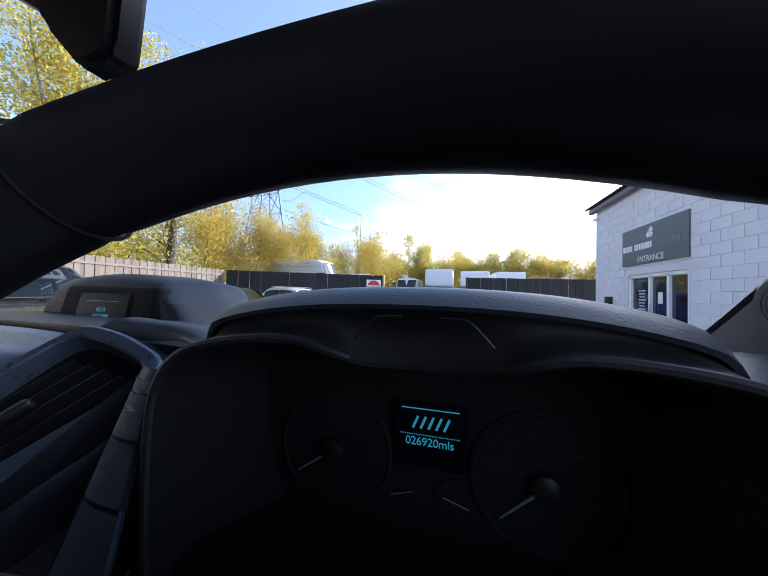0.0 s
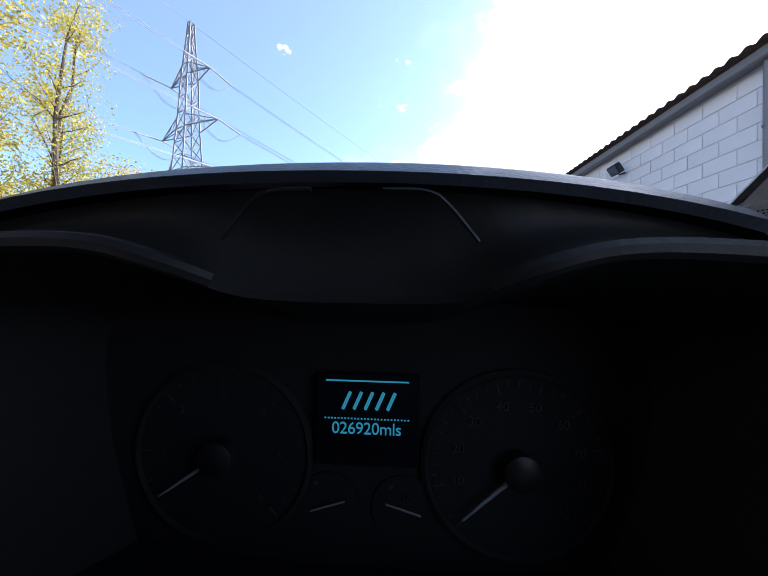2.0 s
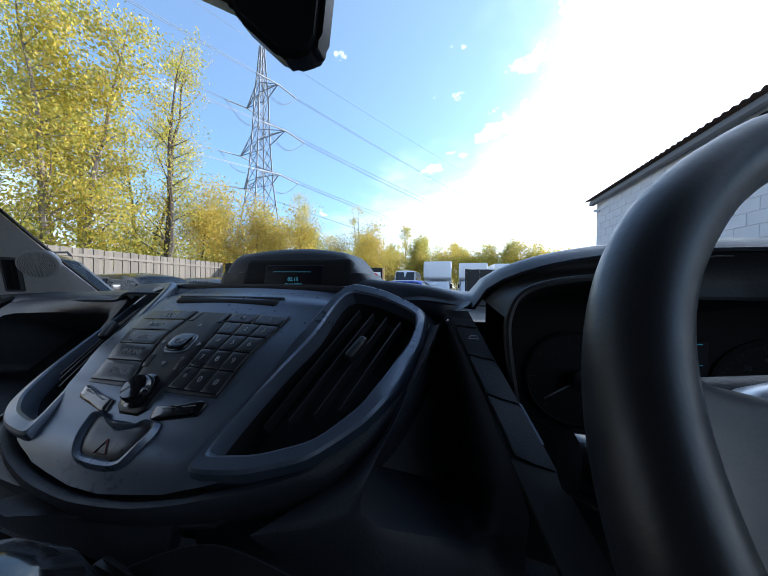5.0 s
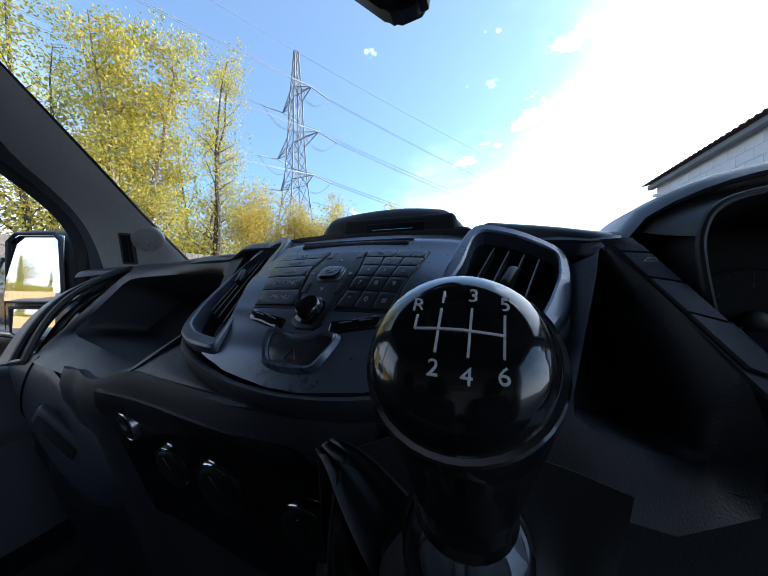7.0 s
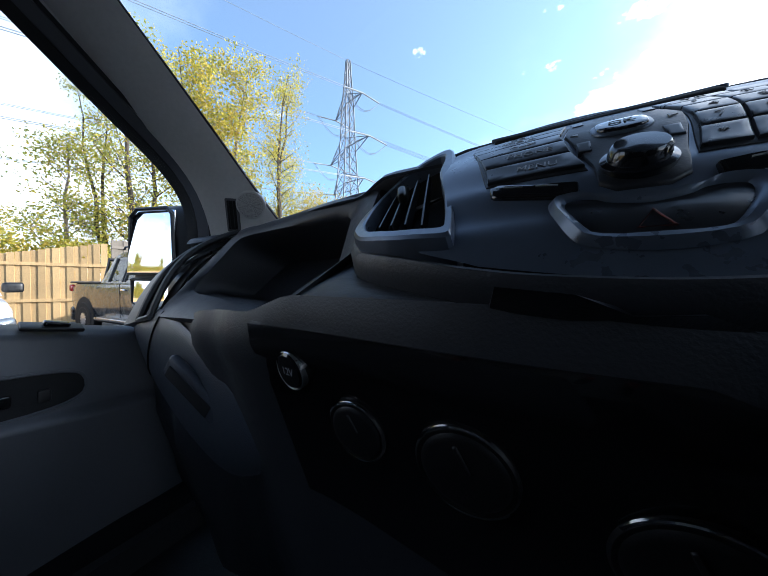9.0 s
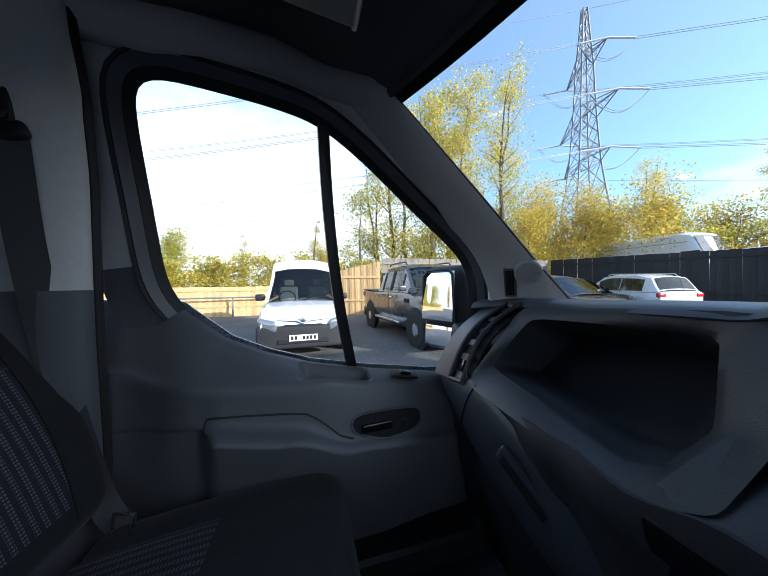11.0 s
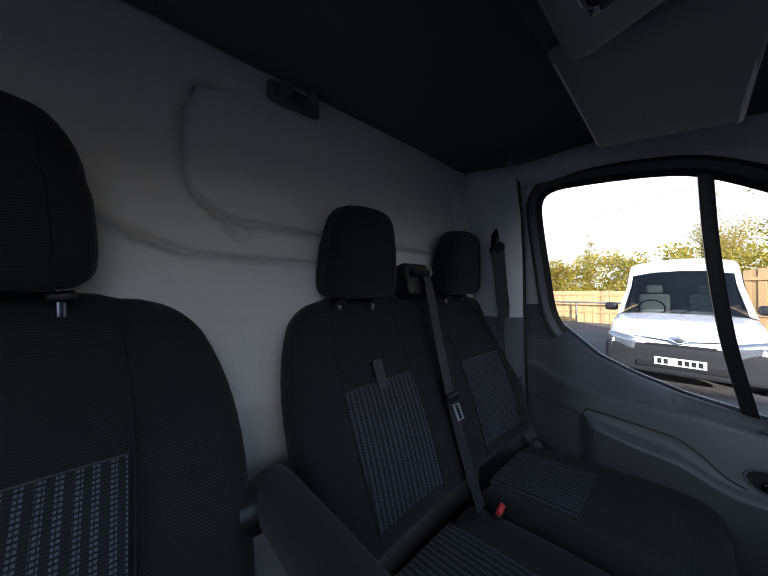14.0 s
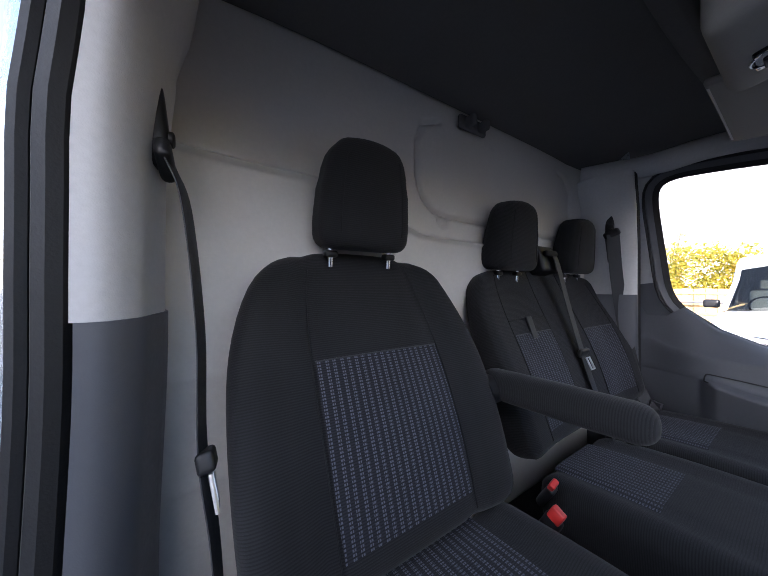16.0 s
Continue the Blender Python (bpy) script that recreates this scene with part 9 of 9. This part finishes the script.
def hatch(label, paint, at, rz, z=1.0, group="parked cars"):
    return vehicle("parked_car", label, "car", paint, at, rz, 4.30, 1.82,
                   [(-2.15, 1.02), (0.6, 0.98), (1.05, 0.97), (1.75, 0.88), (2.05, 0.74), (2.15, 0.62)],
                   [(-2.05, 1.05), (-1.72, 1.44 * z), (-1.2, 1.53 * z), (-0.1, 1.56 * z), (0.30, 1.50 * z), (1.15, 1.0)], 1.12, wheels=(-1.32, 1.34), wr=0.33, spokes=10,
                   panes=((-1.50, -0.62), (-0.54, 0.42)), screens=((-2.02, -1.74), (0.34, 1.12)), bumper=paint, tuck=0.78, lamps=(0.72, 0.52), group=group, seats=((-0.36, -0.1), (0.36, -0.1)))


hatch("black parked hatchback facing the yard", "p_black", (-7.75, 5.6, 0), -86, 1.06)
hatch("dark grey parked hatchback beside the fence", "p_grey", (-8.0, 8.3, 0), -84, 1.05)
q7 = hatch("black parked saloon far along the fence", "p_black", (-9.3, 10.6, 0), -80, 1.02)
suv = hatch("white sports utility car with its tail outwards", "p_white", (-8.75, 13.0, 0), 78, 1.08)
for s in (-1, 1):
    part("roof_rail", tube([(s * 0.62, -1.5, 1.60), (s * 0.62, -1.4, 1.68), (s * 0.62, 0.0, 1.72), (s * 0.62, 0.15, 1.66)], 0.018, 5), "steel", suv, "steel roof rail")


def box_truck(x, y, rz, label, h=3.05):
    t = thing("box_truck", label, "truck", (x, y, 0), rz, "trucks in the yard")
    part("cargo_box", rbox((2.20, 4.2, h - 0.95), 0.05, 3, at=(0, -1.6, 0.95 + (h - 0.95) / 2)), "canvas", t, "white box body")
    part("luton_peak", rbox((2.20, 1.35, h - 2.02), 0.10, 5, f=lambda a, b, c: (a, b, c + 0.25 * max(0, b) * (c < 0)), at=(0, 1.05, 2.02 + (h - 2.02) / 2)), "canvas", t, "rounded box peak over the cab", angle=60)
    part("cab", rbox((1.96, 1.75, 1.35), 0.16, 6, f=lambda a, b, c: (a * (1 - 0.08 * max(0, c)), b - 0.42 * max(0, c + 0.05), c), at=(0, 1.35, 1.25)), "p_white", t, "white cab", angle=60)
    part("windscreen", rbox((1.62, 0.05, 0.62), 0.02, 4, at=(0, 2.005, 1.60), rot=(24, 0, 0)), "glass_dark", t, "dark windscreen")
    part("notice", box((0.45, 0.012, 0.16), (0.25, 2.075, 1.70), (24, 0, 0)), "sign_white", t, "white notice with plain bars")
    part("bonnet", rbox((1.84, 0.62, 0.42), 0.12, 5, f=lambda a, b, c: (a, b, c - 0.35 * max(0, b)), at=(0, 2.25, 1.02)), "p_white", t, "", angle=60)
    part("bumper", rbox((1.92, 0.25, 0.34), 0.08, 4, at=(0, 2.50, 0.55)), "bumper", t, "dark bumper")
    part("grille", rbox((1.0, 0.06, 0.20), 0.03, 3, at=(0, 2.56, 0.86)), "deep", t)
    for s in (-1, 1):
        part("headlamp", rbox((0.32, 0.16, 0.24), 0.06, 3, at=(s * 0.76, 2.46, 0.92)), "lamp", t, "clear headlamp")
        part("door_mirror", rbox((0.16, 0.10, 0.34), 0.04, 3, at=(s * 1.10, 1.85, 1.52)), "blackp", t, "door mirror")
        part("side_window", rbox((0.03, 0.62, 0.44), 0.012, 3, at=(s * 0.955, 1.35, 1.62)), "glass_dark", t, "dark side window")
        for y in (1.75, -2.4):
            wheel(t, s * 0.86, y, 0.34, 0.22, 6)
    return t


box_truck(-0.95, 24.0, 180, "white box truck with a rounded peak over the cab", 3.5)
box_truck(1.90, 24.6, 178, "white box truck behind the black fence", 3.4)
box_truck(4.55, 25.4, 182, "white box truck beside the building", 3.4)


def tall_van(at, rz, label, h=2.6, L=5.9, scale=1.0):
    t = thing("high_roof_van", label, "van", at, rz, "vans in the yard")
    keys = [(-L / 2, h * 0.97), (-L / 2 + 0.2, h), (L / 2 - 2.0, h), (L / 2 - 1.55, h * 0.97), (L / 2 - 0.95, h * 0.60), (L / 2 - 0.1, h * 0.44), (L / 2, h * 0.30)]
    ys = [-L / 2 + L * i / 48 for i in range(49)]
    prof = [(-0.92, 0), (-1, 0.18), (-1, 0.55), (-0.93, 0.88), (-0.85, 0.97), (-0.6, 1.0), (0, 1.012), (0.6, 1.0), (0.85, 0.97), (0.93, 0.88), (1, 0.55), (1, 0.18), (0.92, 0)]
    bm = grid(ys, list(range(len(prof))), lambda y, j: (prof[int(j)][0] * (1.0 - 0.05 * max(0, y / (L / 2)) ** 3) + 0, y, lerp(0.35, pl(keys, y), prof[int(j)][1])))
    for e in (ys[0], ys[-1]):
        bm.faces.new([bm.verts.new((p[0] * (1.0 - 0.05 * max(0, e / (L / 2)) ** 3), e, lerp(0.35, pl(keys, e), p[1]))) for p in prof])
    part("body", bm, "p_white", t, "", angle=40)
    part("windscreen", grid([L / 2 - 1.5, L / 2 - 1.25, L / 2 - 0.98], [-0.80, -0.4, 0, 0.4, 0.80], lambda y, u: (u, y, pl(keys, y) + 0.012 + 0.01 * (1 - u * u)), thick=0.006), "glass_dark", t, "dark windscreen")
    for s in (-1, 1):
        part("roof_line", tube([(s * 0.94, -L / 2 + 0.2, h * 0.87), (s * 0.94, L / 2 - 1.7, h * 0.87)], 0.012, 5), "silver", t)
        part("side_window", grid([L / 2 - 1.9, L / 2 - 1.5, L / 2 - 1.15], [0.62, 0.80], lambda y, v: (s * 1.003, y, lerp(0.35, h, v * 0.9)), thick=0.006), "glass_dark", t, "dark side window")
        part("tail_lamp", rbox((0.05, 0.10, 0.5), 0.02, 2, at=(s * 0.98, -L / 2 + 0.06, 1.15)), "lamp_red", t, "red tail lamp")
        part("headlamp", rbox((0.22, 0.22, 0.26), 0.07, 3, at=(s * 0.80, L / 2 - 0.12, 0.92)), "lamp", t, "clear headlamp")
        for y in (L / 2 - 1.0, -L / 2 + 1.1):
            wheel(t, s * 0.90, y, 0.34, 0.22, 6)
    part("bumper", rbox((1.95, 0.25, 0.34), 0.08, 4, at=(0, L / 2 - 0.02, 0.52)), "bumper", t, "dark bumper")
    return t


tall_van((-10.4, 18.6, 0), -96, "white high roof van behind the black fence", 3.8, 6.4)
tall_van((-6.9, 20.6, 0), -100, "white van behind the black fence", 2.95, 5.0)
tall_van((-3.75, 24.8, 0), 180, "white van parked beside the box truck", 2.85, 5.6)


# ---- painted blocks of the unit's wall ----
def wall_blocks():
    BL, BH = 0.44, 0.215
    holes = [(7.27, 9.48, 0.0, 2.06), (4.36, 5.31, 0.96, 2.04)]
    base = [part("block", box((0.016, BL - 0.010 - 0.0015 * k, BH - 0.010), (0, 0, 0), bev=0.004), "wall", BUILDING_WALL, smooth=False) for k in range(3)]
    shared = [o.data for o in base]
    for o in base:
        bpy.data.objects.remove(o)
    rnd = random.Random(8)
    rest = bmesh.new()
    count = 0
    for r in range(19):
        z = 0.06 + BH * (r + 0.5)
        y = 0.6 + (0.22 if r % 2 else 0.0) + BL / 2
        while y + BL / 2 < 11.36:
            cut = False
            for a, b, c, d in holes:
                if a < y + BL / 2 and y - BL / 2 < b and c < z + BH / 2 and z - BH / 2 < d:
                    cut = True
            if not cut:
                dx = rnd.uniform(-0.0012, 0.0012)
                if z > 1.2 and count < 290:
                    o = new("block", shared[rnd.randrange(3)])
                    o.parent = BUILDING_WALL
                    o.matrix_basis = Matrix.Translation((dx, y - 4.0, z))
                    count += 1
                else:
                    vs = [rest.verts.new((sx * 0.008 + dx, y - 4.0 + sy * (BL / 2 - 0.005), z + sz * (BH / 2 - 0.005))) for sx in (-1, 1) for sy in (-1, 1) for sz in (-1, 1)]
                    for q in ((0, 1, 3, 2), (0, 4, 5, 1), (2, 3, 7, 6), (0, 2, 6, 4), (1, 5, 7, 3)):
                        rest.faces.new([vs[k] for k in q])
            y += BL
    ob = part("blockwork", rest, "wall", BUILDING_WALL, "painted blocks of the low courses", smooth=False)
    ob["kind"] = "stuff"


wall_blocks()
